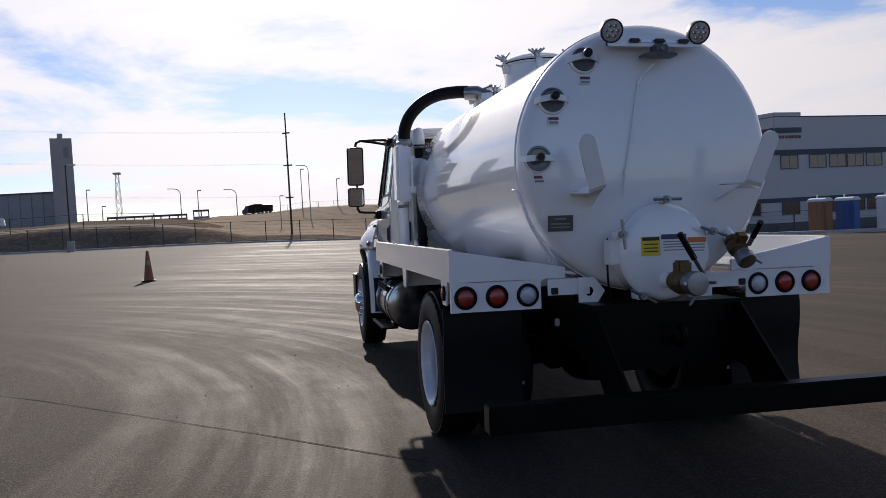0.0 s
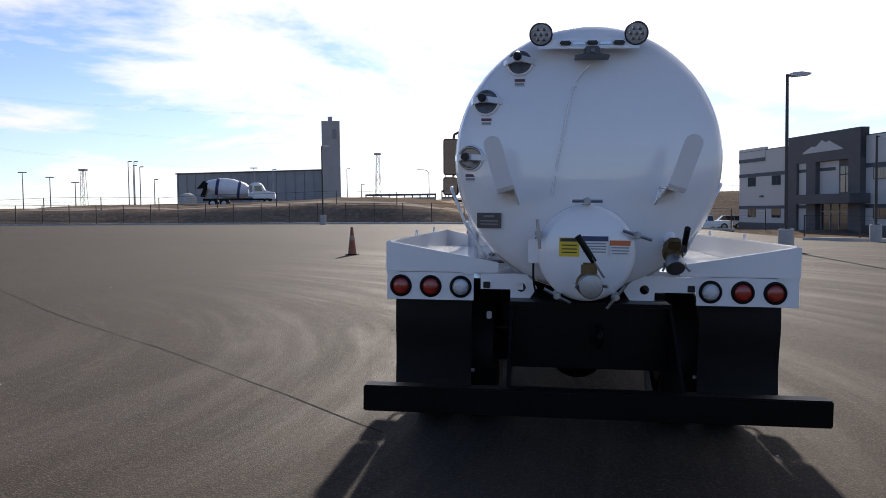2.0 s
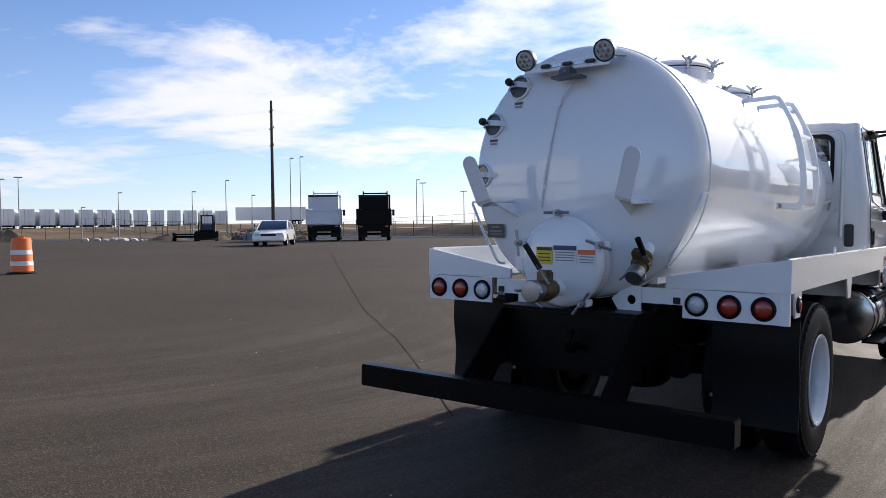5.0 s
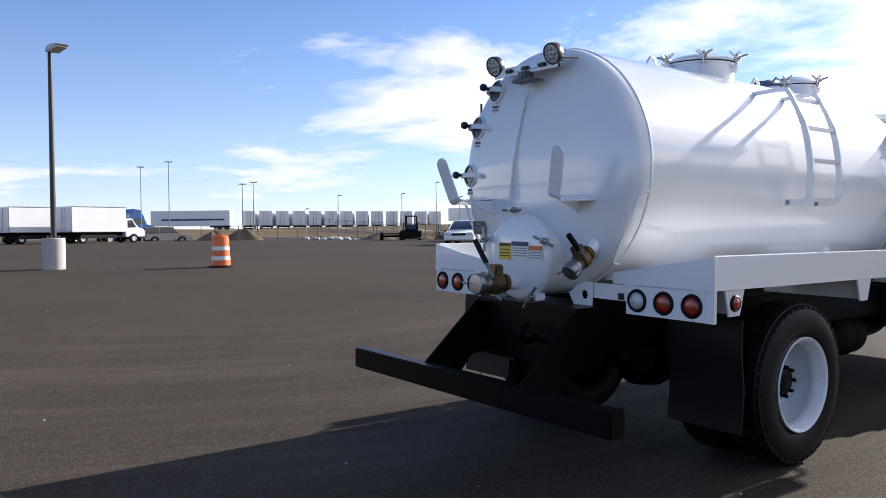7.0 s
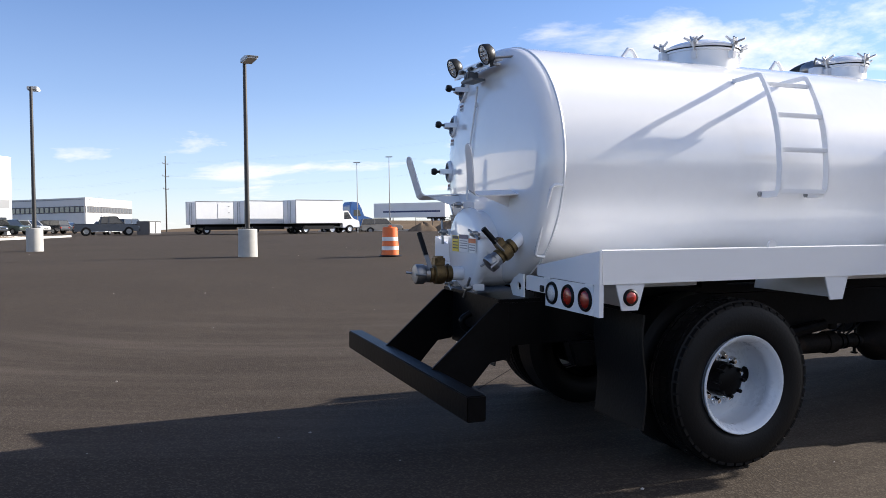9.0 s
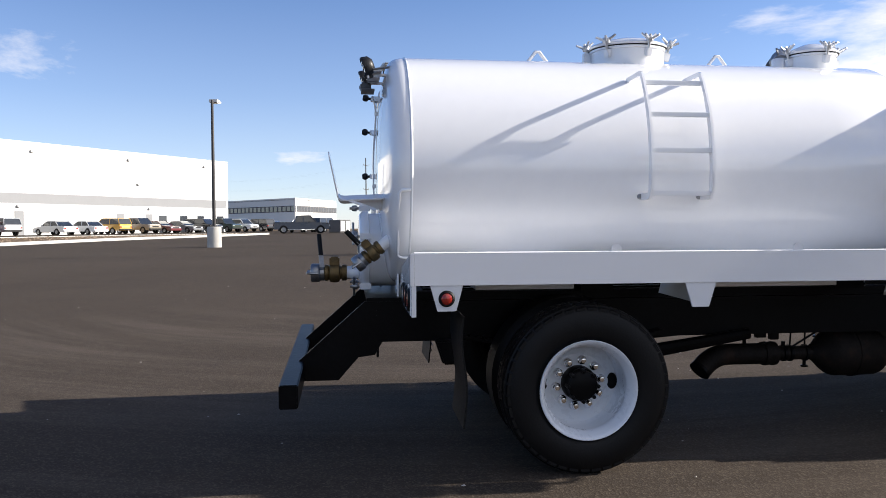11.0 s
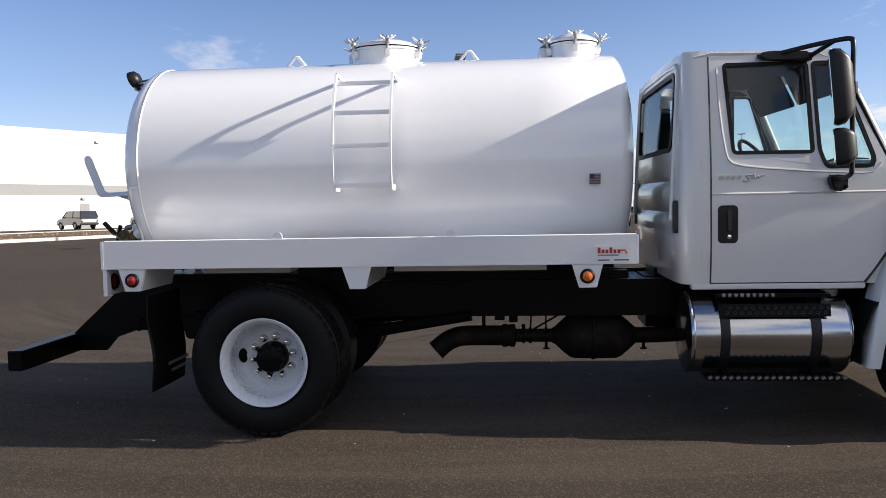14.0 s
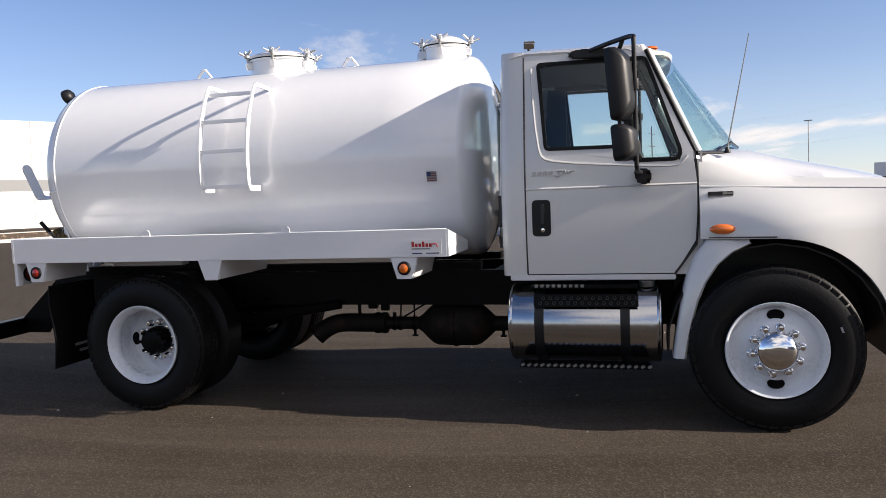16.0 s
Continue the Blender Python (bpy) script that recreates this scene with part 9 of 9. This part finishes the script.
def kerb(points, label, w=0.18, h=0.15):
    bm = B()
    P = []
    for (x0, y0), (x1, y1) in zip(points, points[1:]):
        n = max(2, int(math.hypot(x1 - x0, y1 - y0) / 4))
        P += [(x0 + (x1 - x0) * k / n, y0 + (y1 - y0) * k / n) for k in range(n)]
    P.append(points[-1])
    rows = []
    for k, (x, y) in enumerate(P):
        a, b = P[min(k + 1, len(P) - 1)], P[max(k - 1, 0)]
        d = Vector((a[0] - b[0], a[1] - b[1])).normalized()
        nx, ny = -d.y * w, d.x * w
        z = lot_z(x, y)
        rows.append([(x - nx, y - ny, z - 0.05), (x - nx * 0.9, y - ny * 0.9, z + h), (x + nx * 0.9, y + ny * 0.9, z + h), (x + nx, y + ny, z - 0.05)])
    loft(bm, rows)
    return tagged(part("kerb", bm, CONCRETE), label, "kerb", kind="structure")


ISLE_NEAR = [(-64, -3.6), (-57, -4.8), (-48.5, -6.9), (-41.5, -8.9), (-35.5, -10.9), (-29, -13.0), (-19, -18.2), (-8, -24)]
ISLE_FAR = [(-64, -6.2), (-60, -9.4), (-56, -14.6), (-50, -18.6), (-43.5, -21.4), (-30, -27.5), (-16, -34)]
kerb(ISLE_NEAR, "pale concrete kerb at the lot's side", 0.2)
kerb(ISLE_FAR, "pale concrete kerb behind the gravel strip", 0.3)
kerb([(x, LOT_FRONT(x) + 0.1) for x in range(-125, 20, 12)], "pale concrete kerb at the lot's far edge")
kerb([(16, 44.2), (30, 40.1), (44, 36)], "pale concrete kerb before the office")
kerb([(-88, 22), (-86, 34), (-76, 44), (-62, 55), (-48, 66)], "pale concrete kerb at the yard's edge")


# gravel strip between the two kerbs
def rock_strip():
    def along(P, u):
        k = min(int(u * (len(P) - 1)), len(P) - 2)
        w = u * (len(P) - 1) - k
        return Vector(P[k]).lerp(Vector(P[k + 1]), w)
    bm = B()
    rows = []
    for i in range(41):
        a, b = along(ISLE_NEAR, i / 40), along(ISLE_FAR, i / 40)
        rows.append([(p.x, p.y, lot_z(p.x, p.y) + 0.10) for p in (a.lerp(b, v) for v in (0.02, 0.35, 0.65, 0.98))])
    loft(bm, rows)
    bed = part("gravel_bed", bm, DIRT, smooth=180)
    tagged(bed, "brown gravel bed between two pale kerbs", "gravel bed", kind="structure")
    bm = B()
    rng = random.Random(4)
    for k in range(900):
        p = along(ISLE_NEAR, u := rng.random()).lerp(along(ISLE_FAR, u), rng.uniform(0.05, 0.95))
        q = rng.uniform(0.03, 0.09)
        z = lot_z(p.x, p.y) + 0.10
        v = [bm.verts.new((p.x + q * rng.uniform(0.7, 1.2) * dx, p.y + q * rng.uniform(0.7, 1.2) * dy, z + h * q)) for dx, dy, h in ((1, 0, 0), (0, 1, 0), (-1, 0, 0), (0, -1, 0), (0.2, 0.1, 0.9))]
        for i in range(4):
            bm.faces.new((v[i], v[(i + 1) % 4], v[4]))
    return tagged(part("rock_mulch", bm, ROCK), "brown landscaping rocks between the kerbs", "rocks", kind="stuff")


ROCK = mat("brown_rock", (0.22, 0.16, 0.11), 0.85, var=0.35, scale=1.5, fine=10)
rock_strip()

# parked cars along the warehouse
ROW = [(-117.1, "pickup", "dark red", 0), (-115.7, "suv", "silver", 0), (-112.55, "sedan", "silver", 0), (-110.8, "sedan", "white", 0), (-109.3, "suv", "yellow", 0), (-107.65, "pickup", "tan", 1), (-106.2, "sedan", "dark red", 1), (-104.75, "sedan", "grey", 1), (-103.35, "suv", "black", 1), (-102.1, "pickup", "green", 1), (-100.75, "suv", "white", 1), (-99.6, "suv", "black", 0), (-98.4, "sedan", "silver", 1), (-121.5, "suv", "black", 0)]
for k, (be, kind, colour, out) in enumerate(ROW):
    # each stands off the warehouse wall, nose in or nose out
    sx, sy = math.sin(radians(be)), math.cos(radians(be))
    u = ((7.9 + 107.0) * sy - (5.03 + 13.6) * sx) / (77.0 * sy + 49.4 * sx)
    x, y = -107.0 + 77.0 * u + 3.4, -13.6 - 49.4 * u + 5.3
    car(kind, colour, pose(x, y, lot_z(x, y) + 0.02, 0, 0, (-33 if out else 147) + (k * 37) % 9 - 4), colour + " " + {"sedan": "sedan", "suv": "sport utility", "pickup": "pickup"}[kind] + " in the row before the warehouse, nose " + ("out" if out else "in"), "parked cars by the warehouse")
car("pickup", "black", on_lot(-72.0, -1.1, 6), "black pickup parked apart on the lot")
car("sedan", "white", on_lot(-82, -1.5, 70), "white sedan parked far across the lot")
car("suv", "grey", on_lot(-88, 0.6, 60), "grey sport utility parked far across the lot")
bin_ = thing("waste_container", on_lot(-78, 2.6, 45), "dark waste container with pale doors", "container")
bm = B()
box(bm, -0.85, 0.85, -0.8, 0.8, 0, 1.35, 0.03)
part("body", bm, SLATE, bin_)
for s in (-0.4, 0.4):
    bm = B()
    box(bm, 0.85, 0.88, s - 0.30, s + 0.30, 0.15, 1.22, 0.01)
    part("door", bm, TRAILWHITE, bin_)
